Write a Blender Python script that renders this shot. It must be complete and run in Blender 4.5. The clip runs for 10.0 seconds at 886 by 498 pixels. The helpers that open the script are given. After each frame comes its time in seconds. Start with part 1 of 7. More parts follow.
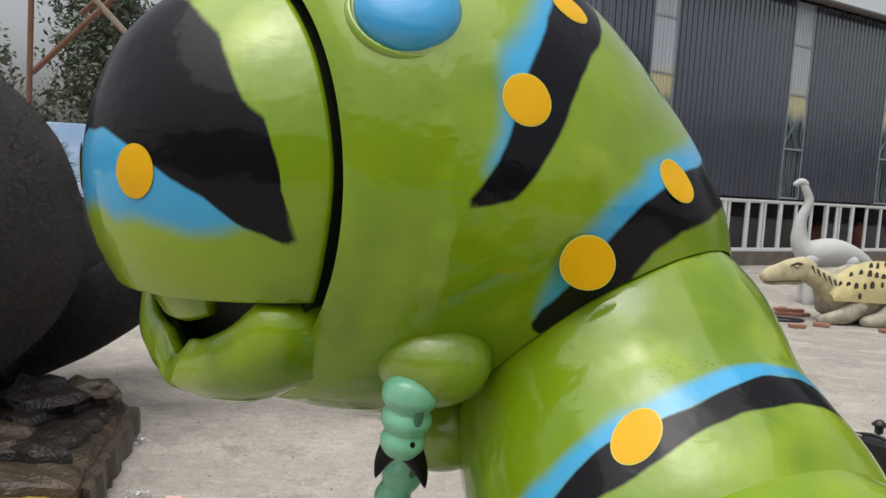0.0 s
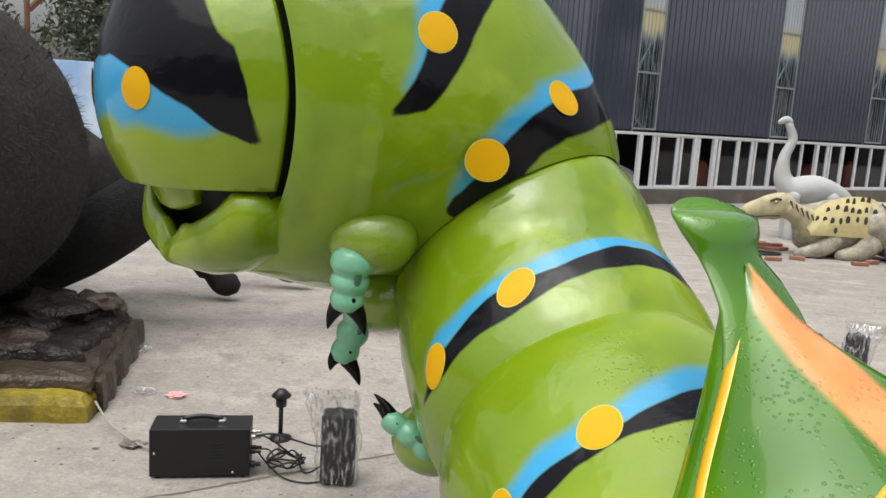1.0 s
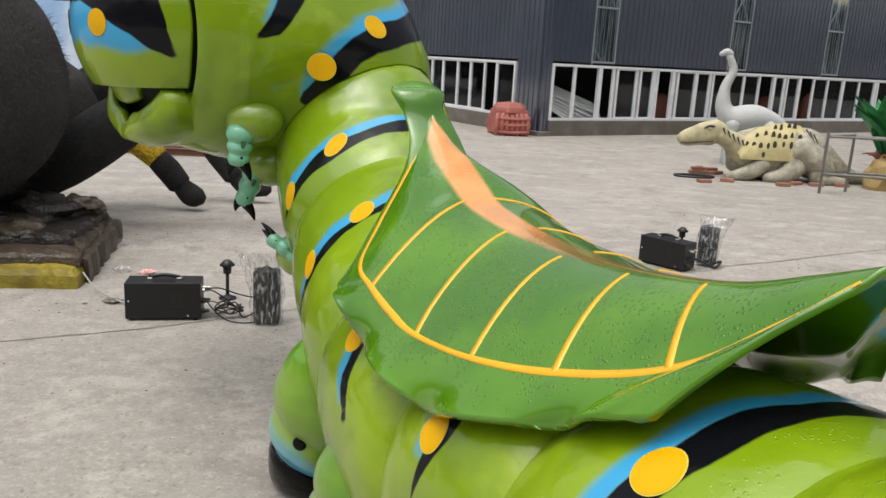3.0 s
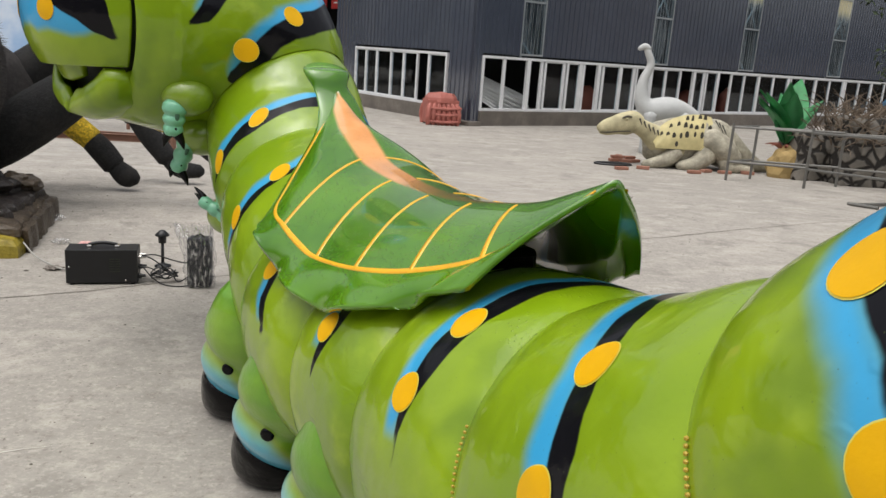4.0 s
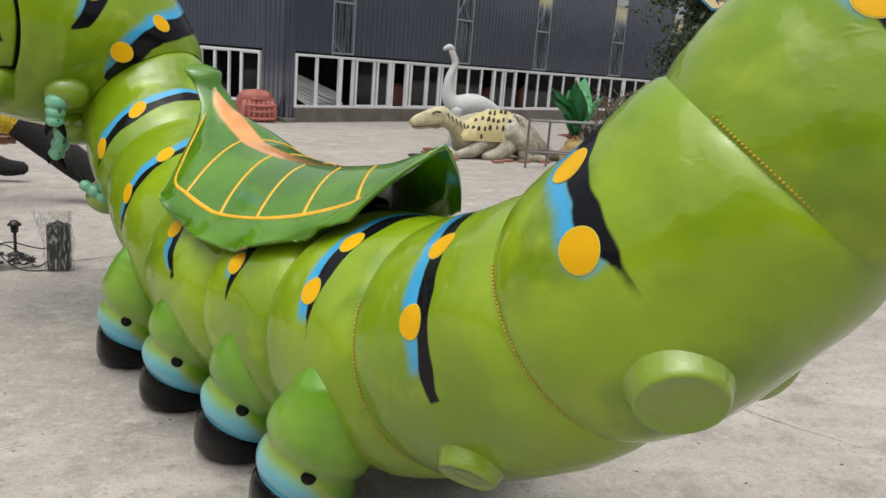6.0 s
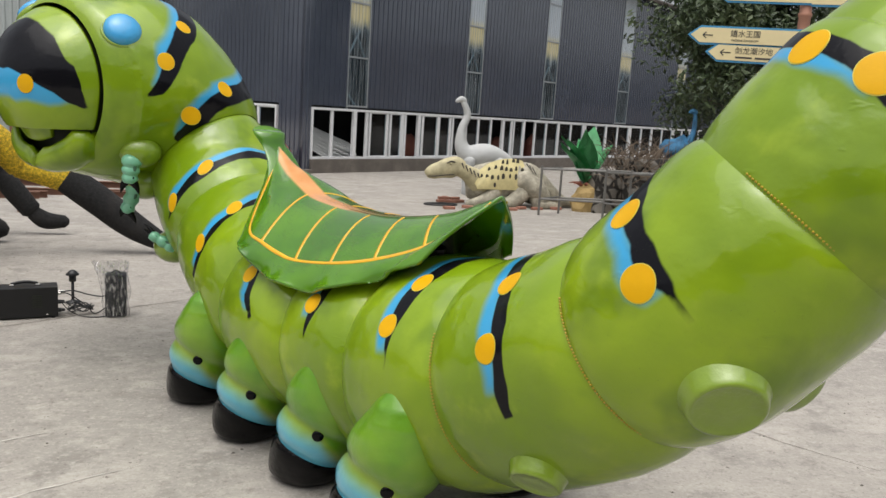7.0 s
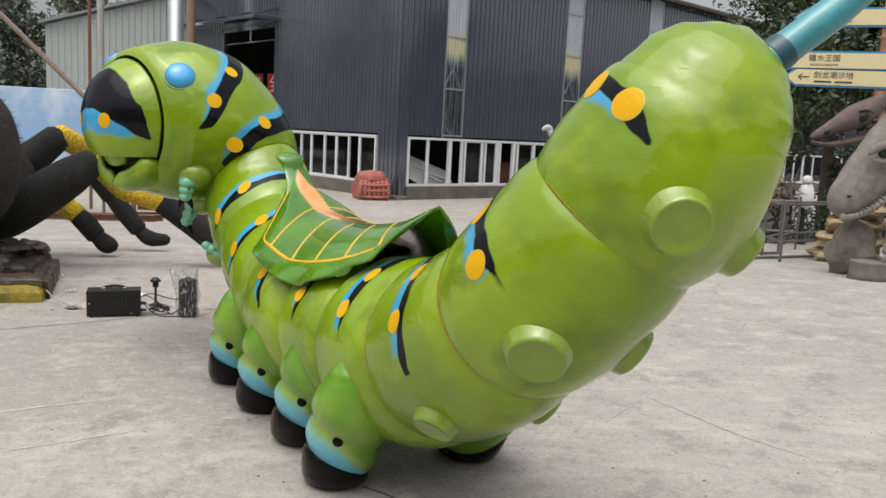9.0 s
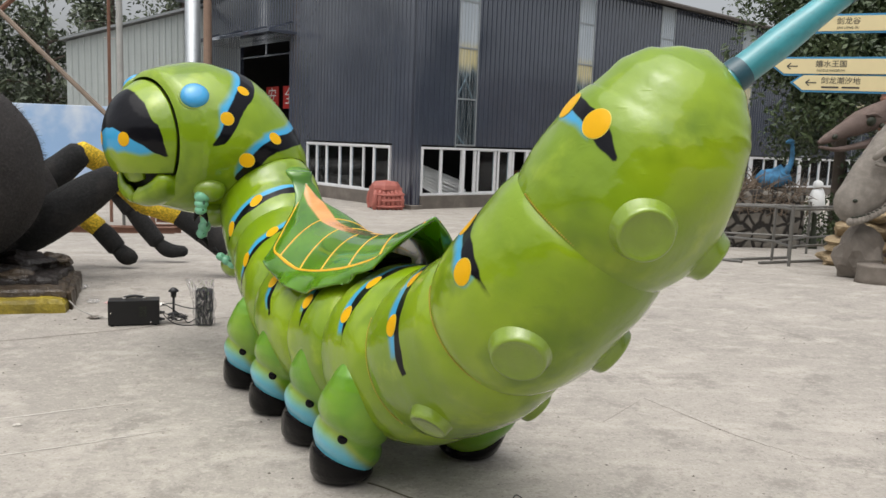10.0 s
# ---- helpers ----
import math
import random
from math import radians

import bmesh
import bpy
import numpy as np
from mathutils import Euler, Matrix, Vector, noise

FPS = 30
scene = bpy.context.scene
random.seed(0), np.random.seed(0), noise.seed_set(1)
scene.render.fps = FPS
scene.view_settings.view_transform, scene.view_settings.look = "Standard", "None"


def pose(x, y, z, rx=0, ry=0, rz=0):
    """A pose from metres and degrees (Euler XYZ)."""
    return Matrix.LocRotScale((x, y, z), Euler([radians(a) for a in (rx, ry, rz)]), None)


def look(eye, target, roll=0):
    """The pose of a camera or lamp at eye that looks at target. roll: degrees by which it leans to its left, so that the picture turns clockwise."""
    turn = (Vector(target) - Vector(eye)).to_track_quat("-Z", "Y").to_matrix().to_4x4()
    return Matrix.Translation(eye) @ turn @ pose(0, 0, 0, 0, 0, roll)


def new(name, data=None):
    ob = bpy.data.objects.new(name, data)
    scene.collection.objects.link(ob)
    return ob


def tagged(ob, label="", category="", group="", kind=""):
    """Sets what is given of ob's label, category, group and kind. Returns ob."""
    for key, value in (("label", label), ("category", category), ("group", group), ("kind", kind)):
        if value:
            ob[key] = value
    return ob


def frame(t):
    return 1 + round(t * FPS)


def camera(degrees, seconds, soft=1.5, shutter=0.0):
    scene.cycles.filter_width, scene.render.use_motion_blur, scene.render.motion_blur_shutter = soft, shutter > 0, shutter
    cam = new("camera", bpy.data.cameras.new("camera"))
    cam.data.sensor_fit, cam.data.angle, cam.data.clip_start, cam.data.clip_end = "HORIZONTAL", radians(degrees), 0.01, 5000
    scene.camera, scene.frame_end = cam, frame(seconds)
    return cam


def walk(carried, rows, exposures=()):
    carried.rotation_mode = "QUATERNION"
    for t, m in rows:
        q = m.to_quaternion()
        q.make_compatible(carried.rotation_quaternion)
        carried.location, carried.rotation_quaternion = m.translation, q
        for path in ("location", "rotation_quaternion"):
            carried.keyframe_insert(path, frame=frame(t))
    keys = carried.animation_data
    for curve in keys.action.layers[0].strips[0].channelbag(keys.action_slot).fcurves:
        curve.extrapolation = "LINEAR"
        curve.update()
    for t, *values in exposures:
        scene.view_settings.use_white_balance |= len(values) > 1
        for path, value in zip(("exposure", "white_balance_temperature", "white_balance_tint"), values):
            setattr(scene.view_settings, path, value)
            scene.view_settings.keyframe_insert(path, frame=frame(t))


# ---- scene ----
cam = camera(58.2, 10.0)
PATH = [
    (0, (0.902, -0.493, 1.673), (0.887, 1.498, 1.491), 3.4),
    (0.5, (0.948, -0.721, 1.652), (0.954, 1.263, 1.397), 3.4),
    (1, (1.072, -0.943, 1.627), (1.066, 1.03, 1.299), 3.5),
    (1.5, (1.269, -1.209, 1.613), (1.243, 0.752, 1.223), 3.2),
    (2, (1.371, -1.52, 1.598), (1.347, 0.433, 1.167), 2.7),
    (2.5, (1.504, -1.829, 1.602), (1.492, 0.117, 1.143), 2.8),
    (4, (1.733, -2.681, 1.588), (1.918, -0.749, 1.105), 4.0),
    (4.5, (1.783, -2.938, 1.597), (2.067, -1.02, 1.107), 4.6),
    (5, (1.67, -3.144, 1.58), (2.091, -1.252, 1.088), 4.8),
    (5.2, (1.621, -3.218, 1.585), (2.097, -1.339, 1.092), 5.0),
    (6.3, (1.266, -3.601, 1.62), (1.925, -1.761, 1.194), 4.1),
    (6.5, (1.16, -3.653, 1.632), (1.819, -1.808, 1.232), 3.8),
    (7, (1.125, -3.787, 1.644), (1.745, -1.915, 1.304), 3.7),
    (7.5, (1.356, -4.01, 1.632), (1.909, -2.113, 1.319), 4.3),
    (8, (1.467, -4.211, 1.617), (1.942, -2.292, 1.317), 3.7),
    (8.5, (1.537, -4.433, 1.651), (1.934, -2.494, 1.36), 3.1),
    (9, (1.66, -4.627, 1.674), (1.996, -2.676, 1.388), 2.9),
    (9.5, (1.719, -4.779, 1.699), (2.02, -2.821, 1.423), 2.3),
    (10, (1.721, -4.867, 1.712), (2.013, -2.907, 1.445), 2.1),
]
walk(cam, [(t, look(eye, target, roll)) for t, eye, target, roll in PATH], [(0.0, -0.06), (0.6, 0.10), (1.6, 0.10), (4.0, -0.02), (6.5, -0.02), (8.5, 0.03), (10.0, 0.09)])

# ---- light ----
world = bpy.data.worlds.new("world")
scene.world = world
world.use_nodes = True
wn, wl = world.node_tree.nodes, world.node_tree.links
sky = wn.new("ShaderNodeTexSky")
sky.sky_type, sky.sun_disc = "NISHITA", False
SUN_ELEVATION, SUN_AZIMUTH = radians(74), radians(215)
sky.sun_elevation, sky.sun_rotation = SUN_ELEVATION, SUN_AZIMUTH
sky.air_density, sky.dust_density, sky.ozone_density = 1.0, 6.0, 1.0
hs = wn.new("ShaderNodeHueSaturation")
hs.inputs["Saturation"].default_value = 0.25
wl.new(sky.outputs[0], hs.inputs["Color"])
wl.new(hs.outputs[0], wn["Background"].inputs["Color"])
wn["Background"].inputs["Strength"].default_value = 0.165
sun = new("sun", bpy.data.lights.new("sun", "SUN"))
sun.data.energy, sun.data.angle, sun.data.color = 1.5, radians(80), (1.0, 0.97, 0.94)
sun.matrix_world = look((0, 0, 20), Vector((0, 0, 20)) - Vector((math.sin(SUN_AZIMUTH) * math.cos(SUN_ELEVATION), math.cos(SUN_AZIMUTH) * math.cos(SUN_ELEVATION), math.sin(SUN_ELEVATION))))


# ---- materials ----
def material(name):
    m = bpy.data.materials.new(name)
    m.use_nodes = True
    nt = m.node_tree
    return m, nt, nt.nodes["Principled BSDF"]


def link(nt, a, b):
    nt.links.new(a, b)


def node(nt, kind, **values):
    n = nt.nodes.new(kind)
    for key, v in values.items():
        n.inputs[key.replace("_", " ")].default_value = v
    return n


def mixed(nt, factor, a, b, blend="MIX"):
    """A colour mix; factor, a, b are sockets or values."""
    n = nt.nodes.new("ShaderNodeMix")
    n.data_type, n.blend_type = "RGBA", blend
    for socket, v in ((n.inputs[0], factor), (n.inputs[6], a), (n.inputs[7], b)):
        if isinstance(v, bpy.types.NodeSocket):
            nt.links.new(v, socket)
        elif isinstance(v, tuple):
            socket.default_value = (*v, 1) if len(v) == 3 else v
        else:
            socket.default_value = v
    return n.outputs[2]


def ramp(nt, value, a, b):
    """0 below a, 1 above b."""
    n = nt.nodes.new("ShaderNodeMapRange")
    n.interpolation_type = "SMOOTHSTEP"
    n.inputs["From Min"].default_value, n.inputs["From Max"].default_value = a, b
    nt.links.new(value, n.inputs["Value"])
    return n.outputs[0]


def noise_out(nt, scale, detail=4.0, rough=0.55, coords="Object", vector=None):
    n = nt.nodes.new("ShaderNodeTexNoise")
    n.inputs["Scale"].default_value, n.inputs["Detail"].default_value, n.inputs["Roughness"].default_value = scale, detail, rough
    if vector is None:
        c = nt.nodes.new("ShaderNodeTexCoord")
        vector = c.outputs[coords]
    nt.links.new(vector, n.inputs["Vector"])
    return n.outputs["Fac"]


def bumped(nt, bsdf, height, strength, distance=0.01):
    b = nt.nodes.new("ShaderNodeBump")
    b.inputs["Strength"].default_value, b.inputs["Distance"].default_value = strength, distance
    nt.links.new(height, b.inputs["Height"])
    nt.links.new(b.outputs[0], bsdf.inputs["Normal"])


def plain(name, colour, rough=0.6, metal=0.0, vary=0.25, scale=6.0, bump=0.15, depth=0.004, coat=0.0, dark=0.6):
    """A surface with blotches at two scales and a fine relief."""
    m, nt, p = material(name)
    a, b = noise_out(nt, scale), noise_out(nt, scale * 9, 3)
    lo = tuple(c * dark for c in colour)
    c = mixed(nt, ramp(nt, a, 0.3, 0.75), mixed(nt, vary, colour, lo), colour)
    c = mixed(nt, ramp(nt, b, 0.45, 0.8), c, mixed(nt, vary * 0.8, colour, lo))
    link(nt, c, p.inputs["Base Color"])
    p.inputs["Roughness"].default_value, p.inputs["Metallic"].default_value = rough, metal
    p.inputs["Coat Weight"].default_value = coat
    p.inputs["Coat Roughness"].default_value = 0.12
    if bump:
        bumped(nt, p, b, bump, depth)
    return m


# ---- building blocks ----
def obj(name, bm, mat, parent=None, label="", smooth=False):
    me = bpy.data.meshes.new(name)
    bm.to_mesh(me)
    bm.free()
    for m in (mat if isinstance(mat, (list, tuple)) else [mat]):
        me.materials.append(m)
    if smooth:
        me.polygons.foreach_set("use_smooth", [True] * len(me.polygons))
    ob = new(name, me)
    if parent is not None:
        ob.parent = parent
    if label:
        ob["label"] = label
    return ob


def part(name, bm, mat, parent, label="", smooth=False):
    return obj(name, bm, mat, parent, label, smooth)


def empty(name, at=(0, 0, 0), rz=0.0):
    ob = new(name)
    ob.matrix_world = pose(*at, 0, 0, rz)
    ob.empty_display_size = 0.1
    return ob


def box(bm, lo, hi, bevel=0.0, m=None):
    """A box between two corners, with its edges rounded."""
    c = [(a + b) / 2 for a, b in zip(lo, hi)]
    d = [abs(b - a) for a, b in zip(lo, hi)]
    t = Matrix.Translation(c) @ Matrix.Diagonal((*d, 1))
    r = bmesh.ops.create_cube(bm, size=1, matrix=(m @ t) if m else t)
    if bevel:
        es = list({e for v in r["verts"] for e in v.link_edges})
        bmesh.ops.bevel(bm, geom=es, offset=bevel, segments=2, affect="EDGES", profile=0.5)
    return bm


def grid_faces(bm, rows, closed=True):
    """Joins rings of vertices into quads."""
    for a, b in zip(rows, rows[1:]):
        n = len(a)
        for i in range(n if closed else n - 1):
            j = (i + 1) % n
            bm.faces.new((a[i], a[j], b[j], b[i]))


def tube(bm, points, radii, sides=12, caps=True, flat=1.0):
    """A round bar along points, with its own radius at each."""
    pts = [Vector(p) for p in points]
    rows, ref = [], None
    for i, p in enumerate(pts):
        t = (pts[min(i + 1, len(pts) - 1)] - pts[max(i - 1, 0)]).normalized()
        if ref is None:
            ref = t.orthogonal().normalized()
        ref = (ref - t * ref.dot(t)).normalized()
        o = t.cross(ref)
        r = radii[i] if isinstance(radii, (list, tuple)) else radii
        rows.append([bm.verts.new(p + (ref * math.cos(a) + o * math.sin(a) * flat) * r) for a in (2 * math.pi * k / sides for k in range(sides))])
    grid_faces(bm, rows)
    if caps:
        bm.faces.new(rows[0][::-1])
        bm.faces.new(rows[-1])
    return bm


def lathe(bm, profile, sides=24, m=None):
    """Turns (radius, height) pairs round z."""
    rows = []
    for r, z in profile:
        rows.append([bm.verts.new((max(r, 1e-4) * math.cos(2 * math.pi * k / sides), max(r, 1e-4) * math.sin(2 * math.pi * k / sides), z)) for k in range(sides)])
    grid_faces(bm, rows)
    bm.faces.new(rows[0][::-1])
    bm.faces.new(rows[-1])
    if m:
        bmesh.ops.transform(bm, matrix=m, verts=[v for r in rows for v in r])
    return bm


def step(a, b, x):
    t = min(1, max(0, (x - a) / (b - a)))
    return t * t * (3 - 2 * t)


def ground_z(x, y):
    """The yard falls a little towards the workshop."""
    return -0.33 * step(3.5, 12.5, y)

# ---- the caterpillar's spine ----
# metres along the body (towards the head), to its right, up, and the radius
ORIGIN, AHEAD, RIGHT = np.array((2.24, -1.16, 0.0)), np.array((-0.407, 0.9134, 0.0)), np.array((0.9134, 0.407, 0.0))
SPINE = np.array([
    (-1.285, 0.229, 1.966, 0.148), (-1.158, 0.115, 1.656, 0.334), (-0.824, -0.059, 1.17, 0.351), (-0.405, -0.038, 0.862, 0.38), (0.139, 0.029, 0.66, 0.444),
    (0.694, 0.047, 0.612, 0.436), (1.308, 0.02, 0.613, 0.415), (1.911, 0.101, 0.756, 0.413), (2.448, 0.129, 1.041, 0.391), (2.678, 0.119, 1.309, 0.379),
    (2.883, -0.065, 1.547, 0.488), (2.961, -0.296, 1.667, 0.553), (2.929, -0.708, 1.653, 0.437)])
# which way the back points at each of them
BACK = np.array([
    (0.7, 0, 0.7), (0.7, 0, 0.7), (0.66, 0, 0.75), (0.35, 0, 0.93), (0.1, 0, 1), (0, 0, 1), (-0.08, 0, 1), (-0.45, 0, 0.9), (-0.75, 0.3, 0.55),
    (-0.4, 0.75, 0.5), (0.05, 0.8, 0.6), (0.1, 0.35, 0.95), (0, -0.15, 1)], dtype=float)


# the rounded end of the tail, from its tip to a place on the spine
TAIL_TIP = np.array([
    (-1.318, 0.257, 2.036, 0.002), (-1.315, 0.253, 2.031, 0.045), (-1.309, 0.247, 2.016, 0.095), (-1.301, 0.239, 1.996, 0.140), (-1.291, 0.230, 1.971, 0.182), (-1.278, 0.219, 1.942, 0.216),
    (-1.264, 0.207, 1.909, 0.245), (-1.249, 0.193, 1.872, 0.268), (-1.235, 0.179, 1.832, 0.287), (-1.222, 0.165, 1.793, 0.302)])
TIP_U = 0.6


def to_world(v):
    return ORIGIN * 0 + v[0] * AHEAD + v[1] * RIGHT + np.array((0, 0, v[2]))


def along(table, u):
    """A smooth curve through the rows of a table."""
    n = len(table)
    u = min(max(u, 0.0), n - 1.0)
    i = min(int(u), n - 2)
    f = u - i
    p1, p2 = table[i], table[i + 1]
    p0 = table[i - 1] if i > 0 else 2 * p1 - p2
    p3 = table[i + 2] if i + 2 < n else 2 * p2 - p1
    return 0.5 * (2 * p1 + (p2 - p0) * f + (2 * p0 - 5 * p1 + 4 * p2 - p3) * f * f + (3 * p1 - p0 - 3 * p2 + p3) * f ** 3)


def spine_frame(u):
    """Centre, direction, back, left and radius at u."""
    if u < TIP_U:
        f = max(u, 0.0) / TIP_U * (len(TAIL_TIP) - 1)
        c = along(TAIL_TIP, f)
        t = to_world((along(TAIL_TIP, f + 0.3) - along(TAIL_TIP, f - 0.3))[:3])
    else:
        c = along(SPINE, u)
        t = to_world((along(SPINE, u + 0.02) - along(SPINE, u - 0.02))[:3])
    t /= np.linalg.norm(t)
    d = to_world(along(BACK, u))
    d -= t * (d @ t)
    d /= np.linalg.norm(d)
    return ORIGIN + to_world(c[:3]), t, d, np.cross(d, t), c[3]


# where one body ring ends and the next begins
RINGS = (0.0, 1.49, 2.41, 3.54, 4.6, 5.47, 6.32, 7.55, 9.0, 12.0)


def swell(u):
    """How the radius swells within a ring and dips at its ends."""
    for k, (a, b) in enumerate(zip(RINGS, RINGS[1:])):
        if u <= b or b == RINGS[-1]:
            break
    v = (u - a) / (b - a)
    if k == 0:
        if u < TIP_U:
            return 1.0
        return (1 + 0.112 * step(1.15, TIP_U, u)) * (1 - 0.075 * v ** 9)
    if k == 8:
        return 1 - 0.10 * (1 - v) ** 9
    w = abs(2 * v - 1)
    return 1.01 - 0.075 * w ** 5


def skin(u, theta, lift=0.0):
    """A point of the body's skin; theta runs from the back towards the left side."""
    c, t, d, l, r = spine_frame(u)
    r = r * swell(u) + lift
    return c + (d * math.cos(theta) + l * math.sin(theta)) * r


# the head: one smooth form round the end of the spine
HEAD_BALLS = [(ORIGIN + to_world(along(SPINE, u)[:3]), along(SPINE, u)[3]) for u in np.arange(8.95, 11.96, 0.1)]
HEAD_C, HEAD_R = np.array([b[0] for b in HEAD_BALLS]), np.array([b[1] for b in HEAD_BALLS])
HEAD_MID = ORIGIN + to_world(np.array((2.92, -0.25, 1.56)))
SEAM = np.array((0.416, 1.226, 1.656))
PAINT_AHEAD, PAINT_LEFT, PAINT_TOP = np.array((-0.6964, -0.7175, -0.0128)), np.array((0.7160, -0.6959, 0.0556)), np.array((-0.0347, -0.0359, 0.9988))
# the way the face looks
FACE = np.array((math.sin(radians(-131)), math.cos(radians(-131)), -0.05))
FACE /= np.linalg.norm(FACE)
LEFT = np.cross((0, 0, 1), FACE)
LEFT /= np.linalg.norm(LEFT)
TOP = np.cross(FACE, LEFT)


def head_reach(way):
    """How far the head's skin lies from its middle in a direction."""
    k = HEAD_C - HEAD_MID
    b = k @ way
    q = b * b - (k * k).sum(1) + HEAD_R ** 2
    far = np.where(q > 0, b + np.sqrt(np.maximum(q, 0)), 0.0)
    top = far.max()
    return top + 0.018 * math.log(np.exp((far - top) / 0.018).sum()) * 0.35


def head_skin(way, lift=0.0):
    way = way / np.linalg.norm(way)
    return HEAD_MID + way * (head_reach(way) + lift)

def painted_skin(name, gloss=0.34):
    """Airbrushed green fibreglass; the fields black and blue say where the stripes lie."""
    m, nt, p = material(name)
    big, mid, fine = noise_out(nt, 1.6, 3), noise_out(nt, 5.0, 4), noise_out(nt, 45.0, 4)
    green = mixed(nt, ramp(nt, big, 0.32, 0.68), (0.160, 0.268, 0.002), (0.264, 0.388, 0.006))
    green = mixed(nt, ramp(nt, noise_out(nt, 3.1, 3), 0.50, 0.72), green, (0.136, 0.232, 0.002))
    green = mixed(nt, ramp(nt, mid, 0.55, 0.8), green, (0.295, 0.405, 0.016))
    f = nt.nodes.new("ShaderNodeAttribute")
    f.attribute_name = "blue"
    g = nt.nodes.new("ShaderNodeAttribute")
    g.attribute_name = "black"
    wob = node(nt, "ShaderNodeMath")
    wob.operation = "MULTIPLY_ADD"
    link(nt, noise_out(nt, 9.0, 3), wob.inputs[0])
    wob.inputs[1].default_value, wob.inputs[2].default_value = 0.010, -0.005
    add1, add2 = nt.nodes.new("ShaderNodeMath"), nt.nodes.new("ShaderNodeMath")
    link(nt, f.outputs["Fac"], add1.inputs[0]), link(nt, wob.outputs[0], add1.inputs[1])
    link(nt, g.outputs["Fac"], add2.inputs[0]), link(nt, wob.outputs[0], add2.inputs[1])
    c = mixed(nt, ramp(nt, add1.outputs[0], -0.02, 0.026), green, (0.035, 0.34, 0.62))
    k = ramp(nt, add2.outputs[0], -0.004, 0.005)
    c = mixed(nt, k, c, (0.004, 0.004, 0.006))
    speck = ramp(nt, noise_out(nt, 230.0, 1), 0.75, 0.78)
    c = mixed(nt, speck, c, mixed(nt, 0.5, c, (0.05, 0.07, 0.02)))
    link(nt, c, p.inputs["Base Color"])
    r = node(nt, "ShaderNodeMapRange", To_Min=gloss, To_Max=gloss + 0.22)
    link(nt, mid, r.inputs["Value"])
    link(nt, r.outputs[0], p.inputs["Roughness"])
    link(nt, mixed(nt, k, (0.15, 0.15, 0.15), (0.04, 0.04, 0.04)), p.inputs["Specular IOR Level"])
    p.inputs["Coat IOR"].default_value = 1.52
    link(nt, mixed(nt, k, (0.9, 0.9, 0.9), (0.36, 0.36, 0.36)), p.inputs["Coat Weight"])
    cr = node(nt, "ShaderNodeMapRange", To_Min=0.05, To_Max=0.17)
    link(nt, noise_out(nt, 2.3, 3), cr.inputs["Value"])
    link(nt, cr.outputs[0], p.inputs["Coat Roughness"])
    h = mixed(nt, 0.05, mixed(nt, 0.30, mid, noise_out(nt, 12.0, 2)), fine)
    # creases and small dents of the moulded shell
    tm, mm = nt.nodes.new("ShaderNodeTexCoord"), nt.nodes.new("ShaderNodeMapping")
    mm.inputs["Scale"].default_value = (0.5, 1.0, 2.2)
    link(nt, tm.outputs["Object"], mm.inputs["Vector"])
    dent = mixed(nt, ramp(nt, noise_out(nt, 11.0, 2, vector=mm.outputs[0]), 0.66, 0.78), (0, 0, 0), (1, 1, 1))
    h = mixed(nt, 0.10, h, dent)
    # rain drops on what looks up
    v = nt.nodes.new("ShaderNodeTexVoronoi")
    v.inputs["Scale"].default_value = 95.0
    tc = nt.nodes.new("ShaderNodeTexCoord")
    link(nt, tc.outputs["Object"], v.inputs["Vector"])
    geo, sep = nt.nodes.new("ShaderNodeNewGeometry"), nt.nodes.new("ShaderNodeSeparateXYZ")
    link(nt, geo.outputs["Normal"], sep.inputs[0])
    wet = mixed(nt, ramp(nt, v.outputs["Distance"], 0.10, 0.30), (1, 1, 1), (0, 0, 0))
    wet = mixed(nt, ramp(nt, sep.outputs["Z"], 0.72, 0.92), (0, 0, 0), wet)
    wet = mixed(nt, ramp(nt, noise_out(nt, 6.0, 2), 0.47, 0.6), (0, 0, 0), wet)
    b1 = nt.nodes.new("ShaderNodeBump")
    b1.inputs["Strength"].default_value, b1.inputs["Distance"].default_value = 0.24, 0.036
    link(nt, h, b1.inputs["Height"])
    b2 = nt.nodes.new("ShaderNodeBump")
    b2.inputs["Strength"].default_value, b2.inputs["Distance"].default_value = 0.5, 0.004
    link(nt, wet, b2.inputs["Height"]), link(nt, b1.outputs[0], b2.inputs["Normal"])
    link(nt, b2.outputs[0], p.inputs["Normal"]), link(nt, b2.outputs[0], p.inputs["Coat Normal"])
    return m


SKIN = painted_skin("green_fibreglass")
YELLOW = plain("yellow_paint", (0.74, 0.40, 0.0), 0.5, vary=0.25, scale=18, bump=0.1, coat=0.12, dark=0.8)
YELLOW.node_tree.nodes["Principled BSDF"].inputs["Specular IOR Level"].default_value = 0.2
PALE_YELLOW = plain("pale_yellow_paint", (0.70, 0.62, 0.10), 0.4, vary=0.2, bump=0.05)
BLACK_GLOSS = plain("black_gloss_paint", (0.0035, 0.0035, 0.004), 0.2, vary=0.5, scale=2.0, bump=0.35, depth=0.012, coat=0.0)
BLACK_GLOSS.node_tree.nodes["Principled BSDF"].inputs["Specular IOR Level"].default_value = 0.17
EYE_BLUE = plain("blue_eye_paint", (0.05, 0.36, 0.70), 0.25, vary=0.3, scale=5, bump=0.15, coat=0.4, dark=0.5)
MINT = plain("mint_paint", (0.22, 0.56, 0.36), 0.28, vary=0.5, scale=14, bump=0.2, coat=0.3, dark=0.55)
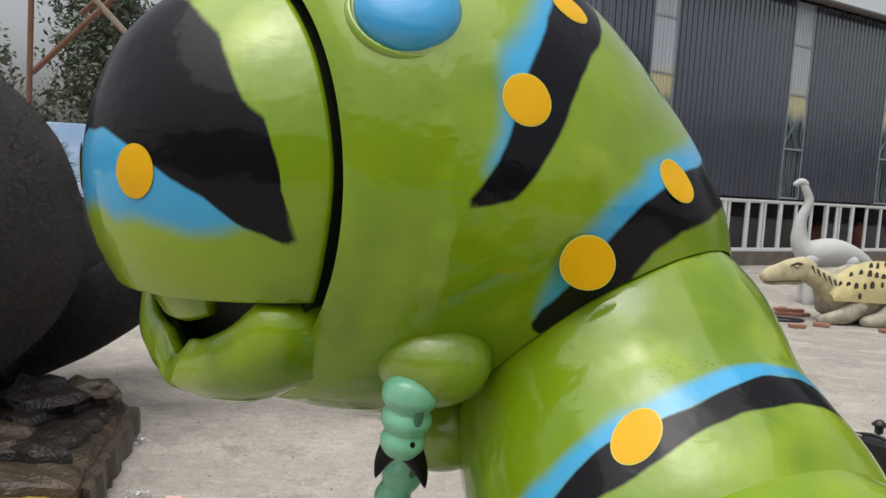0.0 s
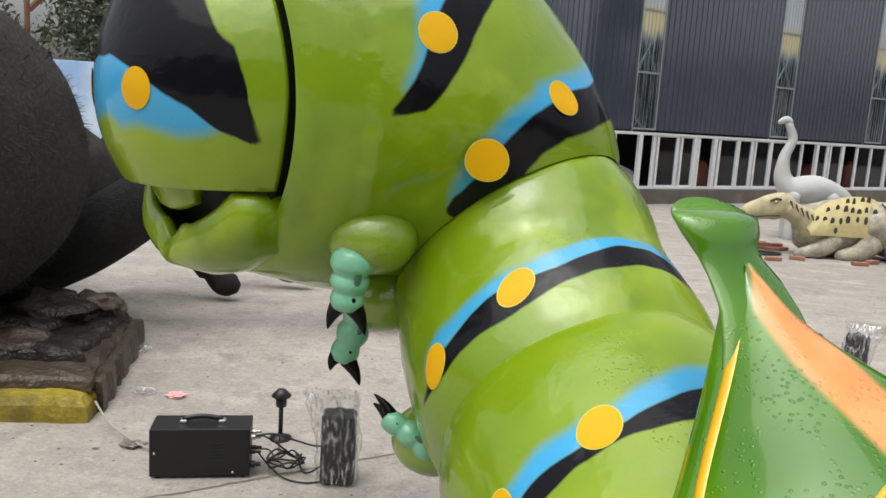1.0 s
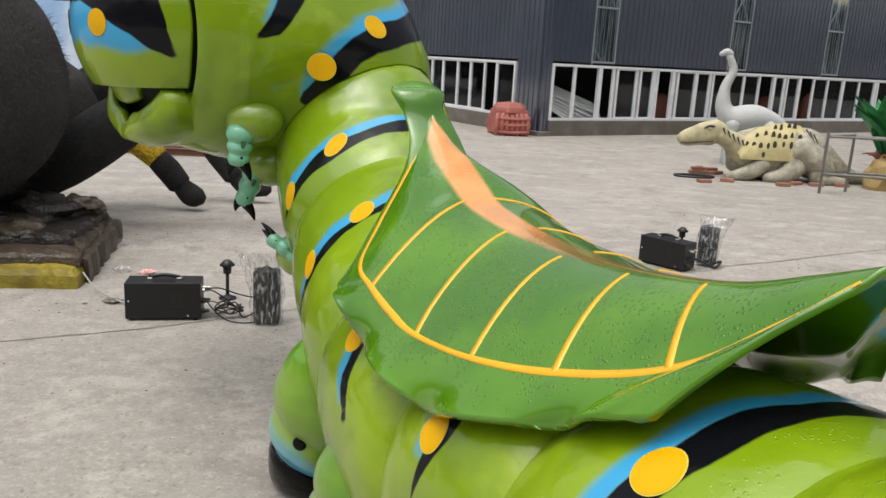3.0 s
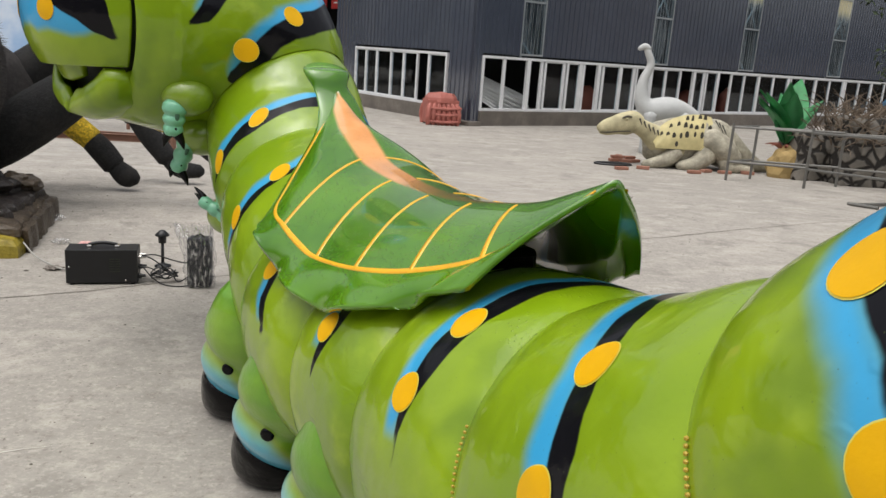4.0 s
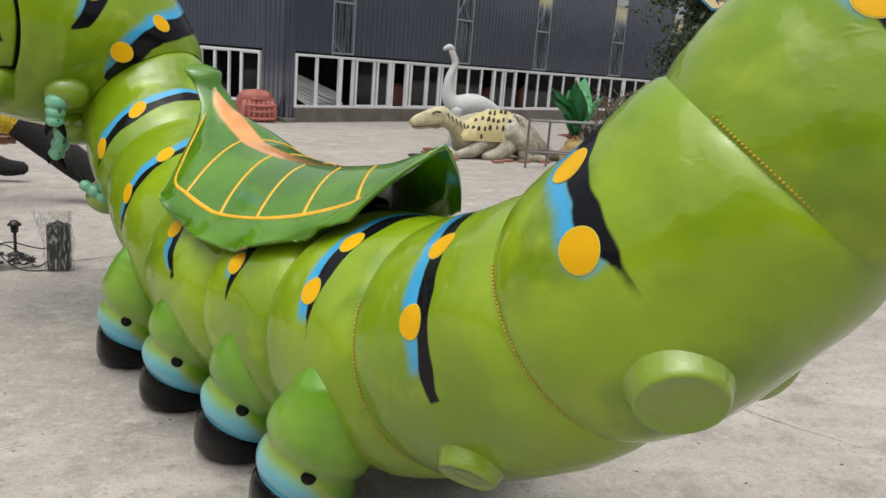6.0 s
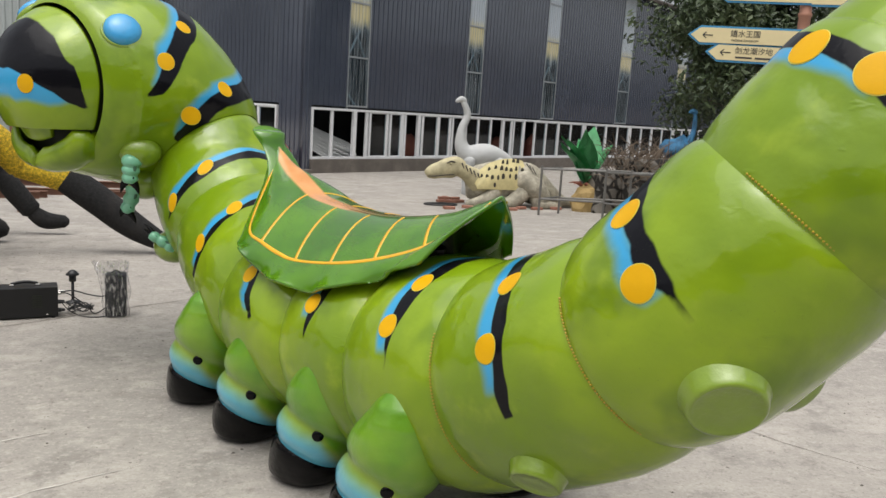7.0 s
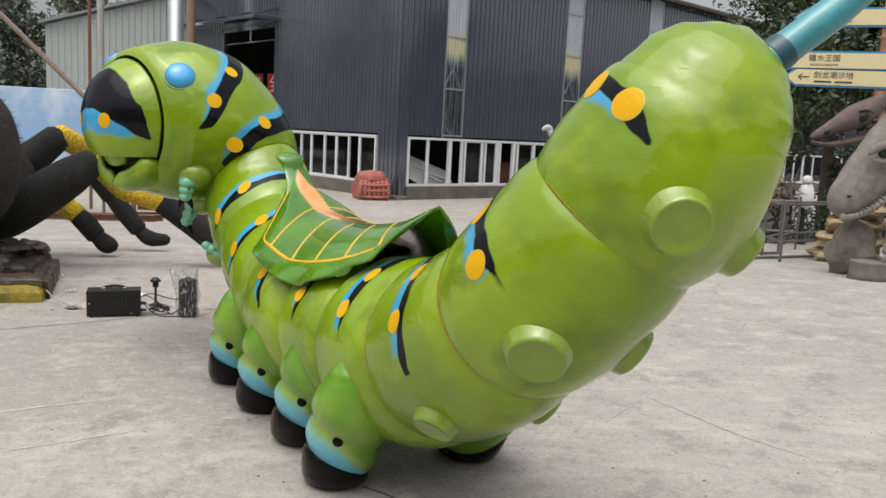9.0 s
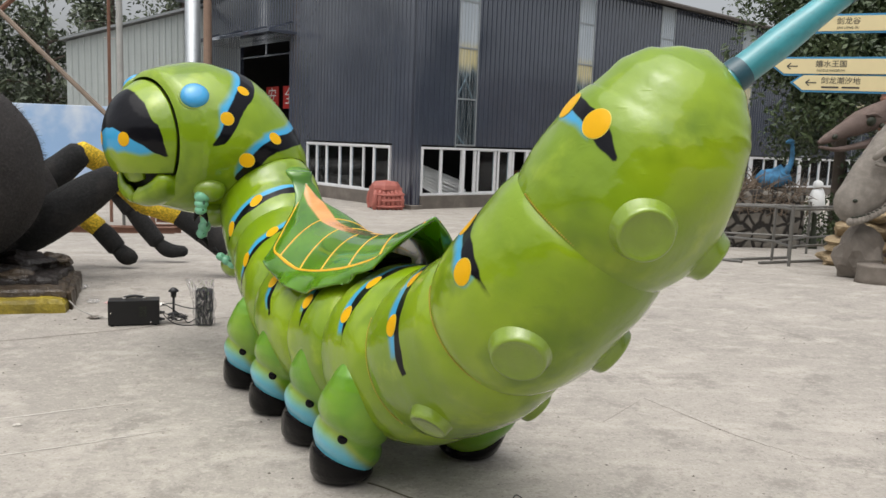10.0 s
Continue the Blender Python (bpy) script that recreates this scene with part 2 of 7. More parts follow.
BALL_GREEN = plain("light_green_paint", (0.23, 0.35, 0.018), 0.3, vary=0.5, scale=5, bump=0.3, depth=0.008, coat=0.9, dark=0.62)
STITCH = plain("orange_paint", (0.45, 0.30, 0.025), 0.45, vary=0.2)
SEAM_DARK = plain("dark_joint", (0.015, 0.02, 0.008), 0.5, vary=0.3)
MOUTH = plain("dark_mouth", (0.02, 0.017, 0.015), 0.35, vary=0.4)

SMUDGE = plain("dark_green_smudge", (0.07, 0.17, 0.11), 0.4, vary=0.6, scale=20)
SMUDGE_DARK = plain("dark_grime", (0.045, 0.06, 0.03), 0.5, vary=0.6, scale=20)


def leg_paint():
    """Green above, a blue band, and grime; the field band runs down the leg."""
    m, nt, p = material("leg_paint")
    f = nt.nodes.new("ShaderNodeAttribute")
    f.attribute_name = "band"
    green = mixed(nt, ramp(nt, noise_out(nt, 4.0, 3), 0.35, 0.7), (0.21, 0.33, 0.02), (0.29, 0.40, 0.045))
    green = mixed(nt, ramp(nt, f.outputs["Fac"], -0.02, -0.14), green, mixed(nt, ramp(nt, noise_out(nt, 3.0, 3), 0.35, 0.7), (0.10, 0.27, 0.006), (0.20, 0.36, 0.015)))
    add = nt.nodes.new("ShaderNodeMath")
    add.operation = "MULTIPLY_ADD"
    link(nt, noise_out(nt, 8.0, 3), add.inputs[0])
    add.inputs[1].default_value = 0.12
    link(nt, f.outputs["Fac"], add.inputs[2])
    c = mixed(nt, ramp(nt, add.outputs[0], 0.02, 0.30), green, (0.10, 0.49, 0.66))
    link(nt, c, p.inputs["Base Color"])
    p.inputs["Roughness"].default_value, p.inputs["Coat Weight"].default_value = 0.35, 0.7
    p.inputs["Coat Roughness"].default_value = 0.08
    bumped(nt, p, noise_out(nt, 7.0, 4), 0.35, 0.03)
    return m


LEG = leg_paint()


def wet_leaf():
    """Glossy dark green with rain drops."""
    m, nt, p = material("wet_green_gloss")
    c = mixed(nt, ramp(nt, noise_out(nt, 3.0, 3), 0.35, 0.68), (0.046, 0.158, 0.002), (0.090, 0.240, 0.003))
    # the airbrushed midrib: pale orange in front, brown flecks towards the rear
    r, f = nt.nodes.new("ShaderNodeAttribute"), nt.nodes.new("ShaderNodeAttribute")
    r.attribute_name, f.attribute_name = "rib", "fade"
    late = ramp(nt, f.outputs["Fac"], 0.48, 0.72)
    orange = mixed(nt, late, mixed(nt, ramp(nt, noise_out(nt, 9.0), 0.35, 0.7), (0.74, 0.34, 0.11), (0.66, 0.27, 0.07)), (0.30, 0.13, 0.012))
    fleck = mixed(nt, late, (1, 1, 1), mixed(nt, ramp(nt, noise_out(nt, 150.0, 2), 0.42, 0.54), (0.1, 0.1, 0.1), (1, 1, 1)))
    k = nt.nodes.new("ShaderNodeMath")
    k.operation = "MULTIPLY"
    link(nt, ramp(nt, r.outputs["Fac"], -0.009, 0.010), k.inputs[0]), link(nt, fleck, k.inputs[1])
    c = mixed(nt, k.outputs[0], c, orange)
    link(nt, c, p.inputs["Base Color"])
    p.inputs["Roughness"].default_value, p.inputs["Coat Weight"].default_value = 0.18, 0.75
    p.inputs["Coat Roughness"].default_value, p.inputs["Coat IOR"].default_value = 0.03, 1.48
    v = nt.nodes.new("ShaderNodeTexVoronoi")
    v.inputs["Scale"].default_value = 100.0
    v.inputs["Randomness"].default_value = 1.0
    tc = nt.nodes.new("ShaderNodeTexCoord")
    link(nt, tc.outputs["Object"], v.inputs["Vector"])
    drop = nt.nodes.new("ShaderNodeMath")
    drop.operation = "SUBTRACT"
    drop.inputs[0].default_value = 1.0
    link(nt, ramp(nt, v.outputs["Distance"], 0.12, 0.36), drop.inputs[1])
    where = nt.nodes.new("ShaderNodeMath")
    where.operation = "MULTIPLY"
    geo = nt.nodes.new("ShaderNodeNewGeometry")
    sep = nt.nodes.new("ShaderNodeSeparateXYZ")
    link(nt, geo.outputs["Normal"], sep.inputs[0])
    mask = nt.nodes.new("ShaderNodeMath")
    mask.operation = "MULTIPLY"
    link(nt, ramp(nt, sep.outputs["Z"], 0.45, 0.8), mask.inputs[0])
    link(nt, ramp(nt, noise_out(nt, 11.0, 2), 0.4, 0.55), mask.inputs[1])
    link(nt, drop.outputs[0], where.inputs[0]), link(nt, mask.outputs[0], where.inputs[1])
    h = nt.nodes.new("ShaderNodeMath")
    h.operation = "MULTIPLY_ADD"
    link(nt, noise_out(nt, 6.0, 2), h.inputs[0])
    h.inputs[1].default_value = 0.6
    link(nt, where.outputs[0], h.inputs[2])
    bumped(nt, p, h.outputs[0], 0.65, 0.004)
    return m


LEAF = wet_leaf()
VEIN = plain("vein_yellow", (0.86, 0.44, 0.01), 0.3, vary=0.3, scale=20, coat=0.3)


# ---- the caterpillar ride ----
cat_ride = tagged(empty("caterpillar_ride", (2.24, -1.16, 0)), "giant glossy green caterpillar with black, blue and yellow stripes", "ride figure")
HERE = cat_ride.matrix_world.inverted()


def here(p):
    return HERE @ Vector(p)


SIDES = 112
# stripes, one row a ring: angles from the back, the edge towards the head, the edge towards the tail, the blue's edge; where black and blue end
STRIPES = [
    ((0, 35, 62, 82, 98, 110), (1.02, 0.96, 0.915, 0.94, 0.98, 1.0), (0.80, 0.79, 0.785, 0.79, 0.865, 0.95), (1.12, 1.06, 1.01, 0.985, 0.97, 0.97), 111, 88),
    ((0, 34, 47, 64, 75, 83, 90, 95, 104), (1.83, 1.89, 1.95, 1.945, 1.96, 1.95, 1.935, 1.93, 1.92), (1.62, 1.77, 1.82, 1.855, 1.87, 1.88, 1.875, 1.89, 1.91), (1.96, 2.02, 2.04, 2.02, 2.03, 2.04, 2.01, 1.97, 1.95), 108, 90),
    ((0, 18, 43, 64, 81, 93, 102), (3.13, 3.05, 2.99, 2.96, 2.96, 3.0, 3.01), (2.97, 2.92, 2.85, 2.825, 2.85, 2.89, 2.94), (3.25, 3.16, 3.10, 3.075, 3.06, 3.05, 3.02), 107, 94),
    ((0, 29, 44, 64, 76), (3.89, 3.93, 4.01, 4.0, 3.96), (3.73, 3.75, 3.83, 3.91, 3.93), (3.99, 4.05, 4.13, 4.12, 4.06), 80, 72),
    ((0, 45, 58, 69, 77), (5.11, 5.09, 5.09, 5.10, 5.09), (4.90, 4.96, 4.985, 5.04, 5.07), (5.21, 5.19, 5.18, 5.16, 5.14), 78, 66),
    ((0, 53, 68, 78), (6.08, 5.99, 5.92, 5.80), (5.97, 5.91, 5.85, 5.75), (6.20, 6.06, 5.98, 5.83), 80, 75),
    ((0, 29, 45, 58, 71, 86), (7.05, 6.99, 6.975, 6.97, 6.94, 6.92), (6.87, 6.90, 6.90, 6.87, 6.84, 6.85), (7.18, 7.10, 7.08, 7.07, 7.04, 6.99), 95, 88),
    ((0, 14, 26, 37, 49, 64, 85, 101), (7.97, 7.95, 7.90, 7.87, 7.855, 7.855, 7.79, 7.74), (7.79, 7.785, 7.78, 7.75, 7.715, 7.71, 7.69, 7.71), (8.14, 8.08, 8.04, 8.0, 7.95, 7.94, 7.90, 7.82), 106, 98)]


def stripe_fields(u, deg):
    """How far inside a black or a blue stripe a place of the skin lies."""
    black, blue = -1.0, -1.0
    a = abs(deg)
    for angles, ahead, behind, outer, tip, run in STRIPES:
        if abs(u - ahead[0]) > 1.4 or a > tip + 25:
            continue
        e0, e1, e2 = np.interp(a, angles, ahead), np.interp(a, angles, behind), np.interp(a, angles, outer)
        gap = 0.58 if u < 8 else 0.38
        wob = 0.004 * math.sin(a * 0.17 + angles[1] * 3) + 0.0015 * math.sin(a * 0.43 + angles[1])
        black = max(black, min((e0 - u) * gap + wob, (u - e1) * gap + wob, (tip - a) * 0.007))
        blue = max(blue, min((e2 - u) * gap + wob * 1.6, (u - e0) * gap + 0.012, (run - a) * 0.007))
    return black, blue


def inside(poly, x, y):
    """Signed distance to a polygon, positive inside."""
    best, hit = 9.0, False
    for (x0, y0), (x1, y1) in zip(poly, poly[1:] + poly[:1]):
        dx, dy = x1 - x0, y1 - y0
        t = min(1, max(0, ((x - x0) * dx + (y - y0) * dy) / (dx * dx + dy * dy)))
        best = min(best, math.hypot(x - x0 - dx * t, y - y0 - dy * t))
        if (y0 > y) != (y1 > y) and x < x0 + (y - y0) * dx / dy:
            hit = not hit
    return best if hit else -best


# the two stripes of the head, by direction from its middle: ahead and up
HEAD_BLACK = [
    [(-0.30, 1.0), (-0.044, 0.83), (0.128, 0.718), (0.259, 0.596), (0.334, 0.513), (0.402, 0.39), (0.462, 0.281), (0.518, 0.211), (0.554, 0.165), (0.555, 0.142), (0.504, 0.146), (0.415, 0.167), (0.339, 0.246), (0.254, 0.351), (0.175, 0.453), (0.094, 0.538), (0.008, 0.607), (-0.072, 0.645), (-0.21, 0.74), (-0.50, 1.0)],
    [(-0.95, 0.36), (-0.75, 0.30), (-0.422, 0.235), (-0.27, 0.225), (-0.066, 0.148), (0.063, 0.055), (0.15, -0.037), (0.235, -0.134), (0.295, -0.204), (0.324, -0.271), (0.321, -0.295), (0.279, -0.31), (0.184, -0.288), (0.103, -0.225), (0.029, -0.139), (-0.026, -0.044), (-0.099, 0.013), (-0.217, 0.058), (-0.405, 0.087), (-0.95, 0.12)]]
HEAD_BLUE = [
    [(-0.16, 1.0), (0.03, 0.85), (0.12, 0.78), (0.265, 0.674), (0.357, 0.613), (0.384, 0.572), (0.40, 0.511), (0.441, 0.372), (0.493, 0.28), (0.504, 0.245), (0.454, 0.27), (0.22, 0.53), (-0.15, 0.82), (-0.40, 1.05)],
    [(-0.95, 0.48), (-0.75, 0.41), (-0.427, 0.31), (-0.294, 0.299), (-0.103, 0.266), (-0.09, 0.235), (0.04, 0.164), (0.13, 0.085), (0.223, 0.001), (0.264, -0.068), (0.294, -0.129), (0.312, -0.203), (0.307, -0.249), (0.22, -0.18), (0.0, 0.05), (-0.3, 0.13), (-0.95, 0.28)]]


def head_fields(way):
    if way @ LEFT < 0:
        way = way - 2 * (way @ LEFT) * LEFT
    f, t = way @ PAINT_AHEAD, way @ PAINT_TOP
    return 0.6 * max(inside(p, f, t) for p in HEAD_BLACK), 0.6 * max(inside(p, f, t) for p in HEAD_BLUE)


def dent_at(q):
    """Small unevenness of the hand-laid skin."""
    return 0.008 * noise.noise(Vector(q) * 3.6) + 0.0028 * noise.noise(Vector(q) * 9.0) + 0.0018 * noise.noise(Vector(q) * 19.0)


# suckers under the tail: place, angle from the back, radius, and the swelling that carries them
SUCKERS = ((1.21, 143, 0.094, 0.045), (2.02, 140, 0.102, 0.02), (3.09, 140, 0.087, 0.012))
MOUNDS = [(skin(u, radians(deg * sgn)), r, h) for u, deg, r, h in SUCKERS for sgn in (1, -1)]


def dented(u, theta, lift):
    q = skin(u, theta)
    c = spine_frame(u)[0]
    more = dent_at(q) + lift
    if u < 3.8:
        more += sum(h * math.exp(-((q - m) @ (q - m)) / (r * 1.75) ** 2) for m, r, h in MOUNDS)
    if u < 1.4:
        more += 0.004 * noise.noise(Vector(q) * 3.1 + Vector((4, 1, 2))) * step(1.4, 1.1, u)
    return q + (q - c) / max(np.linalg.norm(q - c), 1e-5) * more


def skin_mesh(u0, u1, rings):
    bm = bmesh.new()
    black, blue = bm.verts.layers.float.new("black"), bm.verts.layers.float.new("blue")
    rows = []
    for i in range(rings + 1):
        u = u0 + (u1 - u0) * i / rings
        row = []
        for k in range(SIDES):
            deg = 360.0 * k / SIDES
            deg = deg - 360 if deg > 180 else deg
            v = bm.verts.new(here(dented(u, radians(deg), 0.0)))
            v[black], v[blue] = stripe_fields(u, deg)
            row.append(v)
        rows.append(row)
    grid_faces(bm, rows)
    if u0 < 0.01:
        bm.faces.new(rows[0])
    bmesh.ops.recalc_face_normals(bm, faces=bm.faces)
    return bm


def disc_on_skin(u, deg, radius, lift):
    """A round patch that hugs the skin."""
    bm = bmesh.new()
    c, t, d, l, r = spine_frame(u)
    th = radians(deg)
    p0 = skin(u, th)
    du = 0.02
    ax = skin(u + du, th) - skin(u - du, th)
    per_u = np.linalg.norm(ax) / (2 * du)
    per_t = r * swell(u)
    rows = []
    for k, f in enumerate((1.0, 0.97, 0.75, 0.5, 0.25)):
        row = []
        for j in range(28):
            a = 2 * math.pi * j / 28
            w = 1 + 0.02 * math.sin(3 * a + u * 5)
            row.append(bm.verts.new(here(dented(u + radius * f * w * math.cos(a) / per_u, th + radius * f * w * math.sin(a) / per_t, lift))))
        rows.append(row)
    grid_faces(bm, rows)
    bm.faces.new(rows[-1])
    bmesh.ops.recalc_face_normals(bm, faces=bm.faces)
    return bm


for k, (a, b) in enumerate(zip(RINGS[:-1], RINGS[1:-1])):
    part("tail_segment" if k == 0 else "body_segment", skin_mesh(a + (0.001 if k == 0 else 0), b + (0.2 if b == 9.0 else 0), 110 if k == 0 else 40), SKIN, cat_ride, smooth=True)

# head, open towards the face and set into the neck
bm = bmesh.new()
black, blue = bm.verts.layers.float.new("black"), bm.verts.layers.float.new("blue")
rows = []
for i in range(150):
    el = math.pi * (i + 0.5) / 150
    row = []
    for k in range(200):
        az = 2 * math.pi * k / 200
        way = FACE * math.cos(el) + (LEFT * math.cos(az) + TOP * math.sin(az)) * math.sin(el)
        q = head_skin(way)
        v = bm.verts.new(here(q + way * dent_at(q)))
        v[black], v[blue] = head_fields(way)
        row.append(v)
    rows.append(row)
grid_faces(bm, rows)
bm.faces.new(rows[0])
bm.faces.new(rows[-1])
bmesh.ops.recalc_face_normals(bm, faces=bm.faces)
bmesh.ops.bisect_plane(bm, geom=bm.verts[:] + bm.edges[:] + bm.faces[:], plane_co=here(SEAM - FACE * 0.007), plane_no=Vector(FACE), clear_outer=True)
for v in bm.verts:
    h = -(v.co - here(SEAM)).dot(Vector(FACE))
    if h < 0.13:
        h = max(h, 0.0)
        axis = here(SEAM) - Vector(FACE) * h
        d = v.co - axis
        r = d.length
        lip = 0.020 * (1 - step(0.0, 0.022, h))
        most = 0.434 + 0.13 * (h / 0.13) ** 0.6 - lip
        v.co = axis + d * (min(max(r, 0.434 - lip - 1.2 * h), most) / max(r, 0.01))
neck_c, neck_t = spine_frame(9.0)[:2]
bmesh.ops.bisect_plane(bm, geom=bm.verts[:] + bm.edges[:] + bm.faces[:], plane_co=here(neck_c), plane_no=Vector(neck_t), clear_inner=True)
neck_r = spine_frame(9.0)[4]
for v in bm.verts:
    h = (v.co - here(neck_c)).dot(Vector(neck_t))
    if h < 0.14:
        d = v.co - here(neck_c) - Vector(neck_t) * h
        pull = max(0.0, 1 - neck_r * 0.94 / max(d.length, 0.01))
        v.co -= d * pull * (1 - max(h, 0) / 0.14) ** 2.6
head = part("head", bm, SKIN, cat_ride, "large round green head", True)

DOTS = [(0.90, 52, 0.052), (0.87, 87, 0.052), (1.92, 43, 0.05), (1.98, 81, 0.051), (2.92, 40, 0.047), (3.0, 74, 0.047), (3.89, 35, 0.045), (4.01, 60, 0.045),
        (5.10, 59, 0.044), (6.0, 55, 0.044), (7.01, 36, 0.045), (6.98, 71, 0.045), (7.84, 53, 0.047), (7.77, 91, 0.047)]
for u, deg, r in DOTS:
    for sgn in (1, -1):
        spot = part("spot", disc_on_skin(u, deg * sgn, r * 1.035, 0.0014), PALE_YELLOW, cat_ride, "yellow painted spot", True)
        part("spot_face", disc_on_skin(u, deg * sgn, r * 0.985, 0.0026), YELLOW, spot, "", True)


def disc_on_head(way, radius, lift):
    way = way / np.linalg.norm(way)
    x = np.cross(way, TOP)
    x /= np.linalg.norm(x)
    y = np.cross(way, x)
    bm = bmesh.new()
    rows = []
    for k, f in enumerate((1.0, 0.98, 0.6, 0.25)):
        row = []
        for j in range(28):
            a = 2 * math.pi * j / 28
            w = way * head_reach(way) + (x * math.cos(a) + y * math.sin(a)) * radius * f
            q = head_skin(w)
            row.append(bm.verts.new(here(q + w / np.linalg.norm(w) * (dent_at(q) + (lift)))))
        rows.append(row)
    grid_faces(bm, rows)
    bm.faces.new(rows[-1])
    bmesh.ops.recalc_face_normals(bm, faces=bm.faces)
    return bm


def mirrored(f, l, t):
    way = np.linalg.solve(np.array((PAINT_AHEAD, PAINT_LEFT, PAINT_TOP)), (f, l, t))
    yield way
    yield way - 2 * (way @ LEFT) * LEFT


for f, l, t, r in ((-0.027, 0.689, 0.76, 0.045), (0.332, 0.849, 0.469, 0.048), (-0.235, 0.959, 0.201, 0.045), (0.153, 0.983, -0.045, 0.050)):
    for way in mirrored(f, l, t):
        spot = part("spot", disc_on_head(way, r * 1.03, 0.0010), PALE_YELLOW, cat_ride, "yellow painted spot", True)
        part("spot_face", disc_on_head(way, r * 0.985, 0.0018), YELLOW, spot, "", True)

# eyes: a blue dome in a raised green rim
for way in mirrored(0.545, 0.517, 0.707):
    way = way / np.linalg.norm(way)
    at = head_skin(way, -0.045)
    e1 = head_skin(way + TOP * 0.12) - head_skin(way - TOP * 0.12)
    e2 = head_skin(way + FACE * 0.12) - head_skin(way - FACE * 0.12)
    out = Vector(np.cross(e1, e2))
    if out.dot(Vector(way)) < 0:
        out = -out
    m = Matrix.Translation(here(at)) @ out.to_track_quat("Z", "Y").to_matrix().to_4x4()
    bm = bmesh.new()
    lathe(bm, [(0.10, -0.03), (0.099, 0.022), (0.095, 0.04), (0.084, 0.056), (0.065, 0.067), (0.04, 0.074), (0.02, 0.077), (0.001, 0.078)], 40, m)
    eye = part("eye", bm, EYE_BLUE, cat_ride, "bulging glossy blue eye", True)
    bm = bmesh.new()
    lathe(bm, [(0.118, -0.02), (0.114, 0.018), (0.109, 0.027), (0.104, 0.027), (0.101, 0.014), (0.100, -0.02)], 40, m)
    part("eye_rim", bm, BALL_GREEN, eye, "", True)


def patch_matrix(u, deg, lift=0.0):
    """A pose on the skin: z out of it, x along the body."""
    c, t, d, l, r = spine_frame(u)
    p = Vector(skin(u, radians(deg), lift))
    z = Vector(d * math.cos(radians(deg)) + l * math.sin(radians(deg)))
    x = Vector(t)
    y = z.cross(x)
    m = Matrix((x, y, z)).transposed().to_4x4()
    m.translation = p
    return HERE @ m


# dotted seams
for u in (RINGS[2], RINGS[3], RINGS[1]):
    bm = bmesh.new()
    for k in range(48):
        deg = 62 + 78 * k / 48 if u != RINGS[1] else 75 + 85 * k / 48
        q = Vector(here(skin(u - 0.012, radians(deg), 0.003)))
        m = Matrix.Translation(q)
        bmesh.ops.create_icosphere(bm, subdivisions=1, radius=0.0038, matrix=m)
    part("dotted_seam", bm, STITCH, cat_ride, "fine dotted orange seam")

# sucker pads
for u, deg, r, h in SUCKERS:
    for sgn in (1, -1):
        bm = bmesh.new()
        lathe(bm, [(r * 1.8, -0.15), (r * 1.45, -0.08), (r * 1.18, -0.03), (r * 1.05, -0.004), (r * 1.0, 0.012), (r * 0.96, 0.023), (r * 0.89, 0.028), (r * 0.82, 0.025), (r * 0.76, 0.022), (r * 0.4, 0.023), (0.001, 0.025)], 40, patch_matrix(u, deg * sgn, h))
        part("sucker", bm, BALL_GREEN, cat_ride, "round flat sucker pad", True)

# horn on the tail
HORN = (3.03, -2.30, 1.93)
bm = bmesh.new()
hb = Vector(here(HORN))
hd = Vector((0.79, -0.03, 0.62)).normalized()
pts, rad = [], []
for i in range(25):
    f = i / 24
    pts.append(hb + hd * (f * 1.25 - 0.12) + Vector((0, 0, 0.05 * f * f)))
    rad.append((0.062 * (1 - f) + 0.03 * f) * (1 + 0.05 * math.sin(f * 26)))
tube(bm, pts, rad, 24)
horn = part("tail_horn", bm, plain("horn_teal", (0.06, 0.32, 0.36), 0.3, vary=0.7, scale=4, coat=0.3, dark=0.5), cat_ride, "curved teal tail horn with dark bands", True)


for i0, i1 in ((3, 4), (12, 13), (18, 20)):
    bm = bmesh.new()
    tube(bm, pts[i0:i1 + 1], [r + 0.0025 for r in rad[i0:i1 + 1]], 24, False)
    part("dark_band", bm, plain("dark_teal_band", (0.02, 0.075, 0.10), 0.35, vary=0.5, scale=9), horn, "dark painted band", True)


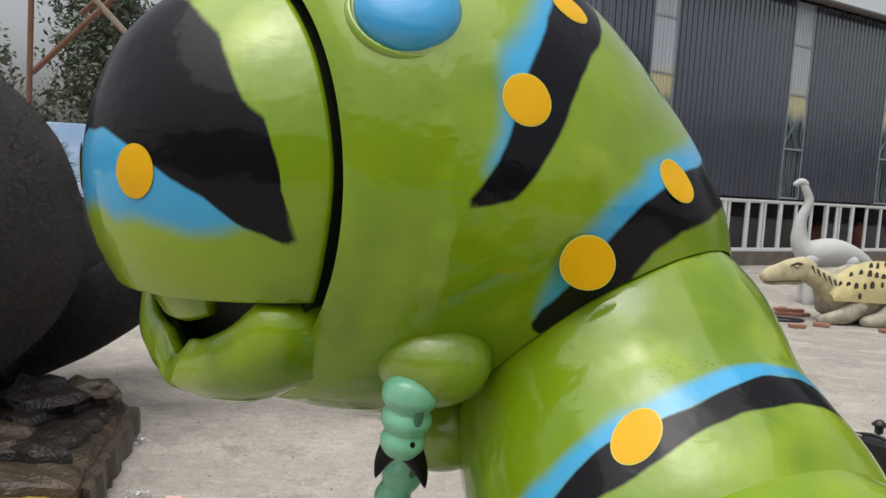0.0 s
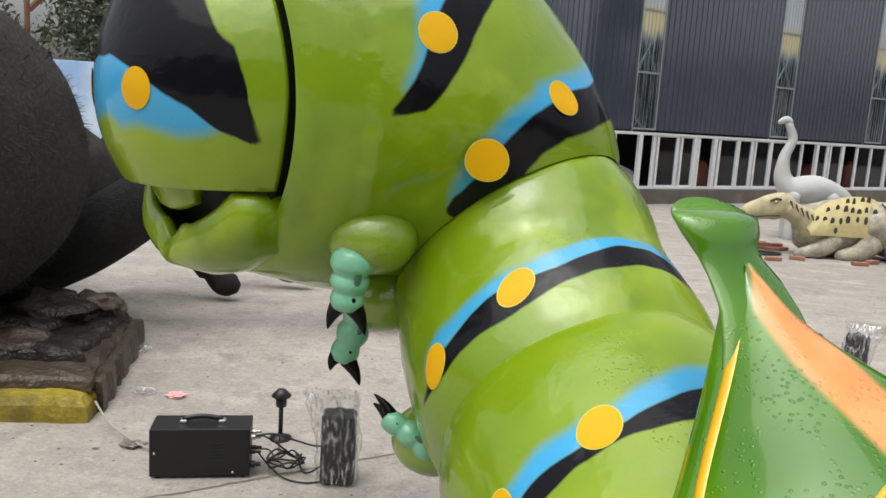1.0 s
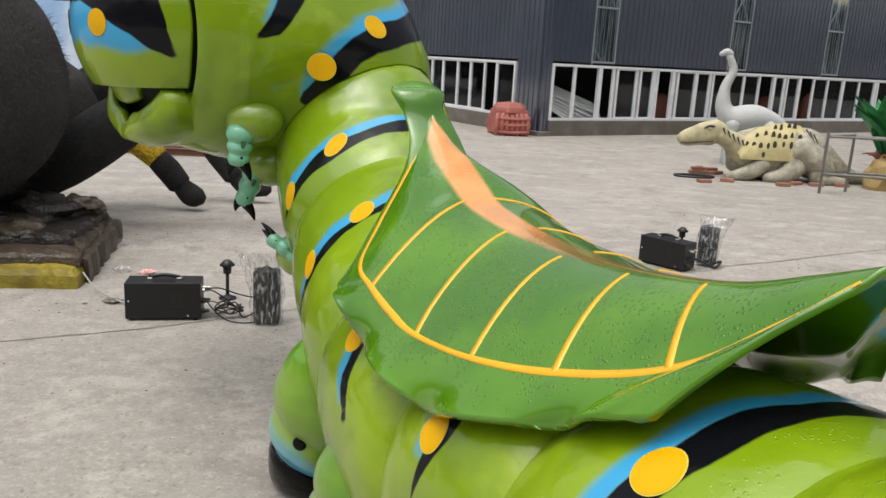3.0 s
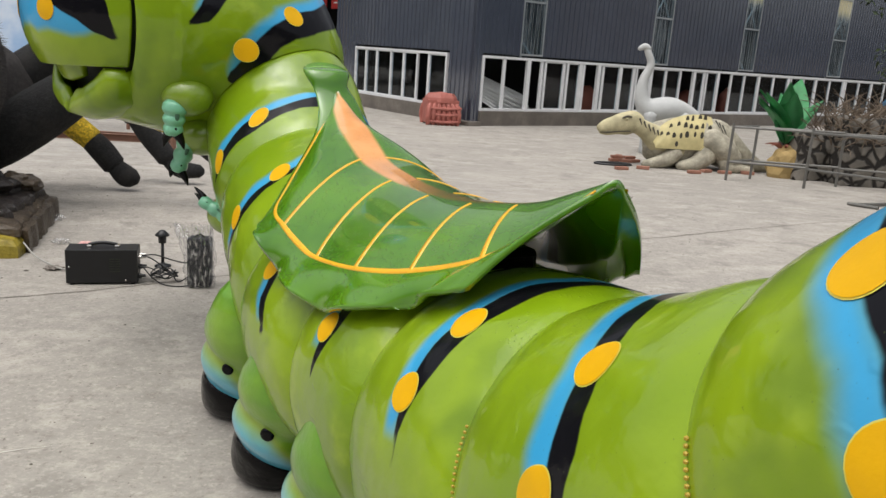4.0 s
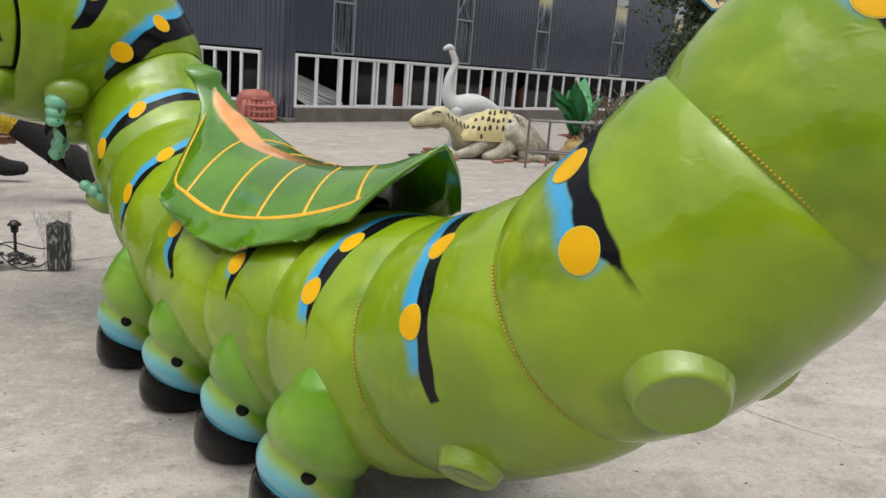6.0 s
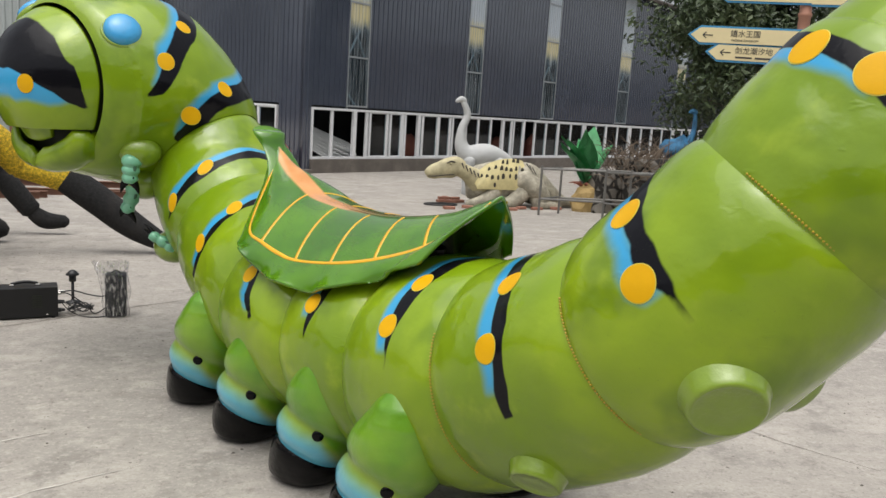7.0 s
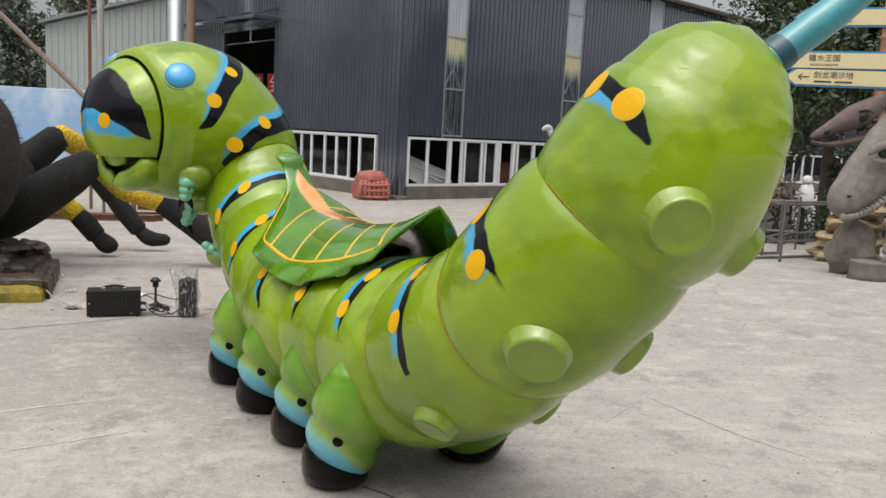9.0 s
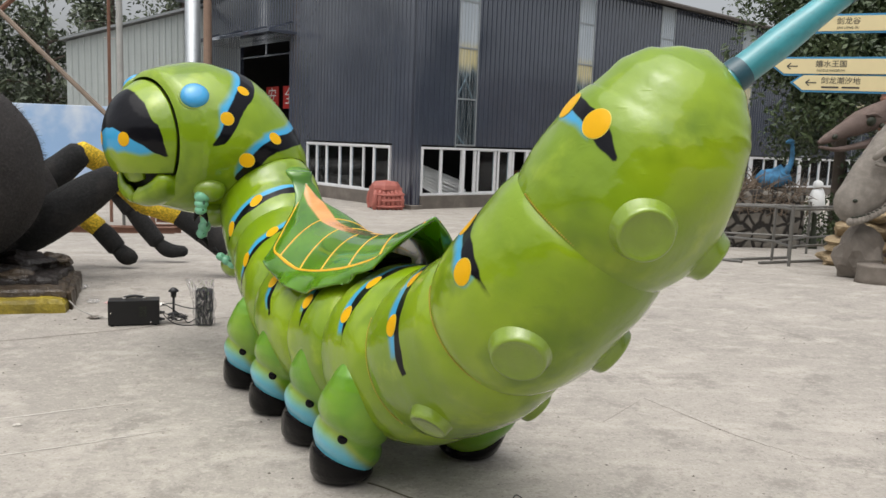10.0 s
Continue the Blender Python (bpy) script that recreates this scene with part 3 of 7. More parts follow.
# prolegs
def proleg(s0, q0, sgn):
    """A stubby leg from the flank down to its black foot; s0, q0: the foot's place along the body and to its left."""
    out, ahead = Vector(-RIGHT * sgn), Vector(AHEAD)
    foot = Vector(AHEAD * s0) + out * q0
    # height, half width along and across the body, and how far the middle lies back and out
    rings = [(0.68, 0.02, 0.02, -0.255, 0.075), (0.66, 0.055, 0.045, -0.252, 0.07), (0.62, 0.095, 0.08, -0.245, 0.065), (0.56, 0.135, 0.112, -0.23, 0.055), (0.50, 0.163, 0.135, -0.21, 0.045), (0.44, 0.183, 0.150, -0.188, 0.035),
             (0.38, 0.198, 0.172, -0.165, 0.012), (0.32, 0.203, 0.178, -0.138, 0.003), (0.26, 0.200, 0.177, -0.106, 0.0), (0.20, 0.190, 0.169, -0.075, 0.0), (0.15, 0.181, 0.167, -0.05, 0.0),
             (0.11, 0.174, 0.166, -0.033, 0.0), (0.07, 0.168, 0.162, -0.02, 0.0), (0.04, 0.160, 0.155, -0.01, 0.0), (0.018, 0.148, 0.143, -0.004, 0.0), (0.004, 0.130, 0.126, 0.0, 0.0), (0.0, 0.11, 0.11, 0.0, 0.0)]
    fine = np.linspace(0, len(rings) - 1, 81)
    rings = np.array([[np.interp(f, range(len(rings)), [r[j] for r in rings]) for j in range(5)] for f in fine]).tolist()
    co = foot + Vector((0, 0, 0.150))
    no = (Vector((0, 0, 1)) - ahead * 0.20 - out * 0.46).normalized()
    inward = -ahead * 0.53 - out * 0.84

    def shell(grow):
        bm = bmesh.new()
        band = bm.verts.layers.float.new("band")
        rows = []
        for z, ra, ro, back, far in rings:
            row = []
            for k in range(56):
                a = 2 * math.pi * k / 56
                off = ahead * math.cos(a) * ra * grow + out * math.sin(a) * ro * grow
                c = foot + ahead * back + out * far + Vector((0, 0, z))
                h = (c + off - co).dot(no)
                lump = -0.013 * math.exp(-((h - 0.15) / 0.024) ** 2) + 0.008 * math.exp(-((h - 0.24) / 0.06) ** 2) + 0.014 * math.exp(-((h - 0.075) / 0.045) ** 2) - 0.012 * math.exp(-(h / 0.018) ** 2)
                lump += 0.007 * math.exp(-((h + 0.05) / 0.06) ** 2) + (0.011 if h < 0 else 0.006) * noise.noise((c + off) * 6)
                lump *= step(0.0, 0.05, z)
                v = bm.verts.new(c + off * (1 + lump / max(0.05, off.length)))
                v[band] = 0.40 - 3.0 * h - 2.4 * max(0.0, (v.co - foot).dot(inward) - (0.045 if sgn > 0 else -0.12))
                row.append(v)
            rows.append(row)
        grid_faces(bm, rows)
        bm.faces.new(rows[0][::-1])
        bm.faces.new(rows[-1])
        bmesh.ops.recalc_face_normals(bm, faces=bm.faces)
        return bm

    bm = shell(1.0)
    bmesh.ops.bisect_plane(bm, geom=bm.verts[:] + bm.edges[:] + bm.faces[:], plane_co=co - no * 0.03, plane_no=no, clear_inner=True)
    bm.normal_update()
    dot = foot - ahead * 0.282 + out * 0.139 + Vector((0, 0, 0.312))
    near = min(bm.verts, key=lambda v: (v.co - dot).length)
    dot, flat = near.co.copy(), near.normal.copy().to_track_quat("Z", "Y").to_matrix().to_4x4()
    leg = part("leg", bm, LEG, cat_ride, "stubby green leg with a blue band", True)
    bm = shell(1.02)
    cut = bmesh.ops.bisect_plane(bm, geom=bm.verts[:] + bm.edges[:] + bm.faces[:], plane_co=co, plane_no=no, clear_outer=True)
    bmesh.ops.holes_fill(bm, edges=[e for e in cut["geom_cut"] if isinstance(e, bmesh.types.BMEdge)])
    part("foot", bm, BLACK_GLOSS, leg, "glossy black foot", True)
    bm = bmesh.new()
    bmesh.ops.create_uvsphere(bm, u_segments=20, v_segments=10, radius=0.025, matrix=Matrix.Translation(dot) @ flat @ Matrix.Diagonal((1, 1, 0.42, 1)))
    part("black_spot", bm, BLACK_GLOSS, leg, "", True)


for s0, q0 in ((2.04, 0.228), (1.455, 0.242), (0.90, 0.240), (0.355, 0.305)):
    proleg(s0, q0, 1)
    proleg(s0 - 0.04, q0 + (0.15 if s0 < 0.5 else 0.08), -1)

# face
FACE_R, FACE_BACK, FACE_SIDE = 0.454, 0.170, 0.0


def face_point(a, b, c):
    """A place in front of, left of and above the middle of the face's joint."""
    return here(SEAM + FACE * a + LEFT * b + TOP * c)


bm = bmesh.new()
rows = []
for a, r in ((-0.05, 0.40), (-0.01, 0.41), (0.002, 0.415)):
    rows.append([bm.verts.new(face_point(a, r * math.cos(2 * math.pi * k / 72), r * math.sin(2 * math.pi * k / 72))) for k in range(72)])
grid_faces(bm, rows)
bm.faces.new(rows[-1])
part("face_joint", bm, SEAM_DARK, cat_ride)


def face_fields(b, c):
    """The black mask and the blue cheek of the face, alike on both sides."""
    b = abs(b)
    b = b * 0.996 - 0.087 * math.sqrt(max(0.0, FACE_R ** 2 - b * b - c * c))
    w = 0.003 * math.sin(b * 34 + 0.5)
    low = np.interp(b, (0, 0.097, 0.161, 0.2, 0.255, 0.303, 0.327, 0.353), (0.085, 0.056, 0.020, -0.009, -0.037, -0.086, -0.098, -0.122)) + w
    high = np.interp(b, (0, 0.089, 0.207, 0.257, 0.298, 0.33, 0.352, 0.361, 0.366), (0.352, 0.326, 0.258, 0.194, 0.128, 0.10, 0.03, -0.05, -0.122))
    black = min(c - low, (high - c) * 0.7, (0.36 - b) * 0.8)
    blow = np.interp(b, (0, 0.043, 0.115, 0.164, 0.224, 0.269, 0.306), (-0.062, -0.086, -0.076, -0.088, -0.104, -0.10, -0.084))
    return black, min(c - blow, low + 0.03 - c, 0.315 - b)


def dome(front, wide, high, low, middle, start, fields=True, mid_c=0.0):
    """A rounded shell in front of the joint: half axes, and its middle along the face."""
    bm = bmesh.new()
    black, blue = bm.verts.layers.float.new("black"), bm.verts.layers.float.new("blue")
    rows = []
    for i in range(53):
        a = middle + front * math.sin(math.radians(start + (90 - start) * i / 52))
        r = max(1e-3, math.cos(math.radians(start + (90 - start) * i / 52)))
        row = []
        for k in range(112):
            th = 2 * math.pi * k / 112
            b, c = wide * math.cos(th) * r, (high if math.sin(th) > 0 else low) * math.sin(th) * r + mid_c
            dent = 0.006 * noise.noise(Vector((a * 5, b * 5, c * 5)))
            v = bm.verts.new(face_point(a + dent, b + FACE_SIDE * (0.45 + 0.55 * step(-0.02, 0.2, a)), c + dent))
            v[black], v[blue] = face_fields(b, c) if fields else (-1, -1)
            row.append(v)
        rows.append(row)
    grid_faces(bm, rows)
    bm.faces.new(rows[-1])
    bm.faces.new(rows[0][::-1])
    bmesh.ops.recalc_face_normals(bm, faces=bm.faces)
    return bm


def sliced(bm, at, no, keep_outer):
    cut = bmesh.ops.bisect_plane(bm, geom=bm.verts[:] + bm.edges[:] + bm.faces[:], plane_co=at, plane_no=no, clear_inner=keep_outer, clear_outer=not keep_outer)
    bmesh.ops.holes_fill(bm, edges=[e for e in cut["geom_cut"] if isinstance(e, bmesh.types.BMEdge)])
    return bm


UP_V, LEFT_V, FACE_V = Vector(TOP), Vector(LEFT), Vector(FACE)
face = part("face", sliced(dome(FACE_R, FACE_R, FACE_R, FACE_R, -FACE_BACK, 22.0), face_point(0, 0, -0.232), UP_V, True), SKIN, cat_ride, "green face with a black mask and blue cheeks", True)


def jaw_half(sgn):
    """Half of the lower lip: a thick rim round the open mouth, from the corner to the groove in the middle."""
    bm = bmesh.new()
    black, blue = bm.verts.layers.float.new("black"), bm.verts.layers.float.new("blue")
    rows = []
    for i in range(29):
        f = i / 28
        ph = radians(1.0 + 95.0 * f)
        s, c = math.sin(ph), max(0.0, math.cos(ph))
        ra, rb, rc = 0.008 + 0.124 * c ** 0.75, 0.326 * s ** 0.9, -0.340 + 0.100 * min(1.0, s / 0.86) ** 2.6 - 0.035 * (1 - step(0.0, 0.09, f))
        if ph > math.pi / 2:
            ra -= 0.6 * (ph - math.pi / 2)
        low = -0.494 + 0.070 * s * s
        wa, wb = c, s
        inner = 1.0 - 0.10 * step(0.10, 0.0, f)
        loop = [(ra - 0.055 * wa - 0.02, rb - 0.075 * wb, low + 0.10), (ra - 0.05 * wa, rb - 0.060 * wb, rc - 0.055), (ra - 0.042 * wa, rb - 0.050 * wb, rc - 0.016), (ra - 0.030 * wa, rb - 0.036 * wb, rc - 0.002),
                (ra - 0.016 * wa, rb - 0.02 * wb, rc), (ra - 0.004 * wa, rb - 0.005 * wb, rc - 0.012), (ra + 0.006 * wa, rb + 0.006 * wb, rc - 0.035), (ra + 0.012 * wa, rb + 0.010 * wb, rc - 0.065),
                (ra + 0.006 * wa - 0.005, rb * 0.97, (rc + low) / 2 - 0.02), (ra - 0.018 * wa - 0.012, rb * 0.90, low + 0.028), (ra * 0.55 - 0.03, rb * 0.80, low + 0.004), (ra * 0.2 - 0.06, rb * 0.74, low + 0.004), (-0.12, rb * 0.72, low + 0.02)]
        row = []
        for a, b, z in loop:
            d = 0.005 * noise.noise(Vector((a * 9, b * 9 * sgn, z * 9)))
            v = bm.verts.new(face_point(a + d, (b + 0.003) * sgn, z + d))
            v[black], v[blue] = -1.0, -1.0
            row.append(v)
        rows.append(row)
    grid_faces(bm, rows, False)
    bm.faces.new(rows[0])
    bmesh.ops.recalc_face_normals(bm, faces=bm.faces)
    return bm


for sgn in (1, -1):
    jaw = jaw_half(sgn)
    jaw.verts.ensure_lookup_table()
    edge = [jaw.verts[len(jaw.verts) - 13 + k].co + Vector(FACE) * -0.006 for k in range(4, 11)]
    mandible = part("mandible", jaw, SKIN, cat_ride, "blunt green mandible", True)
    # a dark tube stands in for the black, shaded gap behind the jaw
    bm = bmesh.new()
    tube(bm, edge, 0.011, 8)
    part("gap_shade", bm, SEAM_DARK, mandible, "dark bar in place of the shaded gap behind the mandible", True)
bm = bmesh.new()
rows = []
for a, w, c in ((0.10, 0.30, -0.205), (-0.02, 0.34, -0.205), (-0.05, 0.33, -0.26), (-0.045, 0.30, -0.34), (0.0, 0.24, -0.405), (0.09, 0.16, -0.415)):
    rows.append([bm.verts.new(face_point(a - 0.05 * (k / 20) ** 2 * (1 if abs(k) < 21 else 0), w * k / 20, c)) for k in range(-20, 21)])
grid_faces(bm, rows, False)
bmesh.ops.recalc_face_normals(bm, faces=bm.faces)
mouth = part("mouth", bm, MOUTH, cat_ride, "dark open mouth", True)
for sgn in (1, -1):
    bm = bmesh.new()
    rows = []
    for f in (1.0, 0.97, 0.5, 0.15):
        row = []
        for j in range(28):
            b, c = 0.157 + 0.046 * f * math.cos(2 * math.pi * j / 28), 0.006 + 0.050 * f * math.sin(2 * math.pi * j / 28)
            row.append(bm.verts.new(face_point(math.sqrt((FACE_R + (0.0005 if f > 0.95 else 0.0022)) ** 2 - b * b - c * c) - FACE_BACK, b * sgn + FACE_SIDE, c)))
        rows.append(row)
    grid_faces(bm, rows)
    bm.faces.new(rows[-1])
    bmesh.ops.recalc_face_normals(bm, faces=bm.faces)
    part("spot", bm, YELLOW, face, "", True)


# the upper lip's plate in the mouth
bm = bmesh.new()
black, blue = bm.verts.layers.float.new("black"), bm.verts.layers.float.new("blue")
rows = []
for lift, inset, deep in ((0.0, 0.0, 0.0), (0.06, 0.004, 0.0), (0.095, 0.014, 0.004), (0.105, 0.022, 0.016), (0.10, 0.026, 0.032), (0.0, 0.0, 0.04)):
    row = []
    for k in range(-14, 15):
        b = (0.145 - inset) * k / 14
        row.append(bm.verts.new(face_point(0.172 - 1.6 * b * b - deep - lift * 0.35, b + FACE_SIDE * 0.6, -0.205 - lift * (1 - 0.25 * (k / 14) ** 2))))
        row[-1][black], row[-1][blue] = -1.0, -1.0
    rows.append(row)
grid_faces(bm, rows, False)
bm.faces.new([r[0] for r in rows])
bm.faces.new([r[-1] for r in rows])
bmesh.ops.recalc_face_normals(bm, faces=bm.faces)
part("upper_lip", bm, SKIN, cat_ride, "green upper lip plate", True)


# jointed front legs: a green ball, chunky mint joints and black claws
def front_leg(ball, r, start, end, thick, thin, claws):
    ball, start, end = Vector(here(ball)), Vector(here(start)), Vector(here(end))
    bm = bmesh.new()
    bmesh.ops.create_uvsphere(bm, u_segments=40, v_segments=24, radius=r, matrix=Matrix.Translation(ball) @ Matrix.Diagonal((1.04, 1.04, 0.86, 1)))
    leg = part("leg_ball", bm, BALL_GREEN, cat_ride, "bulging green leg base", True)
    way = (end - start).normalized()
    pts, rad = [start - way * thick * 0.10 + (ball - start) * 0.08], [thick * 0.92]
    n = 26
    for i in range(n + 1):
        f = i / n
        pts.append(start.lerp(end, f))
        rad.append((thick + (thin - thick) * f) * (0.84 + 0.20 * abs(math.sin(math.pi * (2.55 * f + 0.32)))))
    pts += [end + way * thin * 0.16, end + way * thin * 0.24]
    rad += [rad[-1] * 0.86, rad[-1] * 0.4]
    bm = bmesh.new()
    tube(bm, pts, rad, 24)
    part("joint", bm, MINT, leg, "shiny mint green jointed leg with dark smudges", True)
    bm = bmesh.new()
    tube(bm, [pts[0] - way * 0.005, pts[0] - way * 0.002, start + way * 0.003], [thick * 0.7, thick * 0.93, thick * 1.0], 24)
    part("dirty_joint", bm, SMUDGE_DARK, leg, "", True)
    for tip in claws:
        tip = Vector(here(tip))
        side = (tip - end) - way * (tip - end).dot(way)
        root = end + side.normalized() * thin * 0.42 - way * 0.006
        bm = bmesh.new()
        c = []
        for i in range(10):
            f = i / 9
            c.append(root.lerp(tip, f) + (root - end) * 0.5 * math.sin(math.pi * f) * 0.6)
        tube(bm, c, [thin * 0.62 * (1 - f / 9) ** 0.8 + 0.0015 for f in range(10)], 14)
        part("claw", bm, BLACK_GLOSS, leg, "black pointed claw", True)
    toward = (Vector((0.55, -1.3, 1.7)) - end).normalized()
    for f, w, h in ((0.80, 0.20, 0.30), (0.22, 0.26, 0.72)):
        c = start.lerp(end, f)
        u = (toward - way * toward.dot(way)).normalized()
        s = way.cross(u)
        rr = (thick + (thin - thick) * f) * 1.0
        bm = bmesh.new()
        bmesh.ops.create_uvsphere(bm, u_segments=16, v_segments=10, radius=1.0, matrix=Matrix.Translation(c + u * rr * 0.93) @ Matrix((s, way, u)).transposed().to_4x4() @ Matrix.Diagonal((thin * w, thin * h, thin * 0.09, 1)))
        part("black_spot", bm, BLACK_GLOSS if f > 0.5 else SMUDGE, leg, "", True)

front_leg((0.885, 1.055, 1.315), 0.112, (0.846, 0.985, 1.262), (0.833, 0.993, 1.145), 0.054, 0.040, ((0.785, 1.017, 1.078), (0.883, 0.989, 1.075)))
front_leg((0.905, 1.255, 1.115), 0.115, (0.85, 1.205, 1.08), (0.803, 1.19, 0.945), 0.050, 0.037, ((0.858, 1.165, 0.880), (0.773, 1.18, 0.913)))
front_leg((1.075, 1.13, 0.755), 0.115, (1.06, 1.04, 0.765), (0.945, 1.055, 0.835), 0.038, 0.028, ((0.908, 1.065, 0.895), (0.905, 1.09, 0.86)))

# ---- the leaf saddle ----
saddle = tagged(empty("leaf_saddle", (2.24, -1.16, 0)), "glossy dark green leaf-shaped saddle with yellow veins, wet with rain", "saddle")
# front to rear: midrib (along, up), border (along, out, up), rim (along, out, up)
SADDLE = np.array([
    (1.70, 1.42, 1.675, 0.012, 1.40, 1.695, 0.034, 1.39), (1.62, 1.36, 1.60, 0.092, 1.28, 1.612, 0.138, 1.21), (1.50, 1.295, 1.475, 0.247, 1.105, 1.48, 0.312, 1.005), (1.40, 1.245, 1.35, 0.335, 1.037, 1.385, 0.382, 0.975),
    (1.30, 1.205, 1.224, 0.347, 1.013, 1.31, 0.405, 0.950), (1.10, 1.185, 1.08, 0.342, 0.985, 1.12, 0.41, 0.885), (0.95, 1.18, 0.955, 0.333, 0.976, 0.96, 0.412, 0.87), (0.75, 1.187, 0.73, 0.306, 1.003, 0.74, 0.392, 0.88),
    (0.55, 1.212, 0.504, 0.253, 1.055, 0.56, 0.35, 0.935), (0.35, 1.252, 0.286, 0.187, 1.14, 0.40, 0.30, 1.0), (0.20, 1.305, 0.17, 0.10, 1.245, 0.30, 0.275, 1.045), (0.08, 1.352, 0.088, 0.03, 1.335, 0.25, 0.262, 1.058)])


def saddle_at(column, s):
    """The row of the saddle whose midrib or border lies at s."""
    lo, hi = 0.0, len(SADDLE) - 1.0
    for _ in range(40):
        mid = (lo + hi) / 2
        if along(SADDLE, mid)[column] > s:
            lo = mid
        else:
            hi = mid
    return lo


def saddle_place(u, w):
    ms, mz, bs, bq, bz, rs, rq, rz = along(SADDLE, u)
    a = abs(w)
    if a < 0.75:
        f = a / 0.75
        s, q, z = ms + (bs - ms) * f, bq * f, mz - (mz - bz) * f ** (1.75 if w < 0 else 1.75 + 1.2 * step(1.0, 2.6, u) * step(9.0, 6.5, u))
    else:
        f = (a - 0.75) / 0.25
        g = f * f * step(3.2, 4.2, u) * step(10.5, 9.0, u)
        wave = math.sin(u * 3.4 + (0.4 if w < 0 else 1.9)) + 0.4 * math.sin(u * 6.1 + 1)
        s, q, z = bs + (rs - bs) * f, bq + (rq - bq) * (f + 0.10 * math.sin(math.pi * f)) + 0.016 * wave * g, bz + (rz - bz) * (f - 0.06 * math.sin(math.pi * f)) + 0.010 * wave * g + 0.018 * f ** 5 * step(2.0, 3.6, u)
    p = AHEAD * s + RIGHT * (0.036 + math.copysign(q, w))
    return Vector((p[0], p[1], z))


def saddle_point(u, w, lift=0.0):
    """A place on the saddle's top; w runs from rim to rim, -1 to 1."""
    p = saddle_place(u, w)
    if lift == 0.0:
        return p
    lu = saddle_place(min(u + 0.03, 11.0), w) - saddle_place(max(u - 0.03, 0.0), w)
    lw = saddle_place(u, min(1.0, w + 0.02)) - saddle_place(u, max(-1.0, w - 0.02))
    n = lw.cross(lu).normalized()
    if n.z < 0:
        n = -n
    return p + n * lift


RIB_AT, RIB_HALF = (0, 0.06, 0.16, 0.32, 0.5, 0.7, 1), (0.004, 0.036, 0.053, 0.052, 0.044, 0.030, 0.006)
bm = bmesh.new()
rib, fade = bm.verts.layers.float.new("rib"), bm.verts.layers.float.new("fade")
tops, lows = [], []
N, M = 132, 96
for i in range(N + 1):
    u = 11.0 * i / N
    tops.append([bm.verts.new(saddle_point(u, -1 + 2 * k / M)) for k in range(M + 1)])
    f = (u - 0.3) / 9.4
    for k, v in enumerate(tops[-1]):
        across = abs(-1 + 2 * k / M) / 0.75 * along(SADDLE, u)[3]
        v[rib] = min(float(np.interp(f, RIB_AT, RIB_HALF)) - across, f * 0.5 + 0.004)
        v[fade] = f
    lows.append([bm.verts.new(saddle_place(u, (-1 + 2 * k / M) * 0.975) - Vector((0, 0, 0.017))) for k in range(M + 1)])
    for v in lows[-1]:
        v[rib], v[fade] = -1.0, 0.0
grid_faces(bm, tops, False)
grid_faces(bm, [r[::-1] for r in lows], False)
for i in range(N):
    bm.faces.new((tops[i][0], tops[i + 1][0], lows[i + 1][0], lows[i][0]))
    bm.faces.new((tops[i + 1][M], tops[i][M], lows[i][M], lows[i + 1][M]))
for k in range(M):
    bm.faces.new((tops[0][k + 1], tops[0][k], lows[0][k], lows[0][k + 1]))
    bm.faces.new((tops[N][k], tops[N][k + 1], lows[N][k + 1], lows[N][k]))
bmesh.ops.recalc_face_normals(bm, faces=bm.faces)
part("shell", bm, LEAF, saddle, "", True)

# the stalk that serves as a handle
bm = bmesh.new()
rib = bm.verts.layers.float.new("rib")
rows = []
for s, z, wq, ws in ((1.56, 1.17, 0.150, 0.03), (1.585, 1.235, 0.120, 0.036), (1.615, 1.295, 0.098, 0.043), (1.647, 1.345, 0.084, 0.051), (1.68, 1.385, 0.077, 0.056), (1.71, 1.415, 0.070, 0.056), (1.73, 1.438, 0.073, 0.058), (1.742, 1.459, 0.083, 0.062), (1.75, 1.476, 0.091, 0.066), (1.752, 1.486, 0.086, 0.060), (1.752, 1.491, 0.052, 0.032), (1.752, 1.492, 0.01, 0.006)):
    c = AHEAD * s + RIGHT * (0.035 - 0.02 * step(1.35, 1.46, z))
    row = []
    for k in range(32):
        a = 2 * math.pi * k / 32
        p = c + RIGHT * wq * math.cos(a) + AHEAD * ws * math.sin(a) * 0.8
        row.append(bm.verts.new((p[0], p[1], z + ws * 0.55 * math.sin(a) * (1.0 if z < 1.481 else 0.25))))
    rows.append(row)
for v in bm.verts:
    v[rib] = -1.0
grid_faces(bm, rows)
bm.faces.new(rows[0][::-1])
bm.faces.new(rows[-1])
bmesh.ops.recalc_face_normals(bm, faces=bm.faces)
part("handle", bm, LEAF, saddle, "upright leaf stalk handle", True)


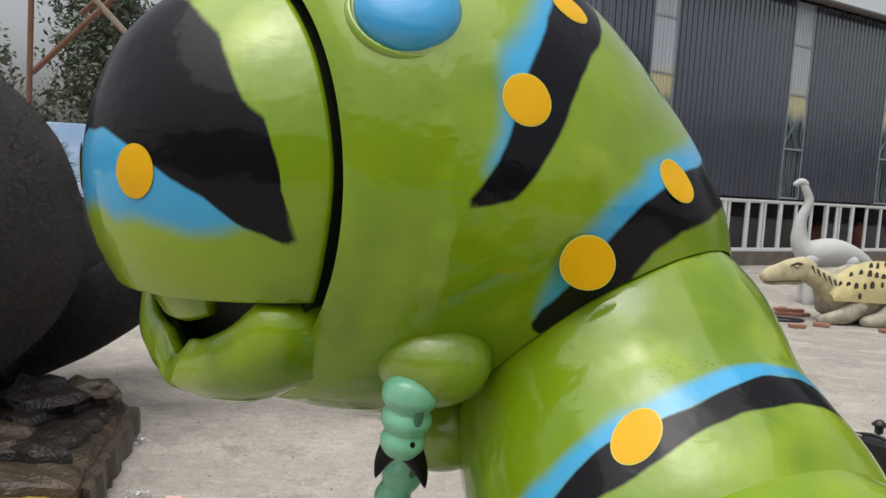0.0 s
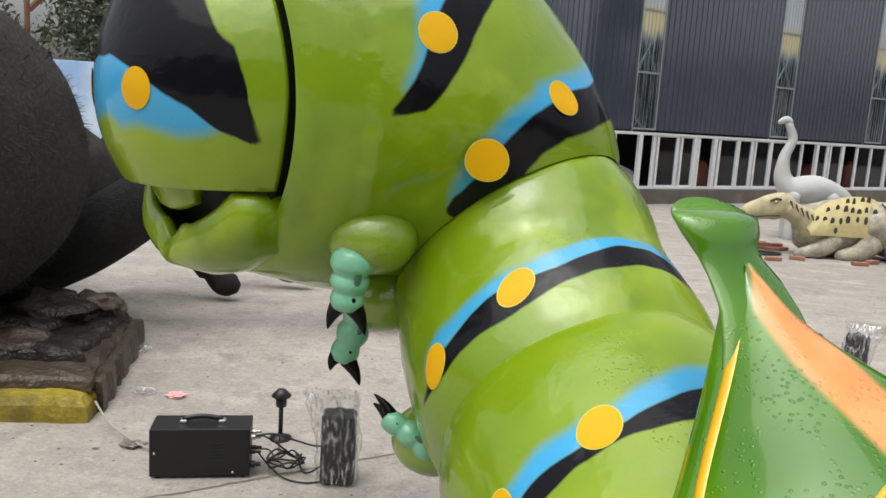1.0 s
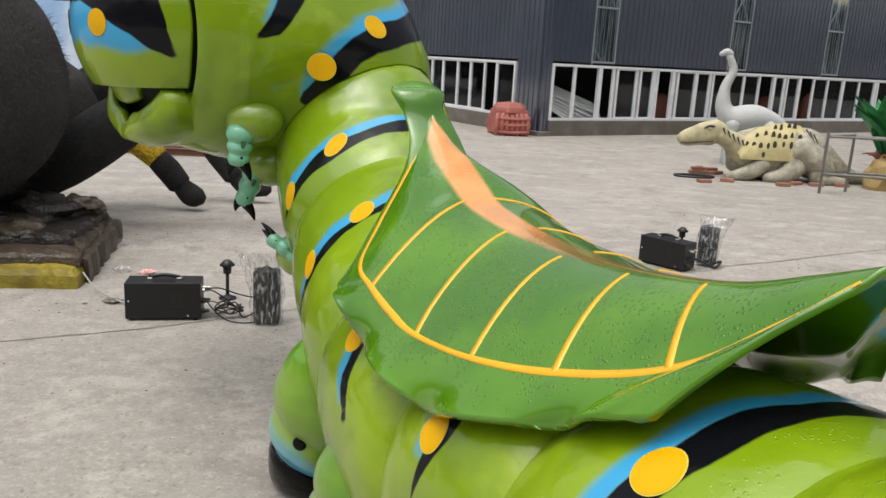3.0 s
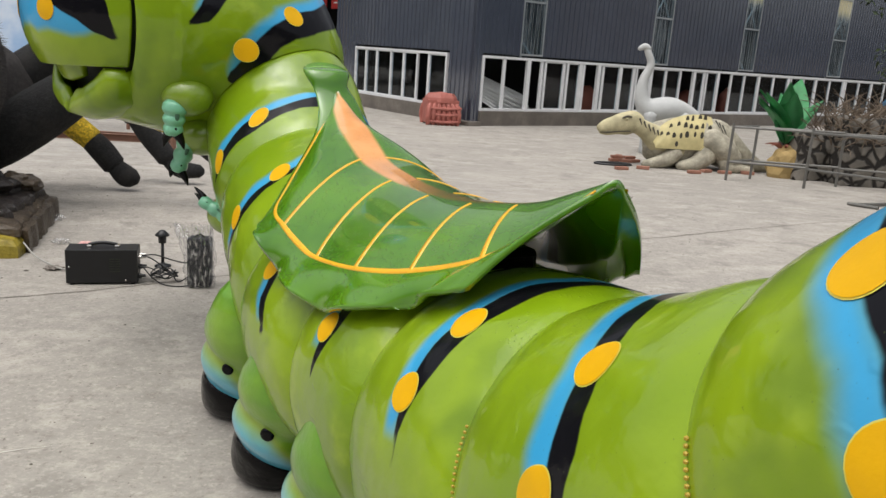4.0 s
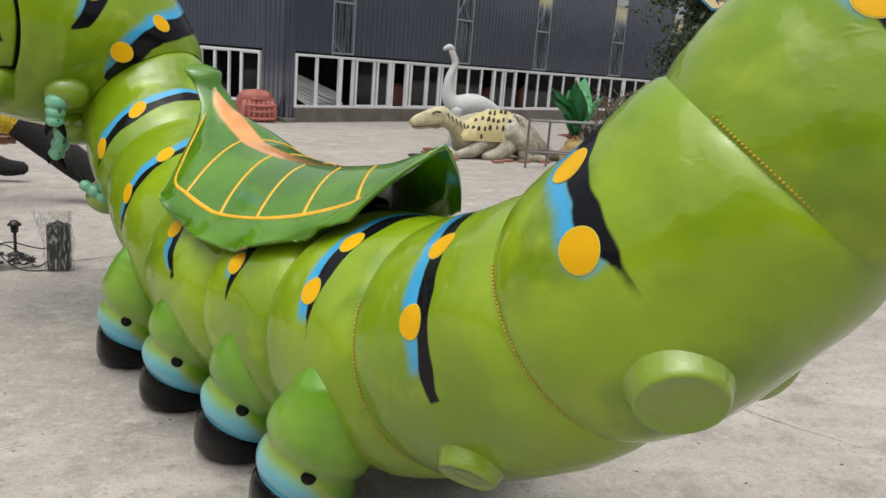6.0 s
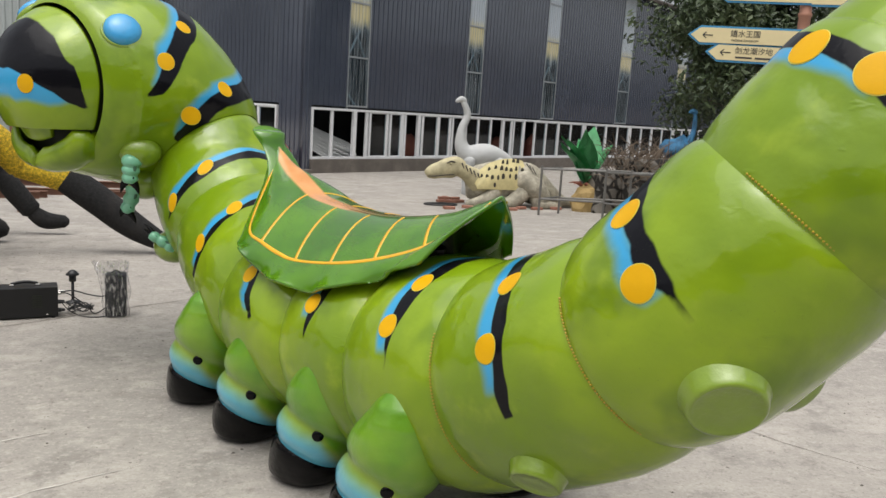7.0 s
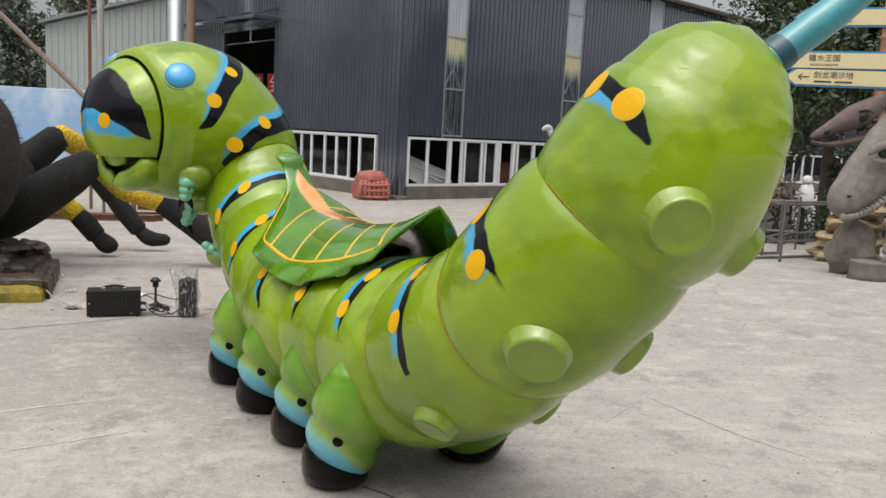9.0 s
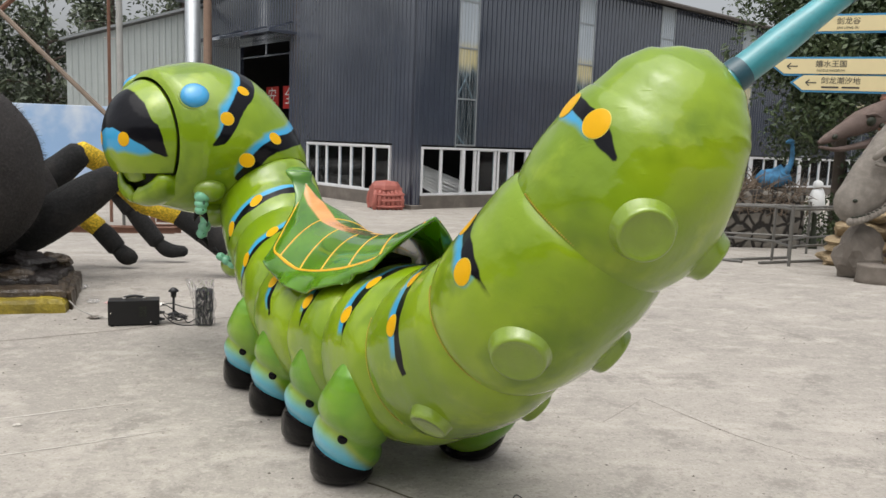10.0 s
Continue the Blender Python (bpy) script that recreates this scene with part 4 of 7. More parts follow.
def ribbon(path, half, mat, name, lift=0.0022):
    """A painted line that follows the saddle; path: (u, w) pairs."""
    bm = bmesh.new()
    fade = bm.verts.layers.float.new("fade")
    pts = [saddle_point(u, w, lift) for u, w in path]
    rows = []
    for i, p in enumerate(pts):
        t = (pts[min(i + 1, len(pts) - 1)] - pts[max(i - 1, 0)]).normalized()
        u, w = path[i]
        n = (saddle_point(u, w, 0.02) - saddle_point(u, w)).normalized()
        o = n.cross(t).normalized()
        f = i / (len(pts) - 1)
        h = half(f) if callable(half) else half
        row = [bm.verts.new(p + o * h * g - n * (0.004 if abs(g) == 1 else 0)) for g in (-1, -0.85, 0, 0.85, 1)]
        for v in row:
            v[fade] = f
        rows.append(row)
    grid_faces(bm, rows, False)
    bmesh.ops.recalc_face_normals(bm, faces=bm.faces)
    part(name, bm, mat, saddle, "", True)


for sgn in (-1, 1):
    ribbon([(0.5 + 10.4 * i / 160, sgn * 0.75) for i in range(161)], lambda f: 0.0085 + 0.0015 * math.sin(f * 19), VEIN, "border_vein")
    for s0, s1 in ((1.335, 1.224), (1.08, 0.955), (0.83, 0.73), (0.605, 0.504), (0.405, 0.286)):
        u0, u1 = saddle_at(0, s0), saddle_at(2, s1)
        ribbon([(u0 + (u1 - u0) * (i / 30) ** 1.35, sgn * (0.10 + 0.65 * i / 30)) for i in range(31)], lambda f: 0.0045 + 0.0035 * f, VEIN, "vein", 0.0018)

# black bracket between body and saddle
bm = bmesh.new()
m = Matrix(((AHEAD[0], RIGHT[0], 0, 0), (AHEAD[1], RIGHT[1], 0, 0), (0, 0, 1, 0), (0, 0, 0, 1)))
box(bm, (0.5, -0.10, 0.98), (1.25, 0.17, 1.09), 0.02, m)
part("bracket", bm, BLACK_GLOSS, saddle, "black mounting bracket")

# ---- the yard ----
def concrete(name, base, wear):
    """Worn concrete: broad stains, dark spots, fine grit, scuffs."""
    m, nt, p = material(name)
    tc = nt.nodes.new("ShaderNodeTexCoord")
    mp = nt.nodes.new("ShaderNodeMapping")
    mp.inputs["Rotation"].default_value[2] = 0.5
    mp.inputs["Scale"].default_value = (0.8, 1.25, 1.0)
    link(nt, tc.outputs["Object"], mp.inputs["Vector"])
    broad, mid, grit = noise_out(nt, 0.35, 5, 0.6), noise_out(nt, 2.3, 6, 0.65), noise_out(nt, 60.0, 3, 0.6)
    sweep = noise_out(nt, 2.2, 6, 0.7, vector=mp.outputs[0])
    dark, light = tuple(c * 0.62 for c in base), tuple(min(1, c * 1.25) for c in base)
    c = mixed(nt, ramp(nt, broad, 0.34, 0.66), mixed(nt, 0.5, base, dark), base)
    c = mixed(nt, ramp(nt, sweep, 0.48, 0.64), c, mixed(nt, 0.75, base, light))
    c = mixed(nt, ramp(nt, mid, 0.52, 0.66), c, mixed(nt, wear, base, dark))
    # trowel streaks, pale laitance and rubbed dark scuffs
    streak = noise_out(nt, 9.0, 5, 0.75, vector=mp.outputs[0])
    c = mixed(nt, ramp(nt, streak, 0.53, 0.64), c, mixed(nt, 0.55, c, light))
    c = mixed(nt, ramp(nt, streak, 0.45, 0.36), c, mixed(nt, 0.45, c, dark))
    c = mixed(nt, ramp(nt, noise_out(nt, 7.0, 6, 0.8), 0.55, 0.66), c, mixed(nt, 0.5, c, (0.17, 0.145, 0.12)))
    c = mixed(nt, ramp(nt, noise_out(nt, 17.0, 5, 0.75), 0.56, 0.64), c, mixed(nt, 0.6, c, light))
    c = mixed(nt, ramp(nt, grit, 0.35, 0.7), mixed(nt, 0.30, c, dark), c)
    c = mixed(nt, ramp(nt, noise_out(nt, 38.0, 4, 0.7), 0.52, 0.66), c, mixed(nt, 0.45, c, light))
    c = mixed(nt, ramp(nt, noise_out(nt, 31.0, 4, 0.75), 0.56, 0.66), c, mixed(nt, 0.6, c, (0.17, 0.15, 0.13)))
    spot = ramp(nt, noise_out(nt, 24.0, 2), 0.71, 0.76)
    c = mixed(nt, spot, c, (0.11, 0.09, 0.075))
    link(nt, c, p.inputs["Base Color"])
    p.inputs["Roughness"].default_value = 0.88
    h = mixed(nt, 0.4, mid, grit)
    bumped(nt, p, h, 0.5, 0.012)
    return m


CONCRETE = concrete("yard_concrete", (0.365, 0.337, 0.298), 0.85)
bm = bmesh.new()
xs = [-400, -150, -70] + [-40 + i * 2.0 for i in range(46)] + [80, 160, 400]
ys = [-400, -150, -60, -30] + [-20 + i * 1.0 for i in range(45)] + [30, 45, 80, 160, 400]
vs = {}
for i, x in enumerate(xs):
    for j, y in enumerate(ys):
        bump = 0.012 * noise.noise(Vector((x * 0.4, y * 0.4, 0))) if y > 4 else 0
        vs[i, j] = bm.verts.new((x, y, ground_z(x, y) + bump))
for i in range(len(xs) - 1):
    for j in range(len(ys) - 1):
        bm.faces.new((vs[i, j], vs[i + 1, j], vs[i + 1, j + 1], vs[i, j + 1]))
ground = tagged(obj("ground", bm, CONCRETE, smooth=True), "worn pale grey concrete yard with cracks and stains", "ground", kind="structure")

CRACK = plain("crack_dirt", (0.21, 0.185, 0.16), 0.95, vary=0.5)
PALE = plain("pale_scratch", (0.62, 0.58, 0.53), 0.9, vary=0.3)


def crack(points, wide, mat=None, seed=0, lift=0.003):
    """A ragged thin line on the ground."""
    rnd = random.Random(seed)
    bm = bmesh.new()
    pts = []
    for (x0, y0), (x1, y1) in zip(points, points[1:]):
        n = max(2, int(math.hypot(x1 - x0, y1 - y0) / 0.05))
        for i in range(n):
            f = i / n
            pts.append((x0 + (x1 - x0) * f + rnd.uniform(-1, 1) * 0.006, y0 + (y1 - y0) * f + rnd.uniform(-1, 1) * 0.006))
    rows = []
    for i, (x, y) in enumerate(pts):
        a, b = pts[max(i - 1, 0)], pts[min(i + 1, len(pts) - 1)]
        d = Vector((b[0] - a[0], b[1] - a[1], 0)).normalized()
        o = Vector((-d.y, d.x, 0)) * wide * (0.4 + 0.8 * rnd.random()) * min(1, (len(pts) - i) / 8, (i + 1) / 8)
        z = ground_z(x, y) + lift
        rows.append([bm.verts.new(Vector((x, y, z)) - o), bm.verts.new(Vector((x, y, z + 0.001))), bm.verts.new(Vector((x, y, z)) + o)])
    grid_faces(bm, rows, False)
    bmesh.ops.recalc_face_normals(bm, faces=bm.faces)
    return tagged(obj("crack" if mat is None else "scratch", bm, mat or CRACK), "thin crack in the concrete" if mat is None else "pale scratch on the concrete", "crack", kind="structure")


crack([(-3.2, 1.0), (-0.7, 1.84), (0.03, 2.18), (0.73, 2.61), (0.94, 2.72), (1.6, 3.1), (4.63, 4.64), (5.55, 5.21), (9.0, 7.2)], 0.007, seed=1)
crack([(3.45, -0.27), (3.92, 0.2)], 0.002, seed=2)
crack([(3.92, 0.2), (4.2, -0.5), (4.5, -0.96)], 0.0025, seed=3)
crack([(4.4, 3.1), (5.55, 3.3), (5.6, 2.0), (5.99, 2.46), (6.37, 1.57)][2:], 0.003, seed=8)
crack([(-2.5, -0.9), (-0.6, -0.2), (0.6, 0.25)], 0.007, PALE, 4)
crack([(-0.9, -0.9), (0.2, -0.55), (1.0, -0.2)], 0.005, PALE, 5)

# ---- workshop ----
CLAD = plain("dark_cladding", (0.066, 0.078, 0.108), 0.12, 0.0, vary=0.45, scale=0.9, bump=0.05, dark=0.7)
CLAD_LIGHT = plain("grey_cladding", (0.074, 0.086, 0.114), 0.13, 0.0, vary=0.45, scale=0.8, bump=0.05, dark=0.7)
for m in (CLAD, CLAD_LIGHT):
    m.node_tree.nodes["Principled BSDF"].inputs["Specular IOR Level"].default_value = 1.0
    m.node_tree.nodes["Principled BSDF"].inputs["Coat Weight"].default_value = 0.9
    m.node_tree.nodes["Principled BSDF"].inputs["Coat Roughness"].default_value = 0.10
WHITE_FRAME = plain("white_frame", (0.74, 0.75, 0.76), 0.4, vary=0.3, scale=4)
PLINTH = plain("stained_plinth", (0.20, 0.175, 0.15), 0.9, vary=0.75, scale=1.4, bump=0.4, dark=0.4)
STEEL = plain("galvanised_steel", (0.42, 0.45, 0.47), 0.42, 0.6, vary=0.4, scale=5)
INSIDE = plain("shade_toned_interior", (0.055, 0.055, 0.058), 0.9, vary=0.5, scale=1.0)
RED = plain("red_banner", (0.50, 0.035, 0.03), 0.6, vary=0.25, scale=3)
WHITE_SHEET = plain("white_sheet", (0.84, 0.85, 0.84), 0.4, vary=0.3, scale=3)
BROWN = plain("red_brown_shape", (0.30, 0.10, 0.07), 0.7, vary=0.4, scale=3)


def window_glass(name, tint, clear):
    m, nt, p = material(name)
    out = nt.nodes["Material Output"]
    tr = node(nt, "ShaderNodeBsdfTransparent", Color=(*tint, 1))
    gl = node(nt, "ShaderNodeBsdfGlossy", Color=(0.85, 0.9, 0.95, 1), Roughness=0.03)
    fr = node(nt, "ShaderNodeFresnel", IOR=1.5)
    mx = nt.nodes.new("ShaderNodeMixShader")
    link(nt, fr.outputs[0], mx.inputs[0]), link(nt, tr.outputs[0], mx.inputs[1]), link(nt, gl.outputs[0], mx.inputs[2])
    if clear:
        link(nt, mx.outputs[0], out.inputs["Surface"])
    else:
        p.inputs["Base Color"].default_value = (*tint, 1)
        p.inputs["Roughness"].default_value = 0.35
    return m


GLASS = window_glass("window_glass", (0.90, 0.93, 0.94), True)


def reeded_sheet(name):
    """Reeded plastic sheet, the light seen in it put into the colour: milky above, yellowish half way, clear and
    streaked below.
    """
    m, nt, p = material(name)
    out = nt.nodes["Material Output"]
    tc, sep, mp = nt.nodes.new("ShaderNodeTexCoord"), nt.nodes.new("ShaderNodeSeparateXYZ"), nt.nodes.new("ShaderNodeMapping")
    link(nt, tc.outputs["Object"], sep.inputs[0]), link(nt, tc.outputs["Object"], mp.inputs["Vector"])
    mp.inputs["Scale"].default_value = (9.0, 9.0, 0.5)
    run = noise_out(nt, 1.6, 4, 0.7, vector=mp.outputs[0])
    z = nt.nodes.new("ShaderNodeMath")
    z.operation = "MULTIPLY_ADD"
    link(nt, run, z.inputs[0]), link(nt, sep.outputs["Z"], z.inputs[2])
    z.inputs[1].default_value = 0.5
    z = z.outputs[0]
    c = mixed(nt, ramp(nt, z, 5.05, 5.45), (0.60, 0.54, 0.30), (0.46, 0.52, 0.57))
    c = mixed(nt, ramp(nt, z, 4.35, 4.75), (0.20, 0.26, 0.30), c)
    c = mixed(nt, ramp(nt, run, 0.5, 0.62), c, mixed(nt, 0.4, c, (0.72, 0.74, 0.74)))
    link(nt, c, p.inputs["Base Color"])
    p.inputs["Roughness"].default_value = 0.28
    tr = node(nt, "ShaderNodeBsdfTransparent", Color=(0.70, 0.78, 0.82, 1))
    mx = nt.nodes.new("ShaderNodeMixShader")
    f = mixed(nt, ramp(nt, z, 4.15, 4.85), mixed(nt, ramp(nt, run, 0.44, 0.66), (0.04, 0.04, 0.04), (0.30, 0.30, 0.30)), (0.97, 0.97, 0.97))
    link(nt, f, mx.inputs[0]), link(nt, tr.outputs[0], mx.inputs[1]), link(nt, p.outputs[0], mx.inputs[2])
    link(nt, mx.outputs[0], out.inputs["Surface"])
    return m


SHEET = reeded_sheet("reeded_plastic_sheet")

STRIP_BACK = plain("strip_backdrop_shade", (0.035, 0.042, 0.05), 0.8, vary=0.6, scale=1.5)
CORNER = (4.27, 18.87, -0.33)
W = Matrix(((0.845, -0.535, 0, 0), (0.535, 0.845, 0, 0), (0, 0, 1, 0), (0, 0, 0, 1)))
workshop = tagged(empty("workshop", CORNER), "dark grey steel-clad workshop with a band of white-framed windows", "building")
EAVE, SILL, HEAD = 7.55, 0.44, 1.87


def ribbed(x0, x1, z0, z1, gable=False, pitch=0.2, deep=0.024):
    """A sheet of trapezoid cladding, standing on the side or the gable wall."""
    bm = bmesh.new()
    prof = []
    x = x0
    while x < x1 - 1e-6:
        for f, d in ((0.0, 0), (0.02, -0.55), (0.06, -0.55), (0.09, 0), (0.52, 0), (0.54, -0.55), (0.58, -0.55), (0.61, 0), (0.66, 1), (0.93, 1)):
            if x + f * pitch < x1:
                prof.append((x + f * pitch, d * deep))
        x += pitch
    prof.append((x1, 0))
    rows = []
    for z in (z0, z1):
        rows.append([bm.verts.new(W @ Vector((-d, a, z) if gable else (a, -d, z))) for a, d in prof])
    back = [[bm.verts.new(W @ Vector((0.12, a, z) if gable else (a, 0.12, z))) for a in (x0, x1)] for z in (z0, z1)]
    grid_faces(bm, rows, False)
    bm.faces.new((back[0][0], back[0][1], back[1][1], back[1][0]))
    bm.faces.new((rows[0][0], back[0][0], back[1][0], rows[1][0]))
    bm.faces.new((rows[0][-1], rows[1][-1], back[1][1], back[0][1]))
    bmesh.ops.recalc_face_normals(bm, faces=bm.faces)
    return bm


STRIPS = ((1.60, 2.46), (7.15, 8.05), (12.0, 12.95), (18.1, 19.2), (24.2, 25.3), (30.3, 31.4))
edges = [0.0] + [v for s in STRIPS for v in s] + [44.0]
for a, b in zip(edges[::2], edges[1::2]):
    part("cladding", ribbed(a, b, HEAD + 0.06, EAVE), CLAD, workshop)
part("cladding", ribbed(0.0, 0.28, 0.0, HEAD + 0.06), CLAD, workshop)
part("cladding", ribbed(31.4, 44.0, 0.0, HEAD + 0.06), CLAD, workshop)
for a, b in STRIPS:
    bm = bmesh.new()
    for z in (HEAD + 0.06, 3.35, 4.9, 6.3):
        box(bm, (a, -0.02, z), (b, 0.06, z + 0.05), 0, W)
    for x in (a, b - 0.04):
        box(bm, (x, -0.03, HEAD + 0.06), (x + 0.04, 0.06, EAVE), 0, W)
    strip = part("light_strip", bm, STEEL, workshop, "tall glazed light strip")
    for z0, z1, mat in ((HEAD + 0.1, 3.36, SHEET), (3.4, 4.9, SHEET), (4.95, 6.3, SHEET), (6.35, EAVE - 0.02, SHEET)):
        bm = bmesh.new()
        box(bm, (a + 0.04, 0.0, z0), (b - 0.04, 0.012, z1), 0, W)
        part("pane", bm, mat, strip).visible_shadow = False
    bm = bmesh.new()
    for p0, p1 in (((a + 0.08, 0.06, 3.42), (b - 0.1, 0.06, 4.6)), ((b - 0.1, 0.10, 3.42), (a + 0.1, 0.10, 4.6)), ((a + 0.06, 0.06, 2.35), (a + 0.45, 0.06, HEAD + 0.1))):
        tube(bm, [W @ Vector(p0), W @ Vector(p1)], 0.034, 6)
    tube(bm, [W @ Vector((a + 0.12, 0.09, HEAD)), W @ Vector((a + 0.12, 0.09, EAVE))], 0.03, 6)
    part("bracing", bm, STEEL, strip)
    # added dark sheet, in place of the unlit room behind the panes
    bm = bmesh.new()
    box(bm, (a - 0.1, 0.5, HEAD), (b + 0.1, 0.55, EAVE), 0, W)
    part("shade_backdrop", bm, STRIP_BACK, strip)
    x = a + 0.12
    while x < b - 0.08:
        bm = bmesh.new()
        box(bm, (x, -0.008, HEAD + 0.1), (x + 0.008, -0.001, EAVE - 0.05), 0, W)
        part("reed", bm, STEEL, strip)
        x += 0.13

# gable
part("cladding", ribbed(0.02, 1.08, 0.0, EAVE, True), CLAD, workshop)
part("cladding", ribbed(1.08, 6.10, HEAD + 0.06, EAVE, True), CLAD_LIGHT, workshop)
part("cladding", ribbed(6.10, 7.30, 0.0, EAVE, True), CLAD_LIGHT, workshop)
part("cladding", ribbed(7.30, 11.3, 5.55, EAVE, True), CLAD_LIGHT, workshop)
part("cladding", ribbed(11.3, 15.1, 0.0, EAVE, True), CLAD_LIGHT, workshop)

for name, lo, hi in (("plinth", (0.28, -0.10, -0.3), (31.4, 0.12, SILL - 0.04)), ("plinth", (-0.10, 1.08, -0.3), (0.12, 6.1, SILL - 0.04)), ("footing", (-0.16, -0.16, -0.3), (0.28, 1.08, 0.12))):
    bm = bmesh.new()
    box(bm, lo, hi, 0.015, W)
    part(name, bm, PLINTH, workshop, "stained concrete plinth")
bm = bmesh.new()
for p, q in (((-0.9, -0.35, EAVE), (44.4, 7.6, EAVE + 1.3)), ((-0.9, 15.5, EAVE), (44.4, 7.6, EAVE + 1.3))):
    lo = [bm.verts.new(W @ Vector(c)) for c in ((p[0], p[1], p[2]), (q[0], p[1], p[2]), (q[0], q[1], q[2]), (p[0], q[1], q[2]))]
    hi = [bm.verts.new(v.co + Vector((0, 0, 0.12))) for v in lo]
    grid_faces(bm, [lo, hi])
    bm.faces.new(lo[::-1]), bm.faces.new(hi)
bmesh.ops.recalc_face_normals(bm, faces=bm.faces)
part("roof", bm, plain("roof_sheet", (0.10, 0.105, 0.11), 0.5, vary=0.4), workshop)
bm = bmesh.new()
tube(bm, [W @ Vector((-0.9, -0.40, EAVE + 0.02)), W @ Vector((44.4, -0.40, EAVE + 0.02))], 0.09, 8)
part("gutter", bm, plain("rusty_gutter", (0.10, 0.085, 0.075), 0.6, vary=0.6), workshop)
bm = bmesh.new()
vs4 = [W @ Vector(c) for c in ((0.0, 0.0, EAVE), (0.0, 15.1, EAVE), (0.0, 7.6, EAVE + 1.3))]
bm.faces.new([bm.verts.new(v) for v in vs4])
part("gable_top", bm, CLAD_LIGHT, workshop)
# inside: the room's darkness is put into the wall and floor colour
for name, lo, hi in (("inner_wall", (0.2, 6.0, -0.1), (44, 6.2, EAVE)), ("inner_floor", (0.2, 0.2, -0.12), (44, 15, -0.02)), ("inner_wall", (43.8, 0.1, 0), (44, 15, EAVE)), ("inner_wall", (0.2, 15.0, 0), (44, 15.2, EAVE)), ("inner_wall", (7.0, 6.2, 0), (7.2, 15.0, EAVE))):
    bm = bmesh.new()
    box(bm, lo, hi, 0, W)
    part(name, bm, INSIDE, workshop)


def window_unit(cuts, z0, z1, gable, missing, name="window"):
    """One window: frame, uprights and panes between the given places along the wall."""
    def at(a, d, z):
        return (d, a, z) if gable else (a, d, z)

    def bar(bm, a0, a1, za, zb, d0=-0.05, d1=0.05):
        lo, hi = at(a0, d0, za), at(a1, d1, zb)
        box(bm, lo, hi, 0.006, W)

    bm = bmesh.new()
    bar(bm, cuts[0], cuts[-1], z0, z0 + 0.07)
    bar(bm, cuts[0], cuts[-1], z1 - 0.07, z1)
    bar(bm, cuts[0], cuts[0] + 0.065, z0 + 0.07, z1 - 0.07)
    bar(bm, cuts[-1] - 0.065, cuts[-1], z0 + 0.07, z1 - 0.07)
    win = part(name, bm, WHITE_FRAME, workshop, "white-framed sliding window")
    for k, c in enumerate(cuts[1:-1]):
        bm = bmesh.new()
        w = 0.035 if k % 2 else 0.05
        bar(bm, c - w, c + w, z0 + 0.07, z1 - 0.07, -0.03 - 0.01 * (k % 2), 0.03)
        part("upright", bm, WHITE_FRAME, win)
    for k, (a, b) in enumerate(zip(cuts, cuts[1:])):
        if k in missing or b - a < 0.2:
            continue
        bm = bmesh.new()
        lo, hi = at(a + 0.05, 0.0, z0 + 0.07), at(b - 0.05, 0.006, z1 - 0.07)
        box(bm, lo, hi, 0, W)
        pane = part("pane", bm, GLASS, win)
        pane.visible_shadow = False
        s = 0.028
        for za in (z0 + 0.07, z1 - 0.07 - s):
            bm = bmesh.new()
            bar(bm, a + 0.04, b - 0.04, za, za + s, -0.015, 0.02)
            part("sash_rail", bm, WHITE_FRAME, win)


SIDE_CUTS = ((0.28, 1.07, 1.97), (1.97, 2.48, 2.62, 3.37, 3.52, 4.05), (4.05, 4.2, 4.85), (4.85, 5.05, 5.83), (5.83, 6.46, 6.6, 7.3), (7.3, 8.05, 8.8, 9.55), (9.55, 10.1, 10.25, 10.9), (10.9, 11.7, 12.5, 13.4),
             (13.4, 14.4, 15.4), (15.4, 15.6, 16.5, 17.4), (17.4, 18.5, 19.6), (19.6, 19.8, 20.9, 22.0), (22.0, 23.2, 24.4), (24.4, 24.6, 25.6, 26.6), (26.6, 27.8, 29.0), (29.0, 30.2, 31.4))
for k, cuts in enumerate(SIDE_CUTS):
    window_unit(cuts, SILL - 0.04, HEAD, False, {0: (0, 1), 1: (0,), 2: (1,), 5: (2,), 7: (0,)}.get(k, ()))
window_unit((1.13, 2.0, 2.57, 3.28, 3.96, 4.77, 5.40, 6.05), SILL - 0.04, HEAD, True, (1,))

# big door, its canopy and the banners inside
bm = bmesh.new()
box(bm, (-1.1, 6.9, 5.62), (0.0, 13.5, 5.74), 0.01, W)
for y in (7.2, 9.2, 11.2, 13.2):
    tube(bm, [W @ Vector((0, y, 6.1)), W @ Vector((-1.0, y, 5.74))], 0.03, 6)
canopy = part("canopy", bm, CLAD, workshop, "dark sheet canopy above the door")
bm = bmesh.new()
for lo, hi in (((-0.02, 7.2, 0), (0.14, 7.36, 5.6)), ((-0.02, 11.24, 0), (0.14, 11.4, 5.6)), ((-0.02, 7.2, 5.45), (0.14, 11.4, 5.6)), ((0.05, 7.3, 5.0), (0.1, 11.3, 5.06)), ((0.05, 9.2, 5.0), (0.1, 9.3, 5.5))):
    box(bm, lo, hi, 0.01, W)
part("door_frame", bm, CLAD, workshop)


